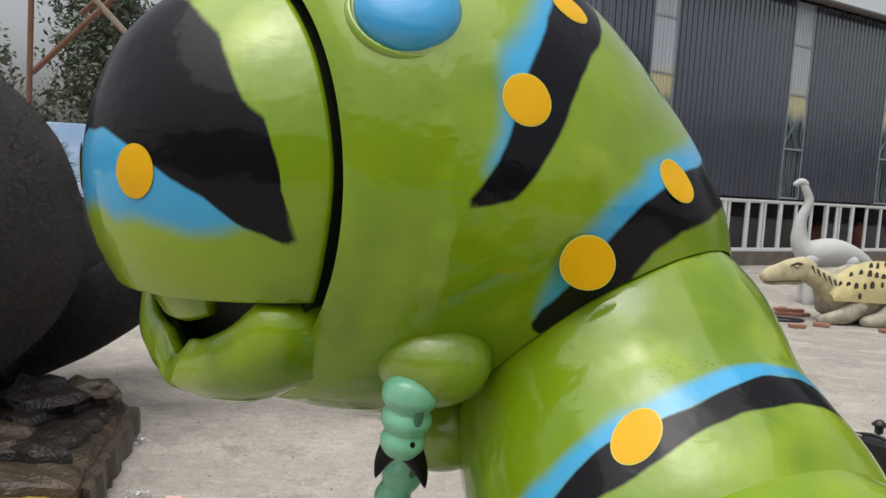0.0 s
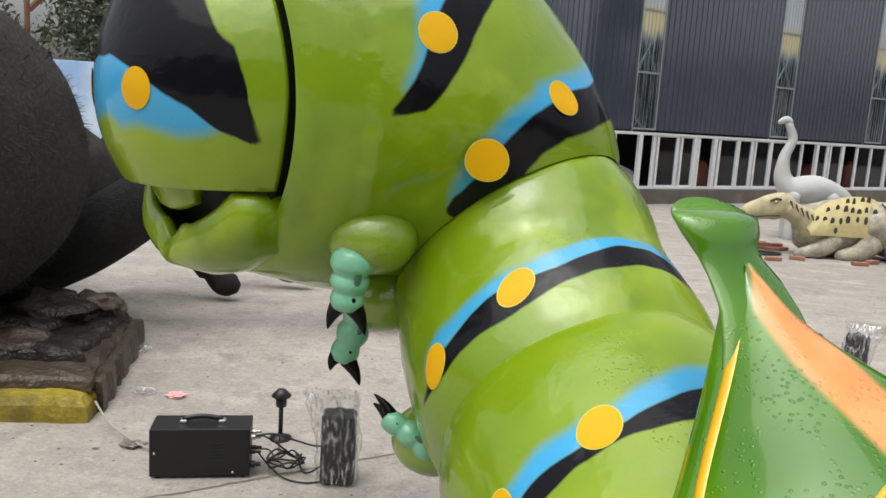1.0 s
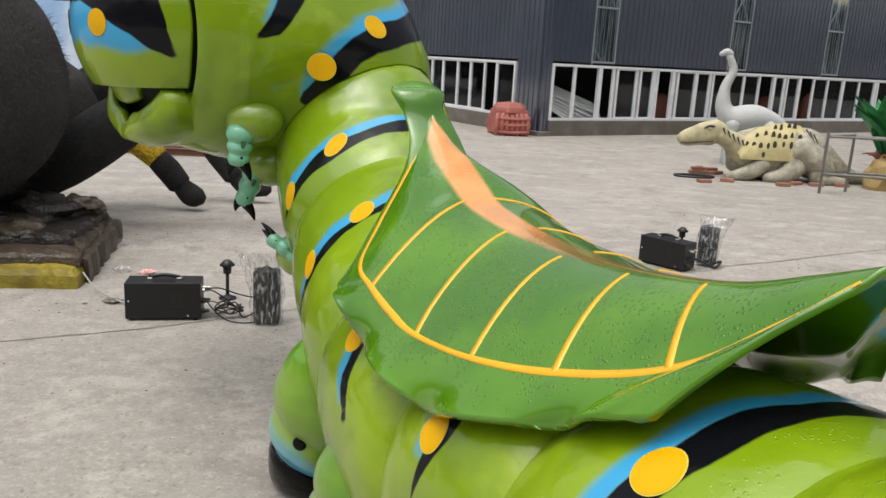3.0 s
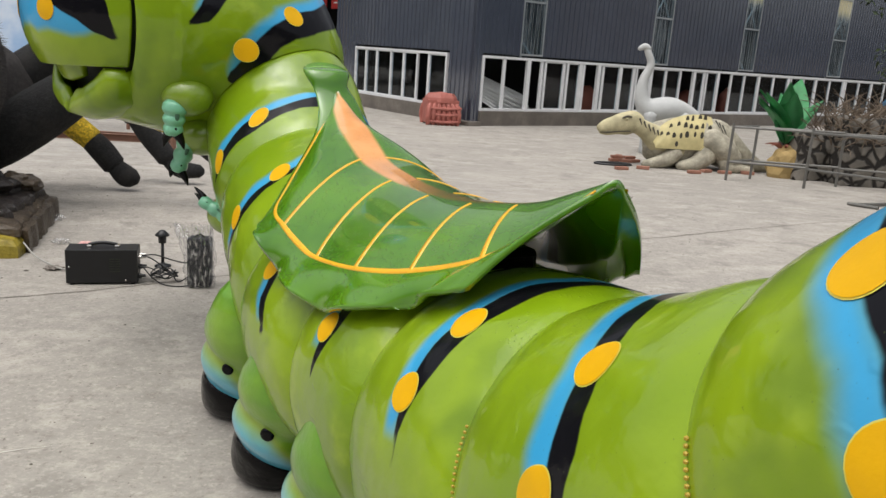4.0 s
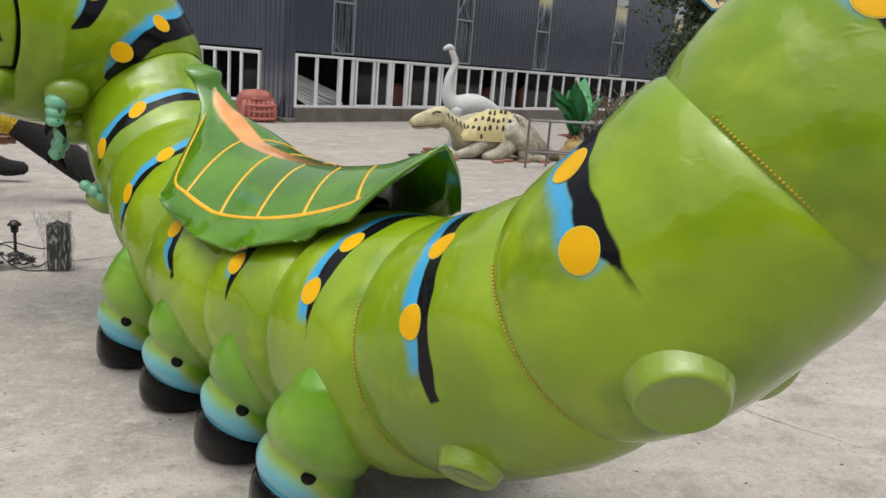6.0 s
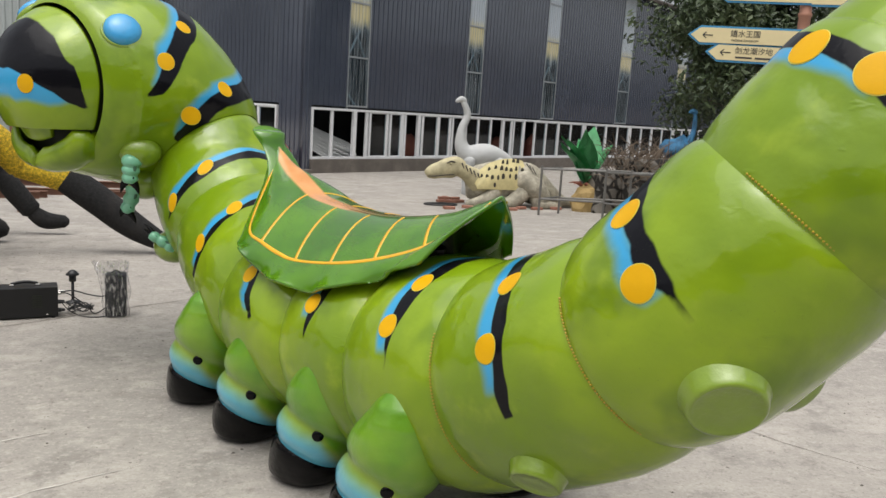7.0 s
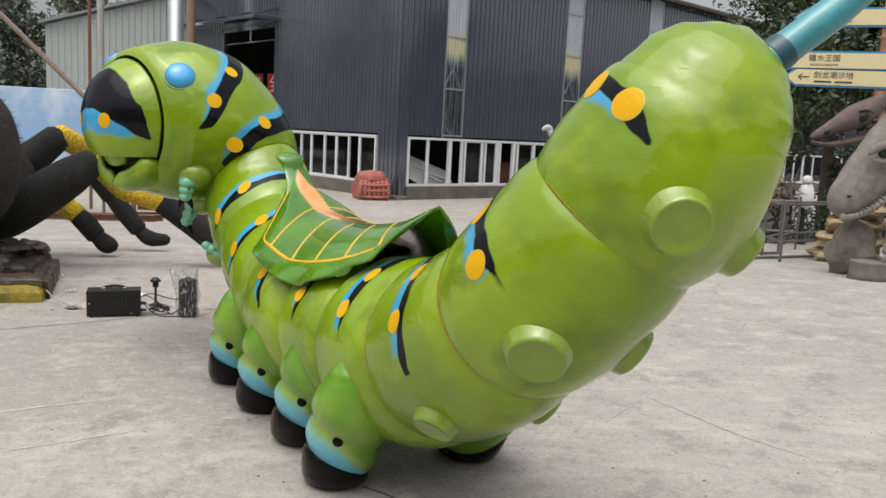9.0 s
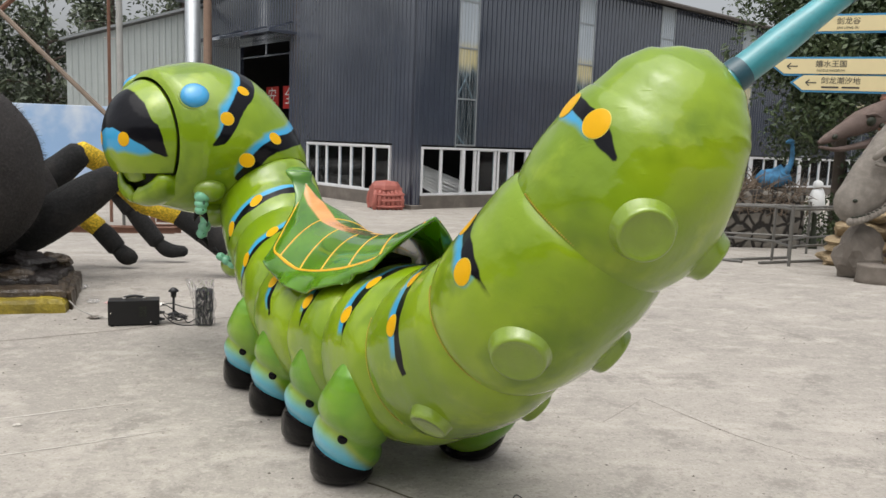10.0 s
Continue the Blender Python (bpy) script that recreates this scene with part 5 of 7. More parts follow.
def lettering(words, size, m, mat, parent, name="lettering", deep=0.002):
    """Solid letters in the built-in typeface, at the pose m: x to the right, y up, z out of the sign."""
    cu = bpy.data.curves.new(name, "FONT")
    cu.body, cu.size, cu.extrude = words, size, deep
    cu.align_x, cu.align_y = "CENTER", "CENTER"
    cu.resolution_u = 3
    tmp = bpy.data.objects.new(name, cu)
    scene.collection.objects.link(tmp)
    bpy.context.view_layer.update()
    me = bpy.data.meshes.new_from_object(tmp.evaluated_get(bpy.context.evaluated_depsgraph_get()))
    bpy.data.objects.remove(tmp)
    me.transform(m)
    me.materials.clear()
    me.materials.append(mat)
    ob = new(name, me)
    ob.parent = parent
    return ob


WHITE_INK = plain("white_ink", (0.8, 0.8, 0.78), 0.6, vary=0.1)
for y0, word in ((10.35, "\u5b89"), (8.98, "\u5168")):
    bm = bmesh.new()
    box(bm, (1.2, y0, 3.12), (1.24, y0 + 1.0, 4.0), 0.004, W)
    ban = tagged(obj("banner", bm, RED), "red safety banner hung inside the workshop door", "banner", group="red door banners")
    ban.matrix_world = Matrix.Translation(CORNER)
    face_m = W @ Matrix(((0, 0, -1, 1.195), (-1, 0, 0, y0 + 0.5), (0, 1, 0, 3.56), (0, 0, 0, 1)))
    lettering(word, 0.72, face_m, WHITE_INK, ban)

# white sheets stacked inside the first window, and dim shapes behind the others
for k in range(6):
    bm = bmesh.new()
    prof = [(i * 0.05, 0.03 if i % 3 == 1 else 0.0) for i in range(13)]
    rows = []
    for t in (0, 2.3 + 0.12 * (k % 3)):
        rows.append([bm.verts.new(Vector((t, y, z))) for y, z in prof])
    grid_faces(bm, rows, False)
    m = Matrix.Translation(CORNER) @ W @ Matrix.Translation((0.20 + 0.04 * k, 0.30 - 0.045 * k, 1.16 - 0.10 * k)) @ Euler((radians(38), radians(17 + 1.5 * k), 0)).to_matrix().to_4x4()
    bmesh.ops.solidify(bm, geom=bm.faces[:], thickness=0.012)
    bm.transform(m)
    tagged(obj("roof_sheet", bm, WHITE_SHEET), "white ribbed metal sheet leaning inside the window", "metal sheet", group="stacked white sheets")
rnd = random.Random(11)
for x, y, z, r, mat, lab in ((5.3, 0.8, 1.0, 0.42, BROWN, "red-brown moulded figure part stored indoors"), (3.9, 0.7, 0.75, 0.28, WHITE_SHEET, "white moulded figure part stored indoors"), (10.6, 0.9, 1.0, 0.55, BROWN, "red-brown moulded figure part stored indoors"), (13.0, 1.0, 1.1, 0.4, BROWN, "red-brown moulded figure part stored indoors"), (6.4, 0.7, 0.7, 0.3, WHITE_SHEET, "white moulded figure part stored indoors"), (8.4, 1.0, 0.8, 0.4, BROWN, "red-brown moulded figure part stored indoors")):
    bm = bmesh.new()
    bmesh.ops.create_icosphere(bm, subdivisions=3, radius=1)
    for v in bm.verts:
        v.co = Vector((v.co.x * r, v.co.y * r * 0.6, v.co.z * (z - 0.0) * 0.55)) * (1 + 0.25 * noise.noise(v.co * 2 + Vector((x, y, z))))
    bm.transform(Matrix.Translation(CORNER) @ W @ Matrix.Translation((x, y, z * 0.5 + 0.1)))
    tagged(obj("moulded_part", bm, mat, smooth=True), lab, "figure part", group="moulded parts indoors")

# ---- figures in the yard ----
def rough_ball(bm, centre, radii, m=None, seed=0.0, amount=0.08, freq=2.0, mat=0, sub=4):
    """An uneven rounded mass."""
    r = bmesh.ops.create_icosphere(bm, subdivisions=sub, radius=1)
    for v in r["verts"]:
        d = 1 + amount * noise.noise(v.co * freq + Vector((seed, seed * 1.7, 3)))
        v.co = Vector((v.co.x * radii[0], v.co.y * radii[1], v.co.z * radii[2])) * d
        if m:
            v.co = m @ v.co
        v.co += Vector(centre)
    for f in {f for v in r["verts"] for f in v.link_faces}:
        f.material_index = mat
    return r["verts"]


def limb(bm, pts, radii, mat=0, sides=16, fine=5, lump=0.05, seed=0):
    """A smooth limb through points, with rounded ends."""
    P = [np.array((*p, r), float) for p, r in zip(pts, radii)]
    tab = np.array(P)
    path, rad = [], []
    n = (len(tab) - 1) * fine
    for i in range(n + 1):
        q = along(tab, i / fine)
        path.append(Vector(q[:3]))
        rad.append(max(0.004, q[3]) * (1 + lump * noise.noise(Vector(q[:3]) * 4 + Vector((seed, 0, 0)))))
    before = set(bm.faces)
    a, b = path[0] - (path[1] - path[0]).normalized() * rad[0] * 0.6, path[-1] + (path[-1] - path[-2]).normalized() * rad[-1] * 0.6
    tube(bm, [a] + path + [b], [rad[0] * 0.45] + rad + [rad[-1] * 0.45], sides)
    for f in bm.faces:
        if f not in before:
            f.material_index = mat


def furry(name, colour, rough=0.9):
    m, nt, p = material(name)
    f = noise_out(nt, 34.0, 6, 0.8)
    c = mixed(nt, ramp(nt, f, 0.4, 0.75), colour, tuple(v * 3.1 for v in colour))
    c = mixed(nt, ramp(nt, noise_out(nt, 3.0, 4), 0.5, 0.8), c, mixed(nt, 0.4, c, (0.06, 0.052, 0.045)))
    link(nt, c, p.inputs["Base Color"])
    p.inputs["Roughness"].default_value = rough
    bumped(nt, p, f, 1.0, 0.03)
    return m


FUR = furry("black_fur", (0.024, 0.021, 0.020))
FUR_LEG = furry("black_leg_fur", (0.008, 0.008, 0.008))
FUR_YELLOW = furry("yellow_fur", (0.50, 0.34, 0.02))

# spider, one form
bm = bmesh.new()
rough_ball(bm, (-2.12, 3.6, 1.237), (1.0, 1.12, 1.0), None, 2.0, 0.03, 3.0, 0, 5)
rough_ball(bm, (-1.95, 4.95, 0.95), (0.55, 0.62, 0.5), None, 5.0, 0.05, 3.0, 0, 4)
limb(bm, [(-1.85, 4.5, 0.38), (-1.45, 4.55, 0.62), (-1.0, 4.65, 0.95), (-0.70, 4.75, 1.18)], [0.20, 0.235, 0.22, 0.15], 2, 18)
limb(bm, [(-0.72, 4.75, 1.20), (-0.60, 4.85, 1.10), (-0.42, 5.0, 0.86)], [0.13, 0.15, 0.14], 1)
limb(bm, [(-0.44, 5.0, 0.86), (-0.1, 5.0, 0.78), (0.0, 5.0, 0.74)], [0.13, 0.15, 0.145], 1)
limb(bm, [(0.0, 5.0, 0.74), (0.3, 5.0, 0.52), (0.62, 5.0, 0.27), (0.95, 5.0, 0.07)], [0.15, 0.155, 0.14, 0.09], 2)
limb(bm, [(-1.9, 5.0, 0.8), (-1.5, 5.2, 1.15), (-1.22, 5.3, 1.42)], [0.17, 0.19, 0.15], 2)
limb(bm, [(-1.22, 5.3, 1.44), (-1.05, 5.6, 1.28), (-1.12, 6.1, 1.1)], [0.13, 0.13, 0.11], 1)
limb(bm, [(-1.16, 6.3, 1.02), (-1.1, 6.5, 0.88), (-0.92, 6.5, 0.64)], [0.11, 0.13, 0.125], 2)
limb(bm, [(-0.90, 6.5, 0.62), (-0.75, 6.5, 0.42), (-0.58, 6.5, 0.2)], [0.105, 0.125, 0.115], 2)
limb(bm, [(-0.56, 6.5, 0.17), (-0.42, 6.5, 0.08), (-0.22, 6.5, 0.07)], [0.085, 0.10, 0.075], 2)
limb(bm, [(-2.0, 5.3, 0.8), (-1.8, 5.6, 0.95), (-1.6, 5.75, 0.84)], [0.15, 0.15, 0.12], 2)
limb(bm, [(-1.6, 5.75, 0.82), (-1.36, 5.75, 0.63), (-1.14, 5.75, 0.46)], [0.10, 0.125, 0.115], 1)
limb(bm, [(-1.14, 5.75, 0.45), (-1.04, 5.75, 0.35), (-0.93, 5.75, 0.21)], [0.11, 0.125, 0.115], 2)
limb(bm, [(-0.91, 5.75, 0.19), (-0.82, 5.75, 0.11), (-0.74, 5.75, 0.08)], [0.09, 0.11, 0.095], 2)
for k, (x, y) in enumerate(((-3.2, 4.4), (-3.4, 5.2), (-3.1, 5.9))):
    limb(bm, [(-2.3, 4.8, 0.9), (x + 0.3, y, 1.5), (x - 0.4, y + 0.2, 0.7), (x - 0.7, y + 0.3, 0.06)], [0.17, 0.17, 0.13, 0.08], 2)
# fangs and the ragged underside
for x, y in ((-1.62, 3.55), (-1.70, 3.8), (-1.9, 3.2)):
    limb(bm, [(x, y, 0.42), (x + 0.05, y - 0.03, 0.26), (x + 0.03, y - 0.02, 0.15)], [0.09, 0.05, 0.012], 0, 10)
rnd = random.Random(5)
for k in range(5200):
    d = Vector((rnd.gauss(0, 1), rnd.gauss(0, 1), rnd.gauss(0, 1))).normalized()
    p = Vector((-2.12 + d.x * 1.0, 3.6 + d.y * 1.12, 1.237 + d.z * 1.0))
    t = (d + Vector((rnd.gauss(0, 0.5), rnd.gauss(0, 0.5), rnd.gauss(0, 0.5) - 0.4))).normalized()
    o = t.orthogonal().normalized() * 0.004
    bm.faces.new([bm.verts.new(p - o - d * 0.02), bm.verts.new(p + o - d * 0.02), bm.verts.new(p + t * rnd.uniform(0.03, 0.085))])
spider = tagged(obj("spider_figure", bm, [FUR, FUR_YELLOW, FUR_LEG], smooth=True), "giant black furry spider figure with yellow leg joints", "animal figure")

# the spider's rock base
ROCK_DARK = plain("dark_painted_rock", (0.026, 0.020, 0.017), 0.33, vary=0.8, scale=5, bump=0.8, depth=0.02, dark=0.35)
ROCK_BROWN = plain("brown_painted_rock", (0.085, 0.062, 0.04), 0.38, vary=0.9, scale=4, bump=0.8, depth=0.02, dark=0.35)
ROCK_YELLOW = plain("yellow_painted_edge", (0.40, 0.31, 0.03), 0.45, vary=0.95, scale=4, bump=0.7, depth=0.014, dark=0.3)
base = tagged(empty("artificial_rock_slab", (-2.2, 3.6, 0)), "dark brown layered artificial rock slab with a yellow lower edge", "display base")


def slab(corners, z0, z1, rag, seed):
    """A ragged layer between two heights."""
    rnd = random.Random(seed)
    bm = bmesh.new()
    pts = []
    for (x0, y0), (x1, y1) in zip(corners, corners[1:] + corners[:1]):
        n = max(3, int(math.hypot(x1 - x0, y1 - y0) / 0.07))
        for i in range(n):
            f = i / n
            pts.append((x0 + (x1 - x0) * f + rnd.gauss(0, rag), y0 + (y1 - y0) * f + rnd.gauss(0, rag)))
    rows = []
    cx, cy = sum(p[0] for p in pts) / len(pts), sum(p[1] for p in pts) / len(pts)
    for f, z in ((1.0, z0), (1.0, z0 + (z1 - z0) * 0.3), (0.995, z0 + (z1 - z0) * 0.7), (0.975, z1), (0.9, z1 + 0.012), (0.6, z1 + 0.02), (0.2, z1 + 0.02)):
        rows.append([bm.verts.new((cx + (x - cx) * f, cy + (y - cy) * f, z + rnd.gauss(0, rag * 0.35) * (1 if z > z0 else 0))) for x, y in pts])
    grid_faces(bm, rows)
    bm.faces.new(rows[-1])
    bm.faces.new(rows[0][::-1])
    bm.transform(base.matrix_world.inverted())
    bmesh.ops.recalc_face_normals(bm, faces=bm.faces)
    return bm


part("lower_edge", slab([(-3.6, 2.45), (-0.65, 2.84), (-0.98, 4.25), (-3.8, 4.6)], 0.0, 0.125, 0.008, 1), ROCK_YELLOW, base, "yellow painted lower edge")
part("layer", slab([(-3.6, 2.55), (-0.70, 2.95), (-0.99, 4.2), (-3.8, 4.55)], 0.125, 0.20, 0.012, 2), ROCK_BROWN, base)
part("side_layer", slab([(-1.6, 3.02), (-0.655, 2.99), (-0.93, 4.27), (-1.7, 4.35)], 0.0, 0.155, 0.012, 6), ROCK_BROWN, base)
part("layer", slab([(-3.6, 2.75), (-0.86, 3.15), (-0.98, 4.15), (-3.7, 4.5)], 0.20, 0.27, 0.014, 3), ROCK_DARK, base)
part("layer", slab([(-3.5, 3.05), (-1.15, 3.4), (-1.02, 4.1), (-3.6, 4.4)], 0.27, 0.33, 0.016, 4), ROCK_DARK, base)
for x, y, z, r, h, mat in ((-1.35, 3.75, 0.30, 0.30, 0.16, ROCK_DARK), (-1.12, 3.95, 0.32, 0.16, 0.08, ROCK_BROWN), (-1.28, 3.28, 0.24, 0.20, 0.09, ROCK_BROWN), (-1.75, 3.3, 0.3, 0.3, 0.14, ROCK_DARK), (-1.85, 2.95, 0.22, 0.22, 0.1, ROCK_DARK), (-2.4, 3.2, 0.3, 0.3, 0.13, ROCK_DARK)):
    bm = bmesh.new()
    rough_ball(bm, (x + 2.2, y - 3.6, z), (r, r * 0.8, h), None, x * 7, 0.5, 1.6, 0, 3)
    part("boulder", bm, mat, base)

# ---- sound boxes ----
BLACK_METAL = plain("black_powder_coat", (0.012, 0.012, 0.013), 0.45, 0.2, vary=0.3, scale=30, bump=0.1, depth=0.001)
BLACK_PLASTIC = plain("black_plastic", (0.011, 0.011, 0.012), 0.4, vary=0.3, scale=20)
CHROME = plain("worn_chrome", (0.6, 0.58, 0.55), 0.25, 0.9, vary=0.3)
SPEAKER_CLOTH = plain("speaker_cloth", (0.014, 0.0145, 0.017), 0.75, vary=0.4, scale=40, bump=0.5, depth=0.002)


def clear_film(name):
    m, nt, p = material(name)
    out = nt.nodes["Material Output"]
    tr = node(nt, "ShaderNodeBsdfTransparent", Color=(0.93, 0.93, 0.93, 1))
    gl = node(nt, "ShaderNodeBsdfGlossy", Color=(0.9, 0.9, 0.9, 1), Roughness=0.18)
    df = node(nt, "ShaderNodeBsdfDiffuse", Color=(0.75, 0.75, 0.75, 1))
    a, b = nt.nodes.new("ShaderNodeMixShader"), nt.nodes.new("ShaderNodeMixShader")
    a.inputs[0].default_value = 0.45
    tc, mp = nt.nodes.new("ShaderNodeTexCoord"), nt.nodes.new("ShaderNodeMapping")
    mp.inputs["Rotation"].default_value = (0.3, 0.6, 0.4)
    mp.inputs["Scale"].default_value = (2.6, 1.4, 0.6)
    link(nt, tc.outputs["Object"], mp.inputs["Vector"])
    link(nt, gl.outputs[0], a.inputs[1]), link(nt, df.outputs[0], a.inputs[2])
    # whitish streaks by noise: the film's highlights are painted in
    f = node(nt, "ShaderNodeMapRange", From_Min=0.50, From_Max=0.66, To_Min=0.06, To_Max=0.62)
    link(nt, noise_out(nt, 30.0, 3, 0.6, vector=mp.outputs[0]), f.inputs["Value"])
    link(nt, f.outputs[0], b.inputs[0]), link(nt, tr.outputs[0], b.inputs[1]), link(nt, a.outputs[0], b.inputs[2])
    link(nt, b.outputs[0], out.inputs["Surface"])
    return m


FILM = clear_film("clear_plastic_film")


def control_box(at, rz):
    ob = tagged(empty("control_box", at, rz), "black metal control box with a carrying handle, on the concrete", "control box", group="control boxes")
    bm = bmesh.new()
    box(bm, (-0.212, -0.085, 0.012), (0.212, 0.085, 0.228), 0.004)
    body = part("case", bm, BLACK_METAL, ob)
    bm = bmesh.new()
    for k in range(6):
        for j in (0, 1):
            box(bm, (0.045 + j * 0.034, -0.0875, 0.085 + k * 0.016), (0.073 + j * 0.034, -0.0845, 0.091 + k * 0.016))
    part("vent_slots", bm, SEAM_DARK, body)
    for x in (-0.08, 0.085):
        bm = bmesh.new()
        box(bm, (x - 0.017, -0.02, 0.226), (x + 0.017, 0.02, 0.244), 0.006)
        part("handle_mount", bm, CHROME, ob)
    bm = bmesh.new()
    tube(bm, [(-0.085 + 0.17 * i / 10, 0, 0.243 + 0.014 * math.sin(math.pi * i / 10)) for i in range(11)], 0.011, 10)
    part("handle", bm, BLACK_PLASTIC, ob, "", True)
    for x, z in ((-0.19, 0.12), (0.14, 0.03)):
        bm = bmesh.new()
        lathe(bm, [(0.006, -0.002), (0.006, 0.003), (0.003, 0.005)], 10, Matrix.Translation((x, -0.085, z)) @ Euler((radians(90), 0, 0)).to_matrix().to_4x4())
        part("screw", bm, CHROME, ob)
    for y, z, r in ((-0.03, 0.17, 0.012), (0.03, 0.17, 0.012), (-0.03, 0.10, 0.010), (0.02, 0.10, 0.010), (-0.05, 0.05, 0.016)):
        bm = bmesh.new()
        lathe(bm, [(r, 0), (r, 0.02), (r * 0.7, 0.022), (r * 0.6, 0.045), (0.003, 0.046)], 12, Matrix.Translation((0.212, y, z)) @ Euler((0, radians(90), 0)).to_matrix().to_4x4())
        part("socket", bm, CHROME if r > 0.011 and z > 0.1 else BLACK_PLASTIC, ob)
    for x in (-0.18, 0.18):
        for y in (-0.06, 0.06):
            bm = bmesh.new()
            lathe(bm, [(0.014, 0), (0.016, 0.013)], 12, Matrix.Translation((x, y, 0)))
            part("rubber_foot", bm, BLACK_PLASTIC, ob)
    return ob


def bollard_sensor(at):
    ob = tagged(empty("sensor_post", at), "small black mushroom-topped sensor post standing on the concrete", "sensor post", group="sensor posts")
    for name, prof in (("foot", [(0.055, 0), (0.055, 0.008), (0.02, 0.02), (0.012, 0.03)]), ("stem", [(0.011, 0.02), (0.011, 0.17)]), ("head", [(0.012, 0.165), (0.026, 0.17), (0.028, 0.222), (0.024, 0.225)]), ("cap", [(0.047, 0.22), (0.049, 0.226), (0.02, 0.256), (0.003, 0.262)])):
        bm = bmesh.new()
        lathe(bm, prof, 24)
        part(name, bm, BLACK_PLASTIC, ob, "", True)
    return ob


def column_speaker(at, rz, bag, seed):
    ob = tagged(empty("loudspeaker", at, rz), "black column loudspeaker wrapped in clear plastic film", "loudspeaker", group="loudspeakers")
    bm = bmesh.new()
    box(bm, (-0.074, -0.055, 0.004), (0.074, 0.055, 0.33), 0.018)
    body = part("cabinet", bm, SPEAKER_CLOTH, ob, "", True)
    bm = bmesh.new()
    tube(bm, [(-0.03 + 0.06 * i / 8, 0, 0.328 + 0.018 * math.sin(math.pi * i / 8)) for i in range(9)], 0.006, 8)
    part("loop", bm, BLACK_PLASTIC, body)
    rnd = random.Random(seed)
    bm = bmesh.new()
    rows = []
    for i in range(26):
        f = i / 25
        z = 0.006 + f * 0.41
        g = 1.0 + 0.15 * f + (0.4 * step(0.75, 1.0, f) * abs(bag))
        sx, sy = bag * 0.10 * step(0.4, 1.0, f), 0.0
        row = []
        for k in range(40):
            a = 2 * math.pi * k / 40
            cs, sn = math.cos(a), math.sin(a)
            q = (abs(cs) ** 4 + abs(sn) ** 4) ** -0.25
            n = noise.noise(Vector((cs * 2.2, sn * 2.2, z * 16 + seed)))
            r = (0.090 + 0.016 * n + 0.018 * step(0.7, 1, f) * n) * g
            row.append(bm.verts.new((cs * q * r + sx, sn * q * r * (0.85 if f < 0.8 else 0.85 - 2.6 * (f - 0.8)) + sy, z + 0.014 * noise.noise(Vector((cs * 3, sn * 3, seed))) * f)))
        rows.append(row)
    grid_faces(bm, rows)
    film = part("plastic_film", bm, FILM, ob, "crumpled clear plastic film", True)
    film.visible_shadow = False
    return ob


control_box((0.045, 2.40, 0), 9.8)
bollard_sensor((0.31, 2.80, 0))
column_speaker((0.655, 2.37, 0), 2, -0.35, 3.0)
control_box((3.56, 4.27, 0), -48)
bollard_sensor((3.78, 4.62, 0))
column_speaker((3.92, 4.35, 0), -30, 0.5, 8.0)


def cable(points, r=0.004, mat=None, label="thin black cable lying on the concrete", fine=6):
    bm = bmesh.new()
    tab = np.array(points, float)
    tube(bm, [Vector(along(tab, i / fine)) for i in range((len(tab) - 1) * fine + 1)], r, 6)
    return tagged(obj("cable", bm, mat or BLACK_PLASTIC, smooth=True), label, "cable", group="cables")


rnd = random.Random(21)
coil = [(0.27, 2.42, 0.17), (0.33, 2.45, 0.15)]
for k in range(26):
    a = k * 1.05
    coil.append((0.40 + 0.075 * math.cos(a) + rnd.gauss(0, 0.012), 2.46 + 0.06 * math.sin(a) + rnd.gauss(0, 0.012), 0.008 + 0.055 * abs(math.sin(k * 1.7)) * rnd.random() + 0.02))
coil += [(0.5, 2.42, 0.01), (0.58, 2.40, 0.06), (0.63, 2.40, 0.12)]
cable(coil, 0.0045)
cable([(0.28, 2.40, 0.18), (0.36, 2.42, 0.185), (0.46, 2.44, 0.15), (0.55, 2.42, 0.14), (0.6, 2.40, 0.16)], 0.005)
cable([(0.28, 2.44, 0.09), (0.33, 2.44, 0.03), (0.42, 2.36, 0.008), (0.52, 2.33, 0.006), (0.6, 2.36, 0.006)], 0.004)
cable([(0.27, 2.44, 0.10), (0.31, 2.55, 0.05), (0.36, 2.5, 0.03), (0.31, 2.78, 0.02)], 0.004)
cable([(-0.16, 2.5, 0.03), (-0.3, 2.58, 0.02), (-0.5, 2.72, 0.05), (-0.64, 2.86, 0.11)], 0.006, plain("grey_cable", (0.35, 0.34, 0.31), 0.6, vary=0.2), "grey cable running from the box to the rock base")
cable([(3.66, 4.16, 0.12), (3.82, 4.16, 0.07), (3.95, 4.22, 0.01), (4.02, 4.28, 0.05), (3.97, 4.32, 0.02), (3.9, 4.26, 0.06)], 0.011)
cable([(1.95, -1.06, 0.004), (2.02, -1.12, 0.006), (2.12, -1.22, 0.005), (2.2, -1.29, 0.005), (2.45, -1.5, 0.005), (2.8, -1.62, 0.005)], 0.004, plain("dusty_cable", (0.10, 0.09, 0.06), 0.7, vary=0.3), "thin dusty cable lying by the rear foot")
cable([(2.62, -1.34, 0.005), (2.66, -1.28, 0.02), (2.70, -1.33, 0.006)], 0.003)

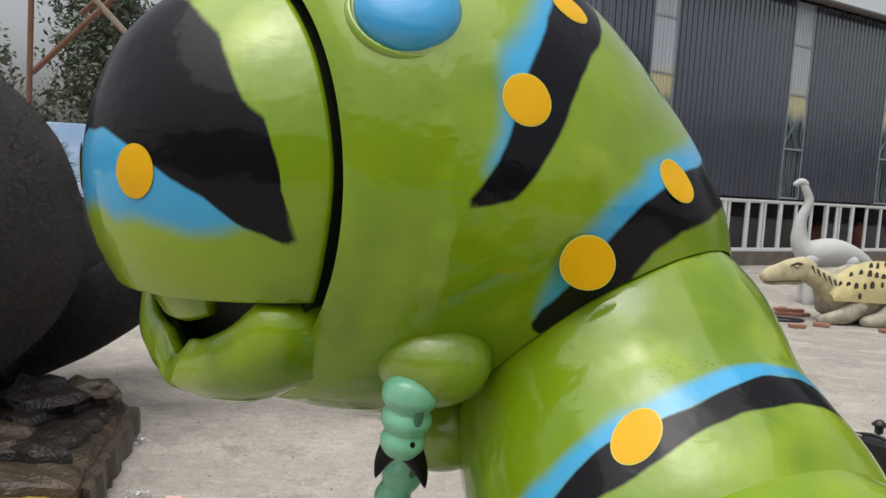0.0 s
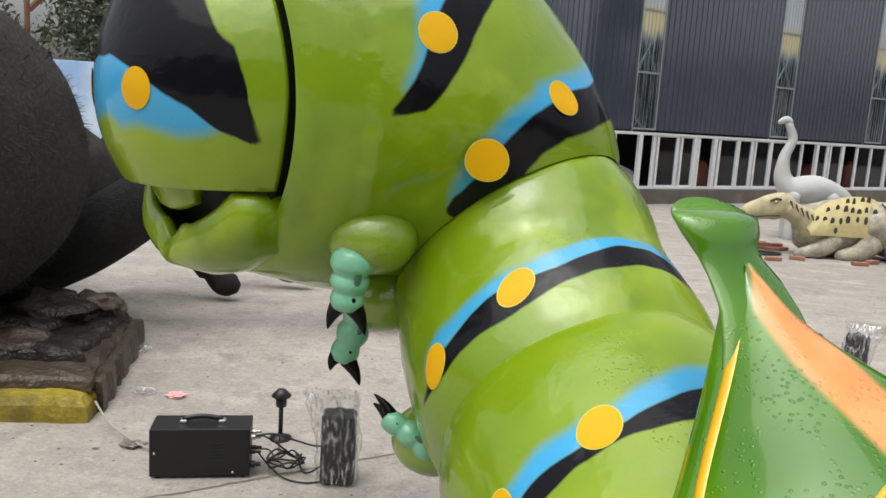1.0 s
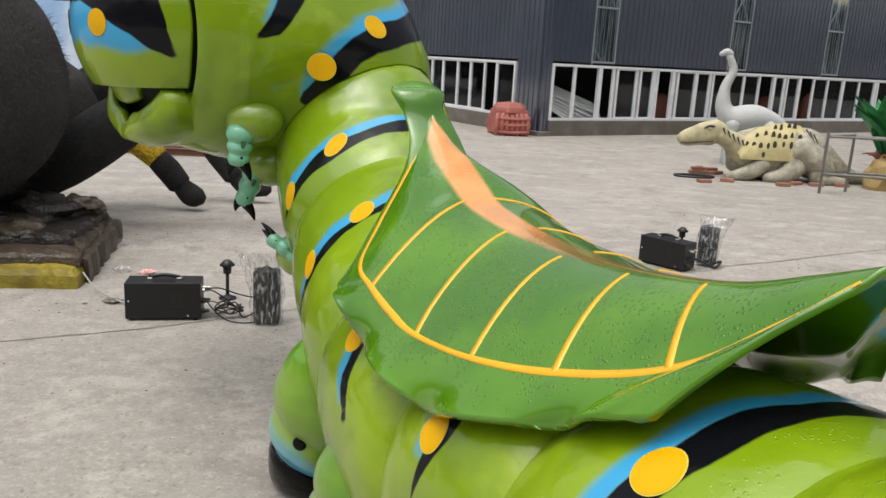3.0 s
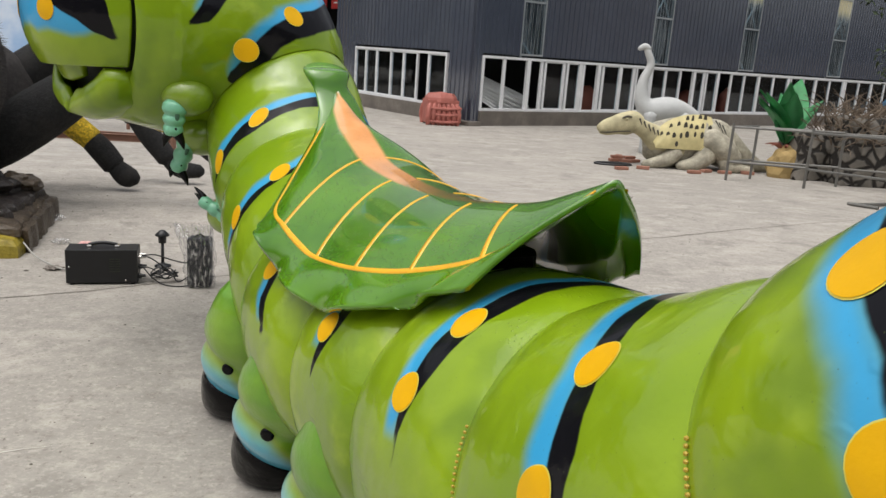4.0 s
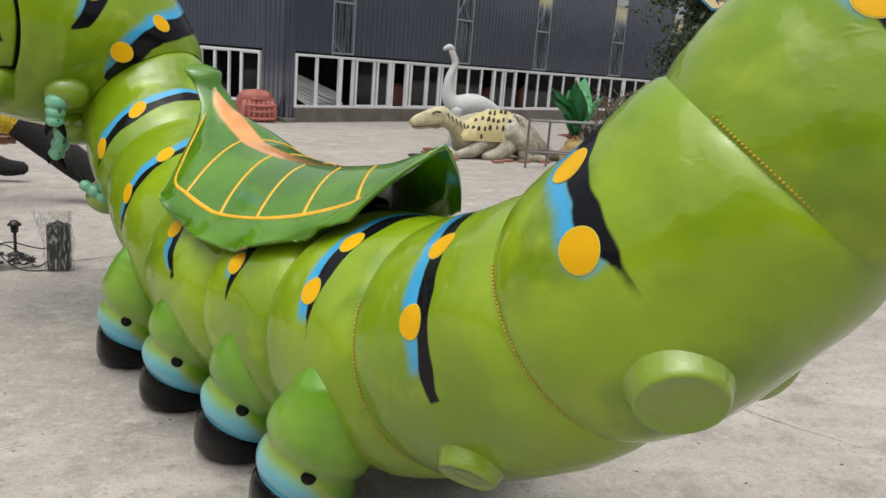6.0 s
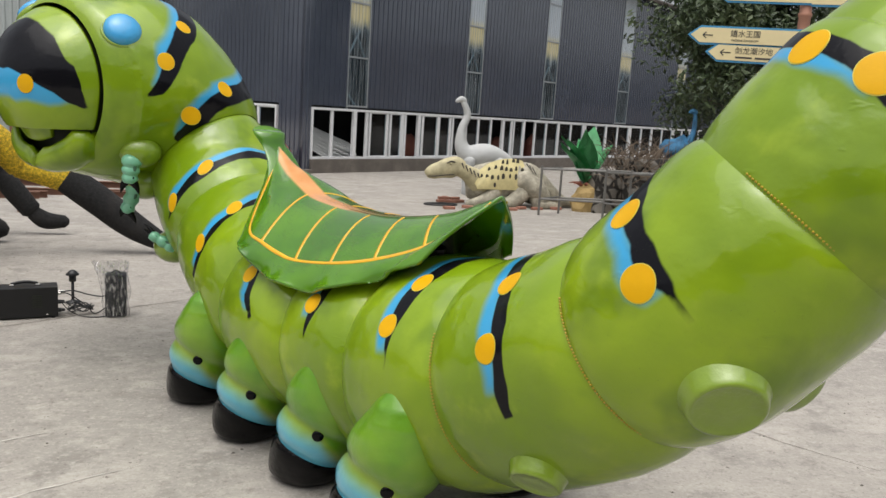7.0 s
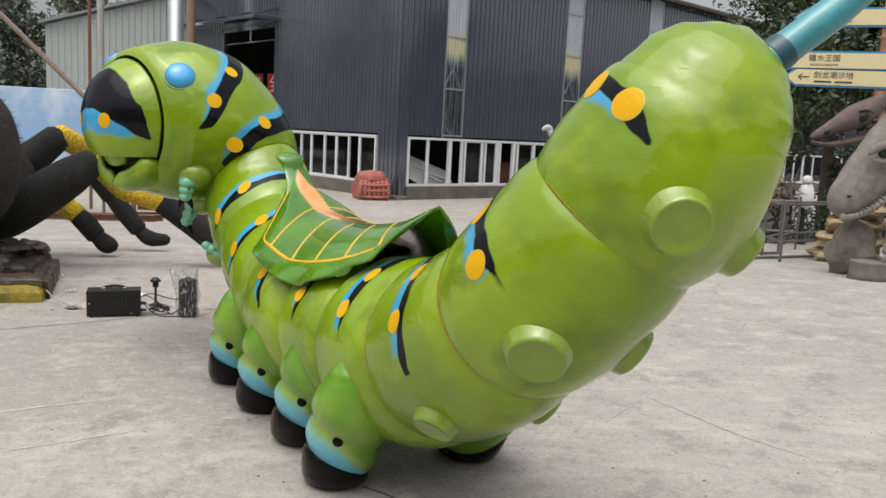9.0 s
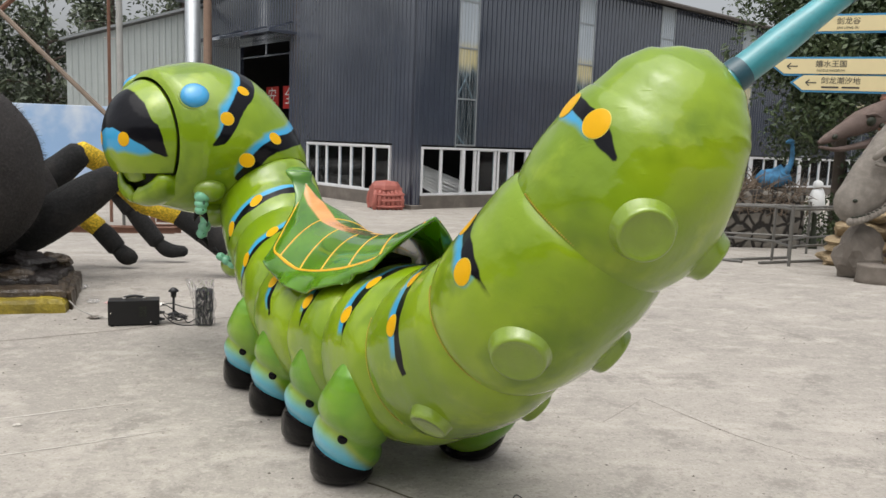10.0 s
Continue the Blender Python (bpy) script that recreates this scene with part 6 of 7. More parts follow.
# litter
for x, y, r, mat, lab in ((-0.37, 3.27, 0.05, plain("pink_paper", (0.72, 0.42, 0.40), 0.8, vary=0.2), "crumpled pink paper scrap on the concrete"), (-0.56, 3.30, 0.06, FILM, "crumpled clear plastic scrap on the concrete"), (-0.90, 4.05, 0.08, FILM, "crumpled clear plastic scrap by the rock base"), (-0.02, -0.16, 0.02, PALE, "small white scrap on the concrete"), (-0.5, 2.55, 0.014, CRACK, "tiny dark scrap on the concrete"), (-0.35, 2.6, 0.05, CRACK, "dry grass tuft on the concrete")):
    bm = bmesh.new()
    rough_ball(bm, (x, y, r * 0.28), (r, r * 0.7, r * 0.3), None, x * 9, 0.9, 2.5, 0, 3)
    tagged(obj("scrap", bm, mat), lab, "litter", group="litter")
bm = bmesh.new()
rnd = random.Random(33)
for k in range(900):
    x, y = rnd.uniform(-4, 7), rnd.uniform(-4.5, 9)
    r = rnd.uniform(0.003, 0.011)
    z = ground_z(x, y)
    a = [bm.verts.new((x + r * math.cos(t + k), y + r * 0.7 * math.sin(t + k), z + 0.001)) for t in (0, 1.9, 3.6, 5.0)]
    top = bm.verts.new((x, y, z + r * 0.7))
    for i in range(4):
        bm.faces.new((a[i], a[(i + 1) % 4], top))
tagged(obj("grit", bm, plain("grit", (0.16, 0.14, 0.12), 0.9, vary=0.6)), "scattered grit and crumbs on the concrete", "grit", kind="stuff")

# ---- far figures ----
def muzzle(bm, rows, mat=0, sides=28, wrinkle=0.03):
    """A form through rows of (x, y, z, half height, half width), taller than wide, with wrinkles across."""
    tab = np.array(rows, float)
    rings = []
    n = (len(tab) - 1) * 6
    for i in range(n + 1):
        q = along(tab, i / 6)
        d = along(tab, i / 6 + 0.05)[:3] - along(tab, i / 6 - 0.05)[:3]
        d = Vector(d).normalized()
        side = d.cross(Vector((0, 0, 1))).normalized()
        up = side.cross(d).normalized()
        row = []
        for k in range(sides):
            a = 2 * math.pi * k / sides
            p = Vector(q[:3]) + up * math.cos(a) * q[3] + side * math.sin(a) * q[4]
            w = 1 + wrinkle * noise.noise(p * 4.0) + 0.5 * wrinkle * math.sin(p.z * 38 + 6 * noise.noise(p * 3))
            row.append(bm.verts.new(Vector(q[:3]) + (p - Vector(q[:3])) * w))
        rings.append(row)
    before = set(bm.faces)
    grid_faces(bm, rings)
    bm.faces.new(rings[0][::-1]), bm.faces.new(rings[-1])
    for f in bm.faces:
        if f not in before:
            f.material_index = mat


DINO = plain("pale_yellow_hide", (0.56, 0.50, 0.30), 0.7, vary=0.7, scale=5, bump=0.6, depth=0.02, dark=0.45)
DINO_PALE = plain("pale_grey_hide", (0.52, 0.48, 0.37), 0.75, vary=0.95, scale=7, bump=0.7, depth=0.02, dark=0.45)
SPOT_DARK = plain("dark_hide_spot", (0.05, 0.045, 0.035), 0.7, vary=0.3)
PANEL_YELLOW = plain("plain_yellow_panel", (0.58, 0.50, 0.24), 0.65, vary=0.7, scale=5, bump=0.4, dark=0.6)
bm = bmesh.new()
G = -0.33
rough_ball(bm, (7.75, 12.66, 0.12), (0.78, 0.42, 0.52), None, 1, 0.12, 2.5, 1, 4)
limb(bm, [(8.05, 12.6, 0.28), (8.35, 12.56, 0.20), (8.65, 12.53, 0.06), (8.98, 12.5, -0.08), (9.25, 12.48, -0.18), (9.55, 12.45, -0.26)], [0.42, 0.42, 0.36, 0.23, 0.14, 0.06], 1, 20, 6, 0.12)
limb(bm, [(8.15, 12.3, 0.30), (8.45, 12.22, 0.10), (8.70, 12.2, -0.12)], [0.22, 0.24, 0.16], 1, 16, 5, 0.15)
limb(bm, [(7.6, 12.6, 0.05), (7.28, 12.55, 0.17), (7.0, 12.52, 0.34), (6.75, 12.5, 0.46)], [0.40, 0.28, 0.19, 0.17], 0, 18, 6, 0.1)
muzzle(bm, [(6.85, 12.5, 0.45, 0.17, 0.14), (6.68, 12.5, 0.49, 0.225, 0.15), (6.5, 12.5, 0.46, 0.215, 0.14), (6.3, 12.5, 0.40, 0.175, 0.12), (6.14, 12.5, 0.355, 0.14, 0.10), (6.04, 12.5, 0.33, 0.09, 0.07), (6.01, 12.5, 0.315, 0.01, 0.01)], 0, 18, 0.05)
limb(bm, [(6.62, 12.36, 0.33), (6.4, 12.38, 0.31), (6.2, 12.40, 0.28), (6.06, 12.43, 0.275)], [0.010, 0.012, 0.012, 0.008], 3, 6, 3)
limb(bm, [(6.62, 12.365, 0.60), (6.53, 12.36, 0.61), (6.44, 12.37, 0.57)], [0.014, 0.02, 0.012], 3, 6, 3)
limb(bm, [(6.14, 12.42, 0.40), (6.10, 12.43, 0.40)], [0.014, 0.012], 3, 6, 2)
for k in range(6):
    x = 6.78 + 0.09 * k
    limb(bm, [(x, 12.36 - 0.01 * k, 0.58 - 0.05 * k), (x + 0.04, 12.33 - 0.015 * k, 0.47 - 0.055 * k)], [0.018, 0.007], 3, 6, 2)
limb(bm, [(7.55, 12.35, -0.02), (7.3, 12.25, -0.18), (6.92, 12.22, -0.27)], [0.2, 0.14, 0.07], 1)
limb(bm, [(8.15, 12.3, -0.02), (7.95, 12.2, -0.19), (7.6, 12.2, -0.26)], [0.22, 0.16, 0.08], 1)
limb(bm, [(8.7, 12.25, -0.05), (8.5, 12.15, -0.21), (9.05, 12.15, -0.27)], [0.2, 0.14, 0.07], 1)
# the smooth back panel with its spots


def panel_top(x):
    return 0.08 + 0.64 * math.sqrt(max(0.0, 1 - ((7.93 - x) / 0.86) ** 2))


rows = []
for i in range(25):
    x = 7.08 + 1.14 * i / 24
    rows.append([bm.verts.new((x, 12.17 + 0.28 * (k / 8) ** 3, 0.06 + (panel_top(x) - 0.06) * k / 8)) for k in range(9)])
before = set(bm.faces)
grid_faces(bm, rows, False)
for f in bm.faces:
    if f not in before:
        f.material_index = 2
rnd = random.Random(4)
for row, (z0, n) in enumerate(((0.64, 9), (0.49, 9), (0.33, 8), (0.18, 6))):
    for j in range(n):
        x, z = 7.20 + 0.125 * j + 0.06 * (row % 2) + rnd.uniform(-0.025, 0.025), z0 + rnd.uniform(-0.03, 0.03)
        if z > panel_top(x) - 0.05 or x > 8.17 or (row == 3 and rnd.random() < 0.6):
            continue
        f0 = (z - 0.06) / (panel_top(x) - 0.06)
        y = 12.163 + 0.28 * max(0.0, f0) ** 3
        rx, rz = rnd.uniform(0.026, 0.042), rnd.uniform(0.06, 0.10) * (1.0 if row < 2 else 0.75)
        c = [bm.verts.new((x + rx * math.cos(a), y - 0.004, z + rz * math.sin(a))) for a in (0, 0.8, 1.6, 2.4, 3.2, 4.0, 4.8, 5.6)]
        f = bm.faces.new(c)
        f.material_index = 3
# dark strokes over hip and tail
for k in range(15):
    x = 8.22 + 0.082 * k
    z = 0.62 - 0.80 * (k / 14) ** 1.15
    r = 0.42 * (1 - 0.8 * k / 14)
    limb(bm, [(x, 12.54 - 0.75 * r, z + 0.02), (x + 0.05, 12.52 - 1.0 * r, z - 0.10 - 0.10 * rnd.random())], [0.016, 0.006], 3, 6, 2)
bmesh.ops.create_uvsphere(bm, u_segments=10, v_segments=6, radius=0.028, matrix=Matrix.Translation((6.53, 12.355, 0.56)))
tagged(obj("dinosaur_figure", bm, [DINO, DINO_PALE, PANEL_YELLOW, SPOT_DARK], smooth=True), "unfinished pale yellow crouching dinosaur figure with dark spots", "animal figure")

bm = bmesh.new()
Y = 14.6
limb(bm, [(9.1, Y, 0.15), (8.7, Y, 0.52), (8.2, Y, 0.66), (7.75, Y, 0.64), (7.52, Y, 0.85), (7.5, Y, 1.25), (7.62, Y, 1.60), (7.50, Y, 1.90)], [0.06, 0.18, 0.27, 0.26, 0.17, 0.105, 0.085, 0.07], 0, 18)
limb(bm, [(7.53, Y, 1.91), (7.44, Y, 1.96), (7.32, Y, 1.91)], [0.07, 0.075, 0.045], 0)
for x, y in ((7.7, Y - 0.15), (7.75, Y + 0.17), (8.45, Y - 0.15), (8.5, Y + 0.17)):
    limb(bm, [(x, y, 0.55), (x, y, 0.2), (x, y, G)], [0.15, 0.11, 0.10], 0, 12)
tagged(obj("long_necked_figure", bm, plain("unpainted_figure", (0.52, 0.53, 0.52), 0.7, vary=0.35, scale=5, bump=0.4, depth=0.01), smooth=True), "unpainted pale grey long-necked dinosaur figure", "animal figure")

# carved head on the yard's far side
HIDE = plain("grey_brown_hide", (0.33, 0.295, 0.255), 0.7, vary=0.7, scale=9, bump=1.0, depth=0.03, dark=0.5)


bm = bmesh.new()
muzzle(bm, [(10.9, 5.9, 2.05, 0.75, 0.55), (10.35, 5.75, 1.98, 0.62, 0.46), (9.95, 5.65, 1.75, 0.52, 0.38), (9.62, 5.6, 1.46, 0.44, 0.31), (9.35, 5.58, 1.20, 0.36, 0.25), (9.14, 5.56, 1.00, 0.29, 0.21), (9.03, 5.55, 0.89, 0.17, 0.14), (8.99, 5.55, 0.85, 0.04, 0.04)])
# lips in rounded scales, from the snout to the corner of the mouth
for k in range(15):
    f = k / 14
    x, z = 9.02 + 0.80 * f, 0.80 + 0.08 * f + 0.42 * f * f
    rough_ball(bm, (x, 5.36 - 0.06 * f, z), (0.052, 0.045, 0.06), None, k, 0.1, 2, 0, 2)
    if k < 14:
        rough_ball(bm, (x + 0.03, 5.345 - 0.06 * f, z + 0.066), (0.034, 0.02, 0.010), Euler((0, -0.5 * f, 0)).to_matrix(), 0, 0.0, 1, 1, 2)
# brow, eye and nostril
limb(bm, [(9.22, 5.26, 1.70), (9.36, 5.20, 1.82), (9.54, 5.20, 1.84), (9.70, 5.25, 1.78)], [0.035, 0.06, 0.06, 0.04], 0)
limb(bm, [(9.27, 5.27, 1.62), (9.42, 5.22, 1.60), (9.58, 5.24, 1.66)], [0.025, 0.035, 0.025], 0)
rough_ball(bm, (9.43, 5.25, 1.71), (0.085, 0.05, 0.065), None, 1, 0.0, 1, 1, 3)
rough_ball(bm, (9.07, 5.36, 1.10), (0.035, 0.03, 0.025), None, 1, 0.0, 1, 1, 2)
limb(bm, [(9.75, 5.45, 1.05), (10.1, 5.6, 1.25), (10.6, 5.8, 1.4)], [0.12, 0.22, 0.35], 0)
muzzle(bm, [(10.3, 5.9, 1.9, 0.5, 0.45), (10.9, 6.0, 1.5, 0.75, 0.6), (11.6, 6.2, 0.9, 0.9, 0.7), (12.3, 6.4, 0.4, 0.7, 0.6)])
limb(bm, [(10.4, 5.6, 1.0), (10.0, 5.4, 0.75), (9.75, 5.25, 0.50), (9.6, 5.15, 0.36)], [0.26, 0.17, 0.11, 0.07], 0)
for k in range(3):
    limb(bm, [(9.62 + 0.05 * k, 5.12, 0.36), (9.52 + 0.06 * k, 5.08, 0.27), (9.50 + 0.06 * k, 5.07, 0.235)], [0.04, 0.028, 0.008], 0, 8, 3)
tagged(obj("big_dinosaur_figure", bm, [HIDE, SEAM_DARK], smooth=True), "large grey-brown carved dinosaur figure with a wrinkled head", "animal figure")
BARK = plain("painted_stump", (0.22, 0.19, 0.16), 0.85, vary=0.6, scale=8, bump=0.9, depth=0.02)
bm = bmesh.new()
lathe(bm, [(0.27, -0.05), (0.25, 0.05), (0.245, 0.2), (0.25, 0.22), (0.22, 0.225), (0.2, 0.22), (0.01, 0.225)], 22, Matrix.Translation((9.35, 5.15, 0)))
tagged(obj("stump", bm, BARK, smooth=True), "low round artificial tree stump", "stump")
bm = bmesh.new()
rough_ball(bm, (9.5, 5.75, 0.25), (0.35, 0.3, 0.42), None, 6, 0.35, 1.6, 0, 3)
tagged(obj("stump_block", bm, BARK), "weathered artificial log behind the stump", "log")
TAN = plain("tan_rock", (0.42, 0.32, 0.19), 0.85, vary=0.6, scale=4, bump=0.8, depth=0.03)
for k in range(4):
    bm = bmesh.new()
    rough_ball(bm, (10.72 + 0.05 * k, 7.5, -0.05 + 0.27 * k), (0.62 - 0.06 * k, 0.4, 0.18), None, k + 3, 0.4, 1.5, 0, 3)
    tagged(obj("layered_rock", bm, TAN), "tan layered artificial rock", "rock", group="layered rocks")

# skull figure on a post
BONE = plain("brown_bone", (0.165, 0.118, 0.10), 0.7, vary=0.6, scale=6, bump=0.8, depth=0.02, dark=0.5)
bm = bmesh.new()
muzzle(bm, [(10.15, 8.0, 1.93, 0.03, 0.03), (10.3, 8.0, 2.0, 0.085, 0.07), (10.55, 8.0, 2.13, 0.13, 0.10), (10.85, 8.0, 2.28, 0.20, 0.15), (11.15, 8.0, 2.42, 0.22, 0.17), (11.4, 8.0, 2.6, 0.15, 0.12), (11.75, 8.0, 2.88, 0.09, 0.08), (12.1, 8.0, 3.1, 0.05, 0.05)], 0, 20, 0.05)
muzzle(bm, [(10.18, 8.0, 1.86, 0.025, 0.04), (10.5, 8.0, 1.83, 0.04, 0.07), (10.9, 8.0, 1.90, 0.06, 0.09), (11.25, 8.0, 2.0, 0.09, 0.10), (11.5, 8.0, 2.15, 0.10, 0.10)], 0, 16, 0.05)
for x, z, r, y in ((11.0, 2.33, 0.10, 7.85), (10.4, 2.04, 0.06, 7.93), (11.22, 2.26, 0.055, 7.85), (11.12, 2.15, 0.05, 7.86), (10.72, 2.02, 0.035, 7.9)):
    rough_ball(bm, (x, y, z), (r, 0.05, r * 0.85), Euler((0, radians(-25), 0)).to_matrix(), 0, 0.05, 1, 1, 2)
limb(bm, [(10.9, 7.84, 2.43), (11.05, 7.83, 2.45), (11.2, 7.85, 2.4)], [0.02, 0.03, 0.02], 0, 8)
limb(bm, [(11.6, 8.1, 2.2), (11.7, 8.1, 1.0), (11.7, 8.1, -0.2)], [0.12, 0.1, 0.12], 0, 10)
tagged(obj("skull_figure", bm, [BONE, SEAM_DARK], smooth=True), "brown long-snouted fossil skull figure on a stand", "sculpture")

# ---- signpost ----
POST = plain("terracotta_post", (0.42, 0.20, 0.13), 0.6, vary=0.4, scale=6)
SIGN_BLUE = plain("sign_blue", (0.05, 0.26, 0.48), 0.5, vary=0.2, scale=5)
SIGN_CREAM = plain("sign_cream", (0.75, 0.64, 0.36), 0.5, vary=0.25, scale=4, dark=0.8)
INK = plain("dark_ink", (0.06, 0.055, 0.05), 0.6, vary=0.1)
sign_post = tagged(empty("signpost", (11.42, 8.05, -0.2)), "terracotta signpost with cream and blue arrow boards", "signpost")
bm = bmesh.new()
prof = [(0.11, 0)]
for k in range(10):
    z = 0.1 + k * 0.48
    prof += [(0.10, z), (0.10, z + 0.40), (0.118, z + 0.42), (0.118, z + 0.46)]
lathe(bm, prof + [(0.1, 4.95)], 18)
part("post", bm, POST, sign_post, "", True)


def arrow_board(z, length, tilt, right, words, small):
    """A pointed board with a blue rim; its words stand on the face towards the yard."""
    turn = Matrix.Translation((0, -0.12, z)) @ Euler((0, radians(tilt), radians(-33))).to_matrix().to_4x4()
    sgn = 1 if right else -1

    def plate(grow, y0, y1, mat, name):
        bm = bmesh.new()
        h, tip = 0.135 + grow, 0.17
        out = [(0.0, -h), (sgn * (length - tip), -h), (sgn * (length + grow * 1.5), 0), (sgn * (length - tip), h), (0.0, h)]
        rows = [[bm.verts.new((x, y, zz)) for x, zz in out] for y in (y0, y1)]
        grid_faces(bm, rows)
        bm.faces.new(rows[0][::-1]), bm.faces.new(rows[1])
        bmesh.ops.recalc_face_normals(bm, faces=bm.faces)
        bm.transform(turn)
        return bm

    board = part("board", plate(0.03, -0.02, 0.02, SIGN_BLUE, "board"), SIGN_BLUE, sign_post, "blue-rimmed cream arrow board")
    part("board_face", plate(-0.005, -0.03, -0.02, SIGN_CREAM, "face"), SIGN_CREAM, board)
    if words:
        to_face = turn @ Matrix.Translation((sgn * length * 0.52, -0.033, 0)) @ Matrix(((1, 0, 0, 0), (0, 0, -1, 0), (0, 1, 0, 0), (0, 0, 0, 1)))
        lettering(words, 0.128, to_face @ Matrix.Translation((0, 0.035, 0)), INK, board)
        if small:
            lettering(small, 0.052, to_face @ Matrix.Translation((0, -0.075, 0)), INK, board)
        else:
            bm = bmesh.new()
            for k in range(2):
                box(bm, (-0.3 + k * 0.33, -0.015, 0), (-0.02 + k * 0.33, 0.015, 0.003), 0, to_face @ Matrix.Translation((0, -0.075, 0)))
            part("lettering", bm, INK, board)
        bm = bmesh.new()
        am = turn @ Matrix.Translation((sgn * (length - 0.3), -0.033, 0))
        box(bm, (-0.08, -0.002, -0.009), (0.09, 0.002, 0.009), 0, am)
        for s in (1, -1):
            box(bm, (0, -0.002, -0.009), (0.08, 0.002, 0.009), 0, am @ Matrix.Translation((-0.085 * 1.0 if sgn < 0 else 0.085, 0, 0)) @ Euler((0, radians(42 * s) if sgn < 0 else radians(180 - 42 * s), 0)).to_matrix().to_4x4())
        part("arrow", bm, INK, board)
    return board


arrow_board(4.22, 1.55, 0.5, False, "\u5251\u9f99\u8c37", "JIAN LONG GU")
arrow_board(3.48, 1.95, 0.5, False, "\u5b09\u6c34\u738b\u56fd", "PADDLE KINGDOM")
arrow_board(3.18, 1.62, 1.0, False, "\u5251\u9f99\u6f6e\u6c50\u5730", "")
arrow_board(3.52, 1.4, 0, True, "", "")
arrow_board(3.20, 1.2, 0, True, "", "")
arrow_board(4.20, 1.2, 0, True, "", "")

# ---- trees ----
def leaf_mat(name, a, b):
    m, nt, p = material(name)
    geo = nt.nodes.new("ShaderNodeNewGeometry")
    c = mixed(nt, geo.outputs["Random Per Island"], a, b)
    c = mixed(nt, ramp(nt, noise_out(nt, 0.9, 3), 0.4, 0.7), c, mixed(nt, 0.35, c, (0.10, 0.13, 0.035)))
    link(nt, c, p.inputs["Base Color"])
    p.inputs["Roughness"].default_value = 0.5
    return m


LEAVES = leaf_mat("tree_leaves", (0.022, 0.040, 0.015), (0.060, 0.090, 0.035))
# far leaves: a paler, greyer copy with the distance haze in its colour
LEAVES_HAZED = leaf_mat("haze_pale_leaves", (0.060, 0.078, 0.050), (0.13, 0.155, 0.10))
TRUNK = plain("tree_bark", (0.12, 0.095, 0.075), 0.9, vary=0.6, scale=5, bump=0.9, depth=0.02)


def tree(at, height, low, radius, leaves, size, seed, mat, label, droop=0.0, squeeze=1.0):
    ob = tagged(empty("tree", at), label, "tree", group="trees")
    rnd = random.Random(seed)
    bm = bmesh.new()
    lean = Vector((rnd.uniform(-0.3, 0.3), rnd.uniform(-0.3, 0.3), 0))
    trunk = [Vector((0, 0, 0)), Vector((0, 0, low * 0.6)) + lean * 0.3, Vector((0, 0, height * 0.55)) + lean * 0.7, Vector((0, 0, height * 0.92)) + lean]
    limb(bm, trunk, [height * 0.026, height * 0.02, height * 0.012, height * 0.003], 0, 10)
    tips = []
    for k in range(26):
        f = rnd.uniform(0.0, 1.0)
        z0 = low * 0.75 + (height * 0.85 - low * 0.75) * f
        a = rnd.uniform(0, 2 * math.pi)
        reach = radius * rnd.uniform(0.45, 1.0) * (1 - 0.45 * f) * (0.75 if f < 0.1 else 1)
        p0 = lean * (z0 / height) + Vector((0, 0, z0))
        p2 = p0 + Vector((math.cos(a) * reach, math.sin(a) * reach, rnd.uniform(0.1, 0.9) * reach * 0.8 - droop * reach))
        p1 = p0.lerp(p2, 0.5) + Vector((0, 0, 0.12 * reach))
        limb(bm, [p0, p1, p2], [height * 0.009, height * 0.005, height * 0.002], 0, 6, 3)
        tips += [(p2, 1.0), (p1, 0.85), (p0.lerp(p2, 0.75) + Vector((0, 0, 0.1)), 0.9)]
    tips += [(trunk[-1], 0.9), (trunk[-2], 1.0)]
    part("trunk", bm, TRUNK, ob, "", True)
    verts, faces = [], []
    per = leaves // len(tips)
    for c, g in tips:
        cr = radius * 0.30 * g * rnd.uniform(0.7, 1.25)
        for k in range(per):
            d = Vector((rnd.gauss(0, 1), rnd.gauss(0, 1), rnd.gauss(0, 0.75))).normalized() * cr * rnd.random() ** 0.4
            p = c + Vector((d.x, d.y, d.z * squeeze - droop * 0.5 * cr * rnd.random()))
            s = size * rnd.uniform(0.6, 1.3)
            n = Vector((rnd.gauss(0, 1), rnd.gauss(0, 1), rnd.gauss(0.7, 0.8))).normalized()
            u = n.orthogonal().normalized()
            u = (Matrix.Rotation(rnd.uniform(0, 6.28), 3, n) @ u)
            w = n.cross(u)
            i = len(verts)
            verts += [p - u * s, p + w * s * 0.42 + n * s * 0.12, p + u * s, p - w * s * 0.42 + n * s * 0.12]
            faces.append((i, i + 1, i + 2, i + 3))
    me = bpy.data.meshes.new("crown")
    me.from_pydata(verts, [], faces)
    me.materials.append(mat)
    crown = new("crown", me)
    crown.parent = ob
    return ob


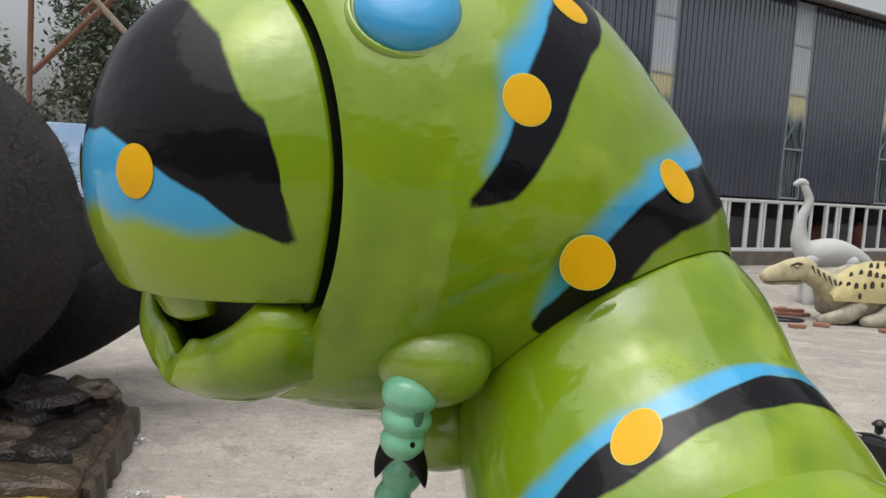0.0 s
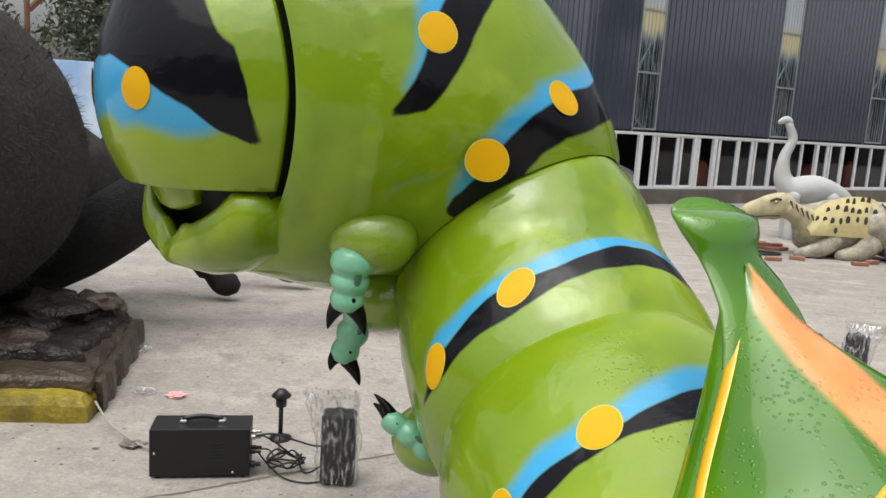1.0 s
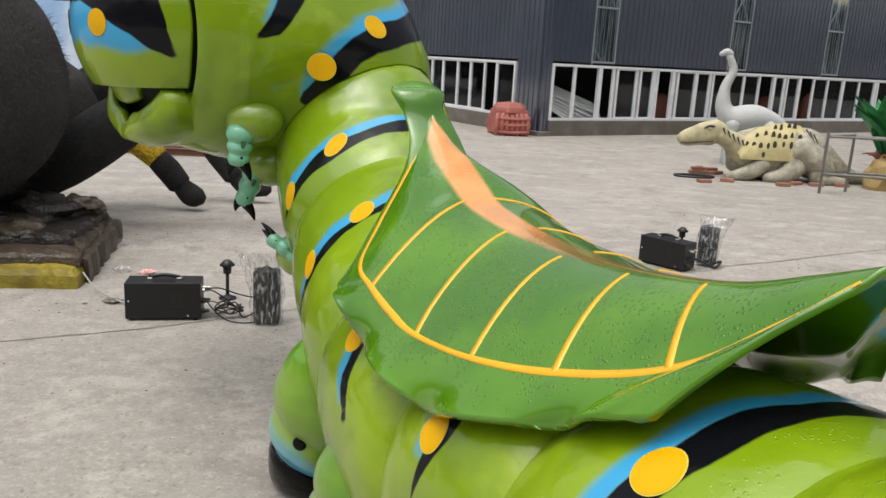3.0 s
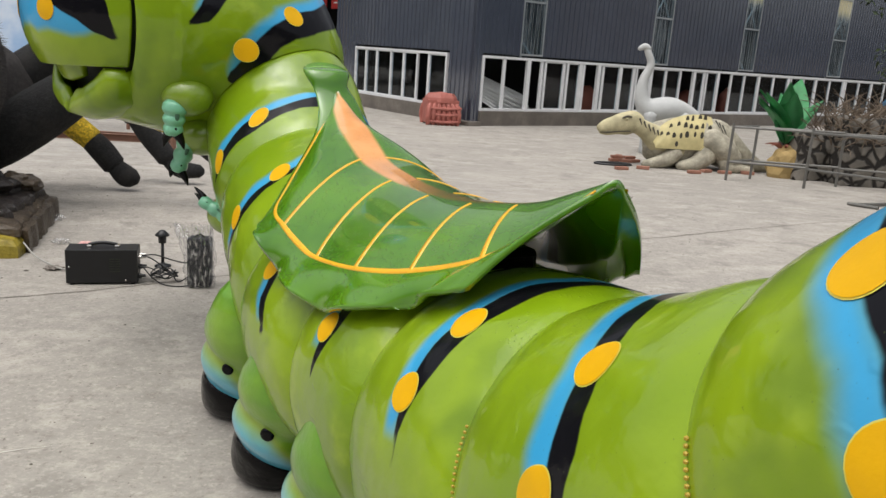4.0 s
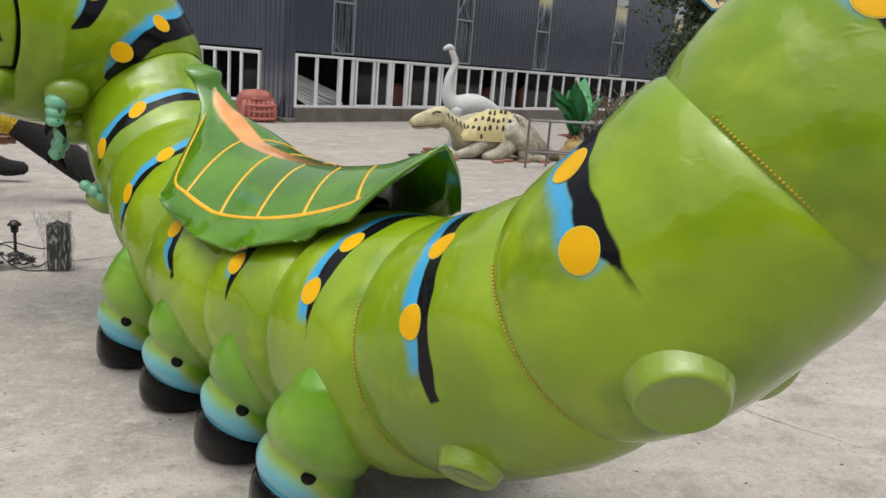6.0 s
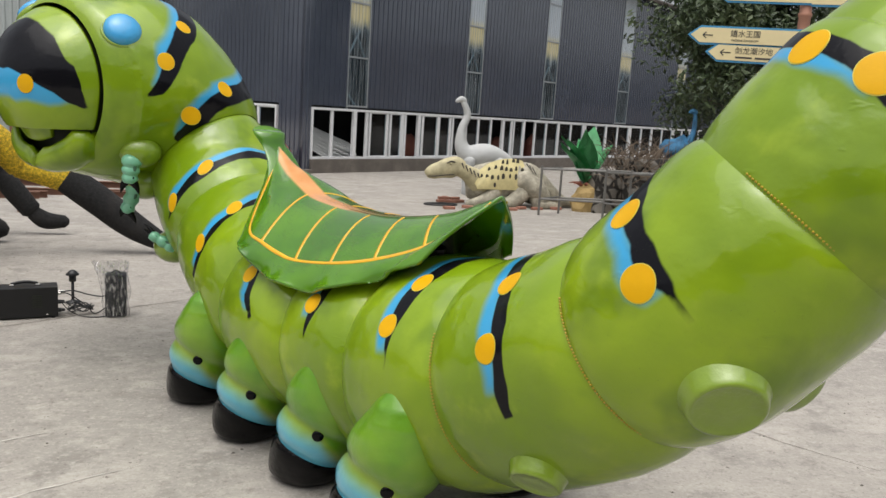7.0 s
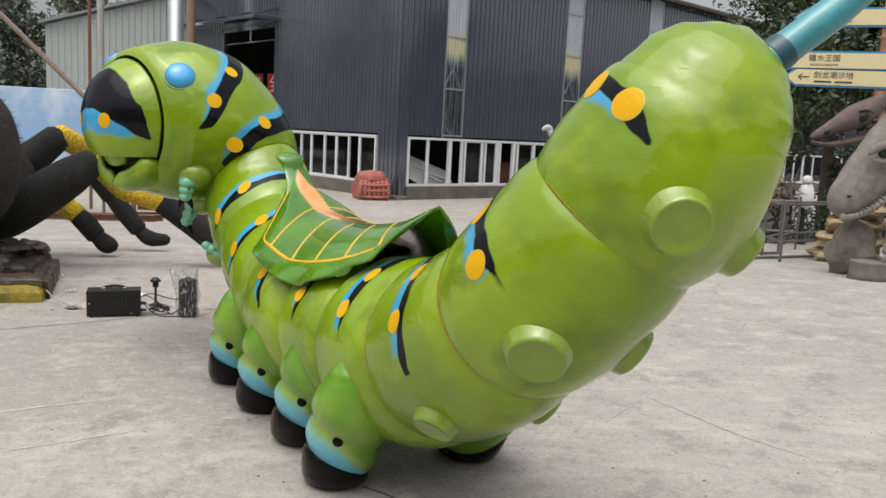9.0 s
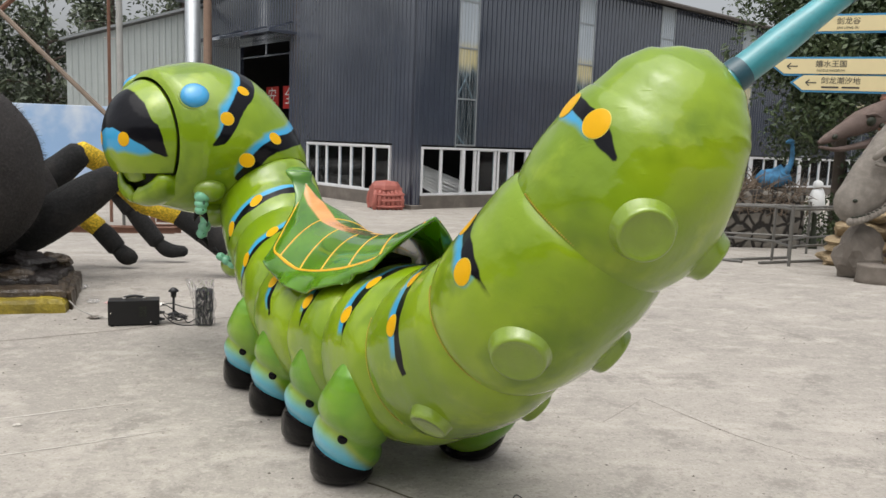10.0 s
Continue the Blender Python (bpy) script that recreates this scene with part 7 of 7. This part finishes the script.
tree((13.9, 12.7, -0.33), 7.4, 2.0, 3.3, 42000, 0.085, 3, LEAVES, "dense dark green broadleaf tree in the yard", 0.25, 0.8)
tree((18.5, 15.0, -0.33), 8.0, 2.6, 3.4, 14000, 0.12, 8, LEAVES, "dark green broadleaf tree behind the yard", 0.2)
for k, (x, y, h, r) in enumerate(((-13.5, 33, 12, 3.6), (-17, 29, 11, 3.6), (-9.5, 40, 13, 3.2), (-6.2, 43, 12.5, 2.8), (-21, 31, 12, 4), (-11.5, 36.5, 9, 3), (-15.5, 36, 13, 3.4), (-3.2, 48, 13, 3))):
    tree((x, y, -0.33), h, h * 0.22, r, 5500, 0.16, 40 + k, LEAVES_HAZED, "tall thin tree beyond the yard, its green leaves toned pale with haze", 0.5, 1.3)

# low hedge behind the fence
bm = bmesh.new()
rnd = random.Random(77)
for k in range(5200):
    x, y = rnd.uniform(12.3, 17), rnd.uniform(11.7, 12.6)
    z = rnd.uniform(-0.3, 0.75 + 0.12 * math.sin(x * 3))
    s = rnd.uniform(0.03, 0.06)
    n = Vector((rnd.gauss(0, 1), rnd.gauss(-0.6, 1), rnd.gauss(0.6, 1))).normalized()
    u = n.orthogonal().normalized()
    w = n.cross(u)
    bm.faces.new([bm.verts.new(Vector((x, y, z)) + d) for d in (-u * s, w * s * 0.5, u * s, -w * s * 0.5)])
tagged(obj("hedge", bm, LEAVES), "low dark green hedge", "hedge", kind="stuff")

# ---- fenced plot: rock wall, plants, scaffold rails ----
def patched_rock():
    m, nt, p = material("patched_rock_wall")
    v = nt.nodes.new("ShaderNodeTexVoronoi")
    v.feature = "DISTANCE_TO_EDGE"
    v.inputs["Scale"].default_value = 4.2
    tc = nt.nodes.new("ShaderNodeTexCoord")
    nz = nt.nodes.new("ShaderNodeTexNoise")
    nz.inputs["Scale"].default_value = 3.0
    link(nt, tc.outputs["Object"], nz.inputs["Vector"])
    mv = mixed(nt, 0.12, tc.outputs["Object"], nz.outputs["Color"])
    link(nt, mv, v.inputs["Vector"])
    f = ramp(nt, v.outputs["Distance"], 0.05, 0.16)
    c = mixed(nt, f, (0.022, 0.019, 0.016), mixed(nt, noise_out(nt, 5.0, 3), (0.07, 0.062, 0.052), (0.30, 0.275, 0.235)))
    link(nt, c, p.inputs["Base Color"])
    p.inputs["Roughness"].default_value = 0.85
    bumped(nt, p, f, 0.8, 0.04)
    return m


ROCK_WALL = patched_rock()
for lo, hi, lab in (((10.2, 10.95, -0.4), (11.8, 11.9, 0.92), "black and white patched artificial rock block"), ((9.6, 11.5, -0.4), (10.25, 12.3, 0.55), "black and white patched artificial rock block"), ((11.8, 11.2, -0.4), (12.1, 12.4, 0.9), "black and white patched artificial rock block")):
    bm = bmesh.new()
    box(bm, lo, hi)
    bmesh.ops.subdivide_edges(bm, edges=bm.edges[:], cuts=9, use_grid_fill=True)
    for v in bm.verts:
        v.co += Vector((noise.noise(v.co * 2.1), noise.noise(v.co * 2.3 + Vector((9, 0, 0))), noise.noise(v.co * 2 + Vector((0, 7, 0))))) * 0.10
    tagged(obj("rock_block", bm, ROCK_WALL, smooth=True), lab, "rock", group="patched rock blocks")
BLUE = plain("bright_blue_paint", (0.07, 0.28, 0.52), 0.55, vary=0.95, scale=7, bump=0.8, depth=0.03, dark=0.35)
bm = bmesh.new()
rough_ball(bm, (11.45, 11.45, 1.16), (0.36, 0.28, 0.26), Euler((0, -0.35, 0)).to_matrix(), 3, 0.5, 1.5, 0, 2)
limb(bm, [(11.65, 11.45, 1.25), (11.80, 11.45, 1.5), (11.82, 11.45, 1.75), (11.80, 11.45, 1.98)], [0.11, 0.06, 0.05, 0.045], 0, 8, 2)
limb(bm, [(11.82, 11.45, 1.97), (11.74, 11.45, 2.0), (11.66, 11.45, 1.97)], [0.055, 0.06, 0.03], 0, 8, 2)
tagged(obj("blue_figure", bm, BLUE, smooth=True), "bright blue long-necked figure on the rock block", "animal figure")
bm = bmesh.new()
rough_ball(bm, (12.22, 11.0, 0.75), (0.17, 0.15, 0.30), None, 3, 0.15, 2, 0, 3)
rough_ball(bm, (12.2, 10.98, 1.08), (0.11, 0.10, 0.11), None, 4, 0.1, 2, 0, 3)
limb(bm, [(12.2, 11.0, 0.5), (12.2, 11.0, 0.1), (12.2, 11.0, -0.33)], [0.05, 0.05, 0.12], 1, 10)
tagged(obj("white_figure", bm, [WHITE_SHEET, SEAM_DARK], smooth=True), "small plain white figure on a dark stand", "sculpture")
GREEN_PLANT = plain("green_plastic_leaf", (0.12, 0.50, 0.20), 0.4, vary=0.5, scale=4, dark=0.5)
plant = tagged(empty("artificial_plant", (9.55, 12.0, -0.33)), "large green artificial broad-leaved plant", "plant")
rnd = random.Random(9)
for k in range(13):
    a = rnd.uniform(0, 6.28)
    up = rnd.uniform(0.75, 1.25)
    ln, wd = rnd.uniform(0.80, 1.15), rnd.uniform(0.19, 0.30)
    bm = bmesh.new()
    rows = []
    for i in range(9):
        f = i / 8
        c = Vector((math.cos(a) * 0.45 * f * (0.4 + f), math.sin(a) * 0.3 * f * (0.4 + f), 0.62 + rnd.uniform(0, 0.02) + up * ln * f))
        w = wd * math.sin(math.pi * min(1, 0.12 + 0.88 * f)) + 0.004
        o = Vector((-math.sin(a), math.cos(a), 0))
        rows.append([bm.verts.new(c - o * w + Vector((0, 0, 0.05))), bm.verts.new(c), bm.verts.new(c + o * w + Vector((0, 0, 0.05)))])
    grid_faces(bm, rows, False)
    bmesh.ops.solidify(bm, geom=bm.faces[:], thickness=0.012)
    part("leaf", bm, GREEN_PLANT, plant, "", True)
bm = bmesh.new()
for k in range(14):
    a = k * 0.9
    limb(bm, [(0, 0, 0.5), (0.2 * math.cos(a), 0.15 * math.sin(a), 0.62), (0.36 * math.cos(a), 0.28 * math.sin(a), 0.60)], [0.03, 0.025, 0.006], 0, 6, 2)
part("bract", bm, BROWN, plant, "reddish drooping bracts")
bm = bmesh.new()
rough_ball(bm, (0.1, -0.1, 0.2), (0.42, 0.35, 0.42), None, 8, 0.3, 1.7, 0, 3)
part("rock_foot", bm, plain("ochre_rock", (0.40, 0.28, 0.11), 0.8, vary=0.6, scale=4, bump=0.7), plant)
# dry twigs over the rock
bm = bmesh.new()
for k in range(420):
    p = Vector((rnd.uniform(9.9, 12.0), rnd.uniform(10.7, 12.0), rnd.uniform(0.35, 1.0)))
    d = Vector((rnd.gauss(0, 0.34), rnd.gauss(0, 0.2), rnd.uniform(-0.15, 0.5)))
    tube(bm, [p, p + d * 0.6 + Vector((0, 0, 0.05)), p + d], [0.012, 0.009, 0.004], 5)
tagged(obj("dry_twigs", bm, plain("dry_twig", (0.16, 0.12, 0.085), 0.9, vary=0.6)), "tangle of dry brown twigs over the rocks", "twigs", kind="stuff")

RAIL = plain("dull_scaffold_steel", (0.20, 0.195, 0.18), 0.5, 0.5, vary=0.6, scale=8)
fence = tagged(empty("scaffold_fence", (9.3, 10.5, -0.33)), "dull steel scaffold pipe fence", "fence")
FP = [((7.98, 10.9), 1.0), ((8.62, 11.3), 0.98), ((9.05, 10.2), 1.02), ((9.95, 10.75), 1.0), ((9.6, 8.2), 1.0), ((10.35, 8.9), 1.0), ((11.3, 9.8), 1.05), ((9.28, 7.15), 1.0), ((12.4, 10.4), 1.0), ((10.95, 8.0), 1.0)]
for (x, y), h in FP:
    bm = bmesh.new()
    z = ground_z(x, y) + 0.33
    tube(bm, [(x - 9.3, y - 10.5, z), (x - 9.3, y - 10.5, z + h)], 0.024, 10)
    part("post", bm, RAIL, fence)
for a, b in ((0, 1), (1, 3), (0, 2), (2, 4), (4, 5), (5, 6), (7, 9), (6, 8), (7, 4), (9, 8), (3, 6)):
    for h in (0.94, 0.33):
        bm = bmesh.new()
        pa, pb = FP[a][0], FP[b][0]
        tube(bm, [(pa[0] - 9.3, pa[1] - 10.5, ground_z(*pa) + 0.33 + h), (pb[0] - 9.3, pb[1] - 10.5, ground_z(*pb) + 0.33 + h + 0.02)], 0.021, 10)
        part("rail", bm, RAIL, fence)
for x0, y0, x1, y1 in ((8.9, 7.4, 10.6, 8.1), (8.6, 7.9, 10.2, 8.6), (8.7, 7.6, 8.5, 8.0)):
    bm = bmesh.new()
    tube(bm, [(x0, y0, ground_z(x0, y0) + 0.03), (x1, y1, ground_z(x1, y1) + 0.03)], 0.024, 8)
    tagged(obj("steel_pipe", bm, RAIL), "loose steel pipe lying on the ground", "pipe", group="loose pipes")

# bricks and a hose ring by the dinosaur
BRICK = plain("red_brick", (0.34, 0.16, 0.11), 0.9, vary=0.5, scale=12, bump=0.5)
bricks = [((6.30, 11.62), 10), ((6.8, 11.9), -20), ((7.7, 11.65), 5), ((8.05, 11.95), 30), ((8.4, 11.9), 0), ((8.9, 12.0), -12), ((6.55, 12.9), 15), ((6.75, 12.85), -10), ((6.95, 12.9), 30), ((6.65, 13.05), 60), ((6.6, 12.95), 0), ((6.85, 12.95), 20), ((4.6, 2.6), 20)]
for k, ((x, y), rz) in enumerate(bricks[:-1]):
    bm = bmesh.new()
    box(bm, (-0.12, -0.058, 0), (0.12, 0.058, 0.055), 0.005)
    b = tagged(obj("brick", bm, BRICK), "loose red brick on the ground", "brick", group="loose bricks")
    b.matrix_world = pose(x, y, ground_z(x, y) + 0.004 + (0.058 if k in (9, 10, 11) else 0), 0, 0, rz)
bm = bmesh.new()
tube(bm, [Vector((6.35 + 0.36 * math.cos(a), 12.35 + 0.16 * math.sin(a), G + 0.02)) for a in (2 * math.pi * k / 30 for k in range(31))], 0.02, 8)
tagged(obj("hose_ring", bm, BLACK_PLASTIC), "black hose lying in a ring", "hose")

# red lattice figure part by the plinth
bm = bmesh.new()
for k in range(7):
    x = -0.36 + 0.12 * k
    limb(bm, [(x * 1.1, -0.33, 0.02), (x * 1.15, -0.38, 0.25), (x * 1.05, -0.33, 0.5), (x * 0.8, -0.18, 0.62)], [0.06, 0.07, 0.065, 0.05], 0, 10, 4, 0.15, k)
    limb(bm, [(x * 1.1, 0.33, 0.02), (x * 1.15, 0.38, 0.25), (x * 1.05, 0.33, 0.5), (x * 0.8, 0.18, 0.62)], [0.06, 0.07, 0.065, 0.05], 0, 10, 4, 0.15, k)
for z in (0.12, 0.3, 0.46):
    limb(bm, [(-0.44, -0.37, z), (0, -0.42, z - 0.02), (0.44, -0.37, z), (0.47, 0, z)], [0.035, 0.045, 0.04, 0.04], 0, 8)
m = bmesh.ops.create_cube(bm, size=1, matrix=Matrix.Translation((0, 0, 0.36)) @ Matrix.Diagonal((0.84, 0.66, 0.6, 1)))
lathe(bm, [(0.56, 0.6), (0.52, 0.72), (0.42, 0.82), (0.05, 0.86)], 7, Matrix.Diagonal((0.85, 0.72, 1, 1)))
red = tagged(obj("red_figure_part", bm, plain("faded_red_paint", (0.42, 0.13, 0.10), 0.6, vary=0.6, scale=6, bump=0.5), smooth=False), "faded red lattice-shaped figure part on the ground by the plinth", "figure part")
red.matrix_world = pose(3.45, 18.75, -0.34, 0, 0, 10)

# ---- beyond the spider ----
PALE_CLAD = plain("pale_grey_cladding", (0.42, 0.46, 0.45), 0.5, vary=0.3, scale=0.5, bump=0.05)
shed = tagged(empty("pale_shed", (-6.5, 31.0, -0.33)), "pale grey ribbed steel shed with a low pitched roof", "building")
bm = bmesh.new()
prof = []
x = -2.6
while x < 3.4:
    for f, d in ((0, 0), (0.6, 0), (0.7, 0.03), (0.9, 0.03)):
        prof.append((x + 0.25 * f, -d))
    x += 0.25
rows = [[bm.verts.new((a, d, 0)) for a, d in prof], [bm.verts.new((a, d, 5.6 + (a + 2.6) * 0.30)) for a, d in prof]]
grid_faces(bm, rows, False)
bm.faces.new([bm.verts.new(c) for c in ((-2.6, 0, 0), (-2.6, 12, 0), (-2.6, 12, 5.6), (-2.6, 0, 5.6))])
part("wall", bm, PALE_CLAD, shed)
bm = bmesh.new()
vsr = [(-2.8, -0.25, 5.62), (3.5, -0.25, 7.5), (3.5, 12, 7.5), (-2.8, 12, 5.62)]
lo = [bm.verts.new(c) for c in vsr]
hi = [bm.verts.new((c[0], c[1], c[2] + 0.1)) for c in vsr]
grid_faces(bm, [lo, hi])
bm.faces.new(lo[::-1]), bm.faces.new(hi)
part("roof", bm, plain("shed_roof", (0.25, 0.27, 0.28), 0.5, vary=0.3), shed)
bm = bmesh.new()
lathe(bm, [(0.30, 0), (0.30, 4.0), (0.33, 4.02), (0.33, 4.1), (0.30, 4.12), (0.30, 8.1), (0.12, 8.15), (0.45, 8.25), (0.42, 8.3), (0.01, 8.35)], 20)
flue = tagged(obj("flue_pipe", bm, STEEL, smooth=True), "shiny steel flue pipe beside the shed", "flue")
flue.matrix_world = pose(-3.6, 28.5, -0.33)
for x, y, h, r, lab in ((-2.75, 26.5, 11, 0.17, "weathered wooden pole beside the workshop"), (-6.0, 27.0, 11, 0.13, "pale concrete pole before the shed")):
    bm = bmesh.new()
    tube(bm, [(0, 0, 0), (0, 0, h)], [r, r * 0.8], 12)
    if x < -5:
        for z in (3.2, 5.4):
            tube(bm, [(-0.55, 0, z), (0.1, 0, z)], 0.03, 6)
        tube(bm, [(-0.35, -0.1, 0), (-0.35, -0.1, h)], 0.03, 6)
    pl = tagged(obj("utility_pole", bm, plain("pole_wood" if x > -5 else "pole_concrete", (0.28, 0.19, 0.14) if x > -5 else (0.42, 0.42, 0.40), 0.85, vary=0.4, scale=3)), lab, "pole", group="poles")
    pl.matrix_world = pose(x, y, -0.33)


def printed_sky():
    m, nt, p = material("printed_sky")
    c = mixed(nt, ramp(nt, noise_out(nt, 0.9, 4), 0.42, 0.68), (0.30, 0.47, 0.72), (0.66, 0.74, 0.84))
    link(nt, c, p.inputs["Base Color"])
    p.inputs["Roughness"].default_value = 0.6
    return m


board = tagged(empty("printed_board", (-4.2, 13.0, -0.33)), "pale blue printed sky board on steel legs", "board")
bm = bmesh.new()
box(bm, (-3.2, 0, 1.0), (1.75, 0.05, 2.52), 0.01)
part("panel", bm, printed_sky(), board, "board printed with a cloudy sky")
for x in (-3.0, -0.8, 1.6):
    bm = bmesh.new()
    box(bm, (x - 0.03, 0.055, 0), (x + 0.03, 0.11, 2.4), 0.004)
    part("leg", bm, RAIL, board)
RUST = plain("rusty_steel", (0.20, 0.10, 0.065), 0.8, vary=0.6, scale=5, bump=0.4)
for k, (p0, p1) in enumerate((((-4.9, 10.4, 4.6), (-1.3, 9.4, 1.3)), ((-4.6, 11.2, 3.7), (-2.2, 10.6, 5.6)), ((-5.2, 11, 2.8), (-2.6, 10.8, 5.2)))):
    bm = bmesh.new()
    tube(bm, [p0, p1], 0.045, 8)
    tagged(obj("slanting_pole", bm, RUST if k else plain("weathered_pole", (0.22, 0.17, 0.13), 0.8, vary=0.5)), "thin rusty slanting pole", "pole", group="slanting poles")
bm = bmesh.new()
tube(bm, [(-1.3, 9.4, 1.35), (-1.25, 9.38, 0.5), (-1.2, 9.35, ground_z(-1.2, 9.35))], 0.04, 8)
tube(bm, [(-4.9, 10.4, 4.6), (-5.0, 10.5, ground_z(-5, 10.5))], 0.04, 8)
tube(bm, [(-2.2, 10.6, 5.6), (-2.25, 10.7, 0.0)], 0.03, 8)
tagged(obj("pole_stand", bm, RUST), "rusty uprights that carry the slanting poles", "stand")
for k, (x, y, rz, ln) in enumerate(((-0.6, 12.4, 4, 2.6), (-0.4, 12.7, 0, 2.9), (0.1, 12.2, 12, 0.8), (-2.8, 11.6, 3, 3.0), (-2.5, 11.9, -2, 2.6))):
    bm = bmesh.new()
    box(bm, (-ln / 2, -0.05, 0), (ln / 2, 0.05, 0.012), 0.002)
    box(bm, (-ln / 2, -0.006, 0.012), (ln / 2, 0.006, 0.108), 0.002)
    box(bm, (-ln / 2, -0.05, 0.108), (ln / 2, 0.05, 0.12), 0.002)
    b = tagged(obj("steel_beam", bm, RUST), "rusty steel beam lying on the yard", "beam", group="rusty beams")
    b.matrix_world = pose(x, y, ground_z(x, y) + 0.004 + (0.12 if k == 1 else 0), 0, 0, rz)
# walls added behind and beside the camera, unseen, to darken low light and reflections
for lo, hi in (((-45, -22, -0.3), (60, -21.7, 8.5)), ((-45, -40, -0.3), (-44.7, 60, 3.0)), ((60, -40, -0.3), (60.3, 20, 8.0)), ((60, 20, -0.3), (60.3, 60, 3.0))):
    bm = bmesh.new()
    box(bm, lo, hi)
    tagged(obj("light_blocking_wall", bm, PLINTH), "plain grey wall added out of view to block low light and reflections", "wall", kind="structure")
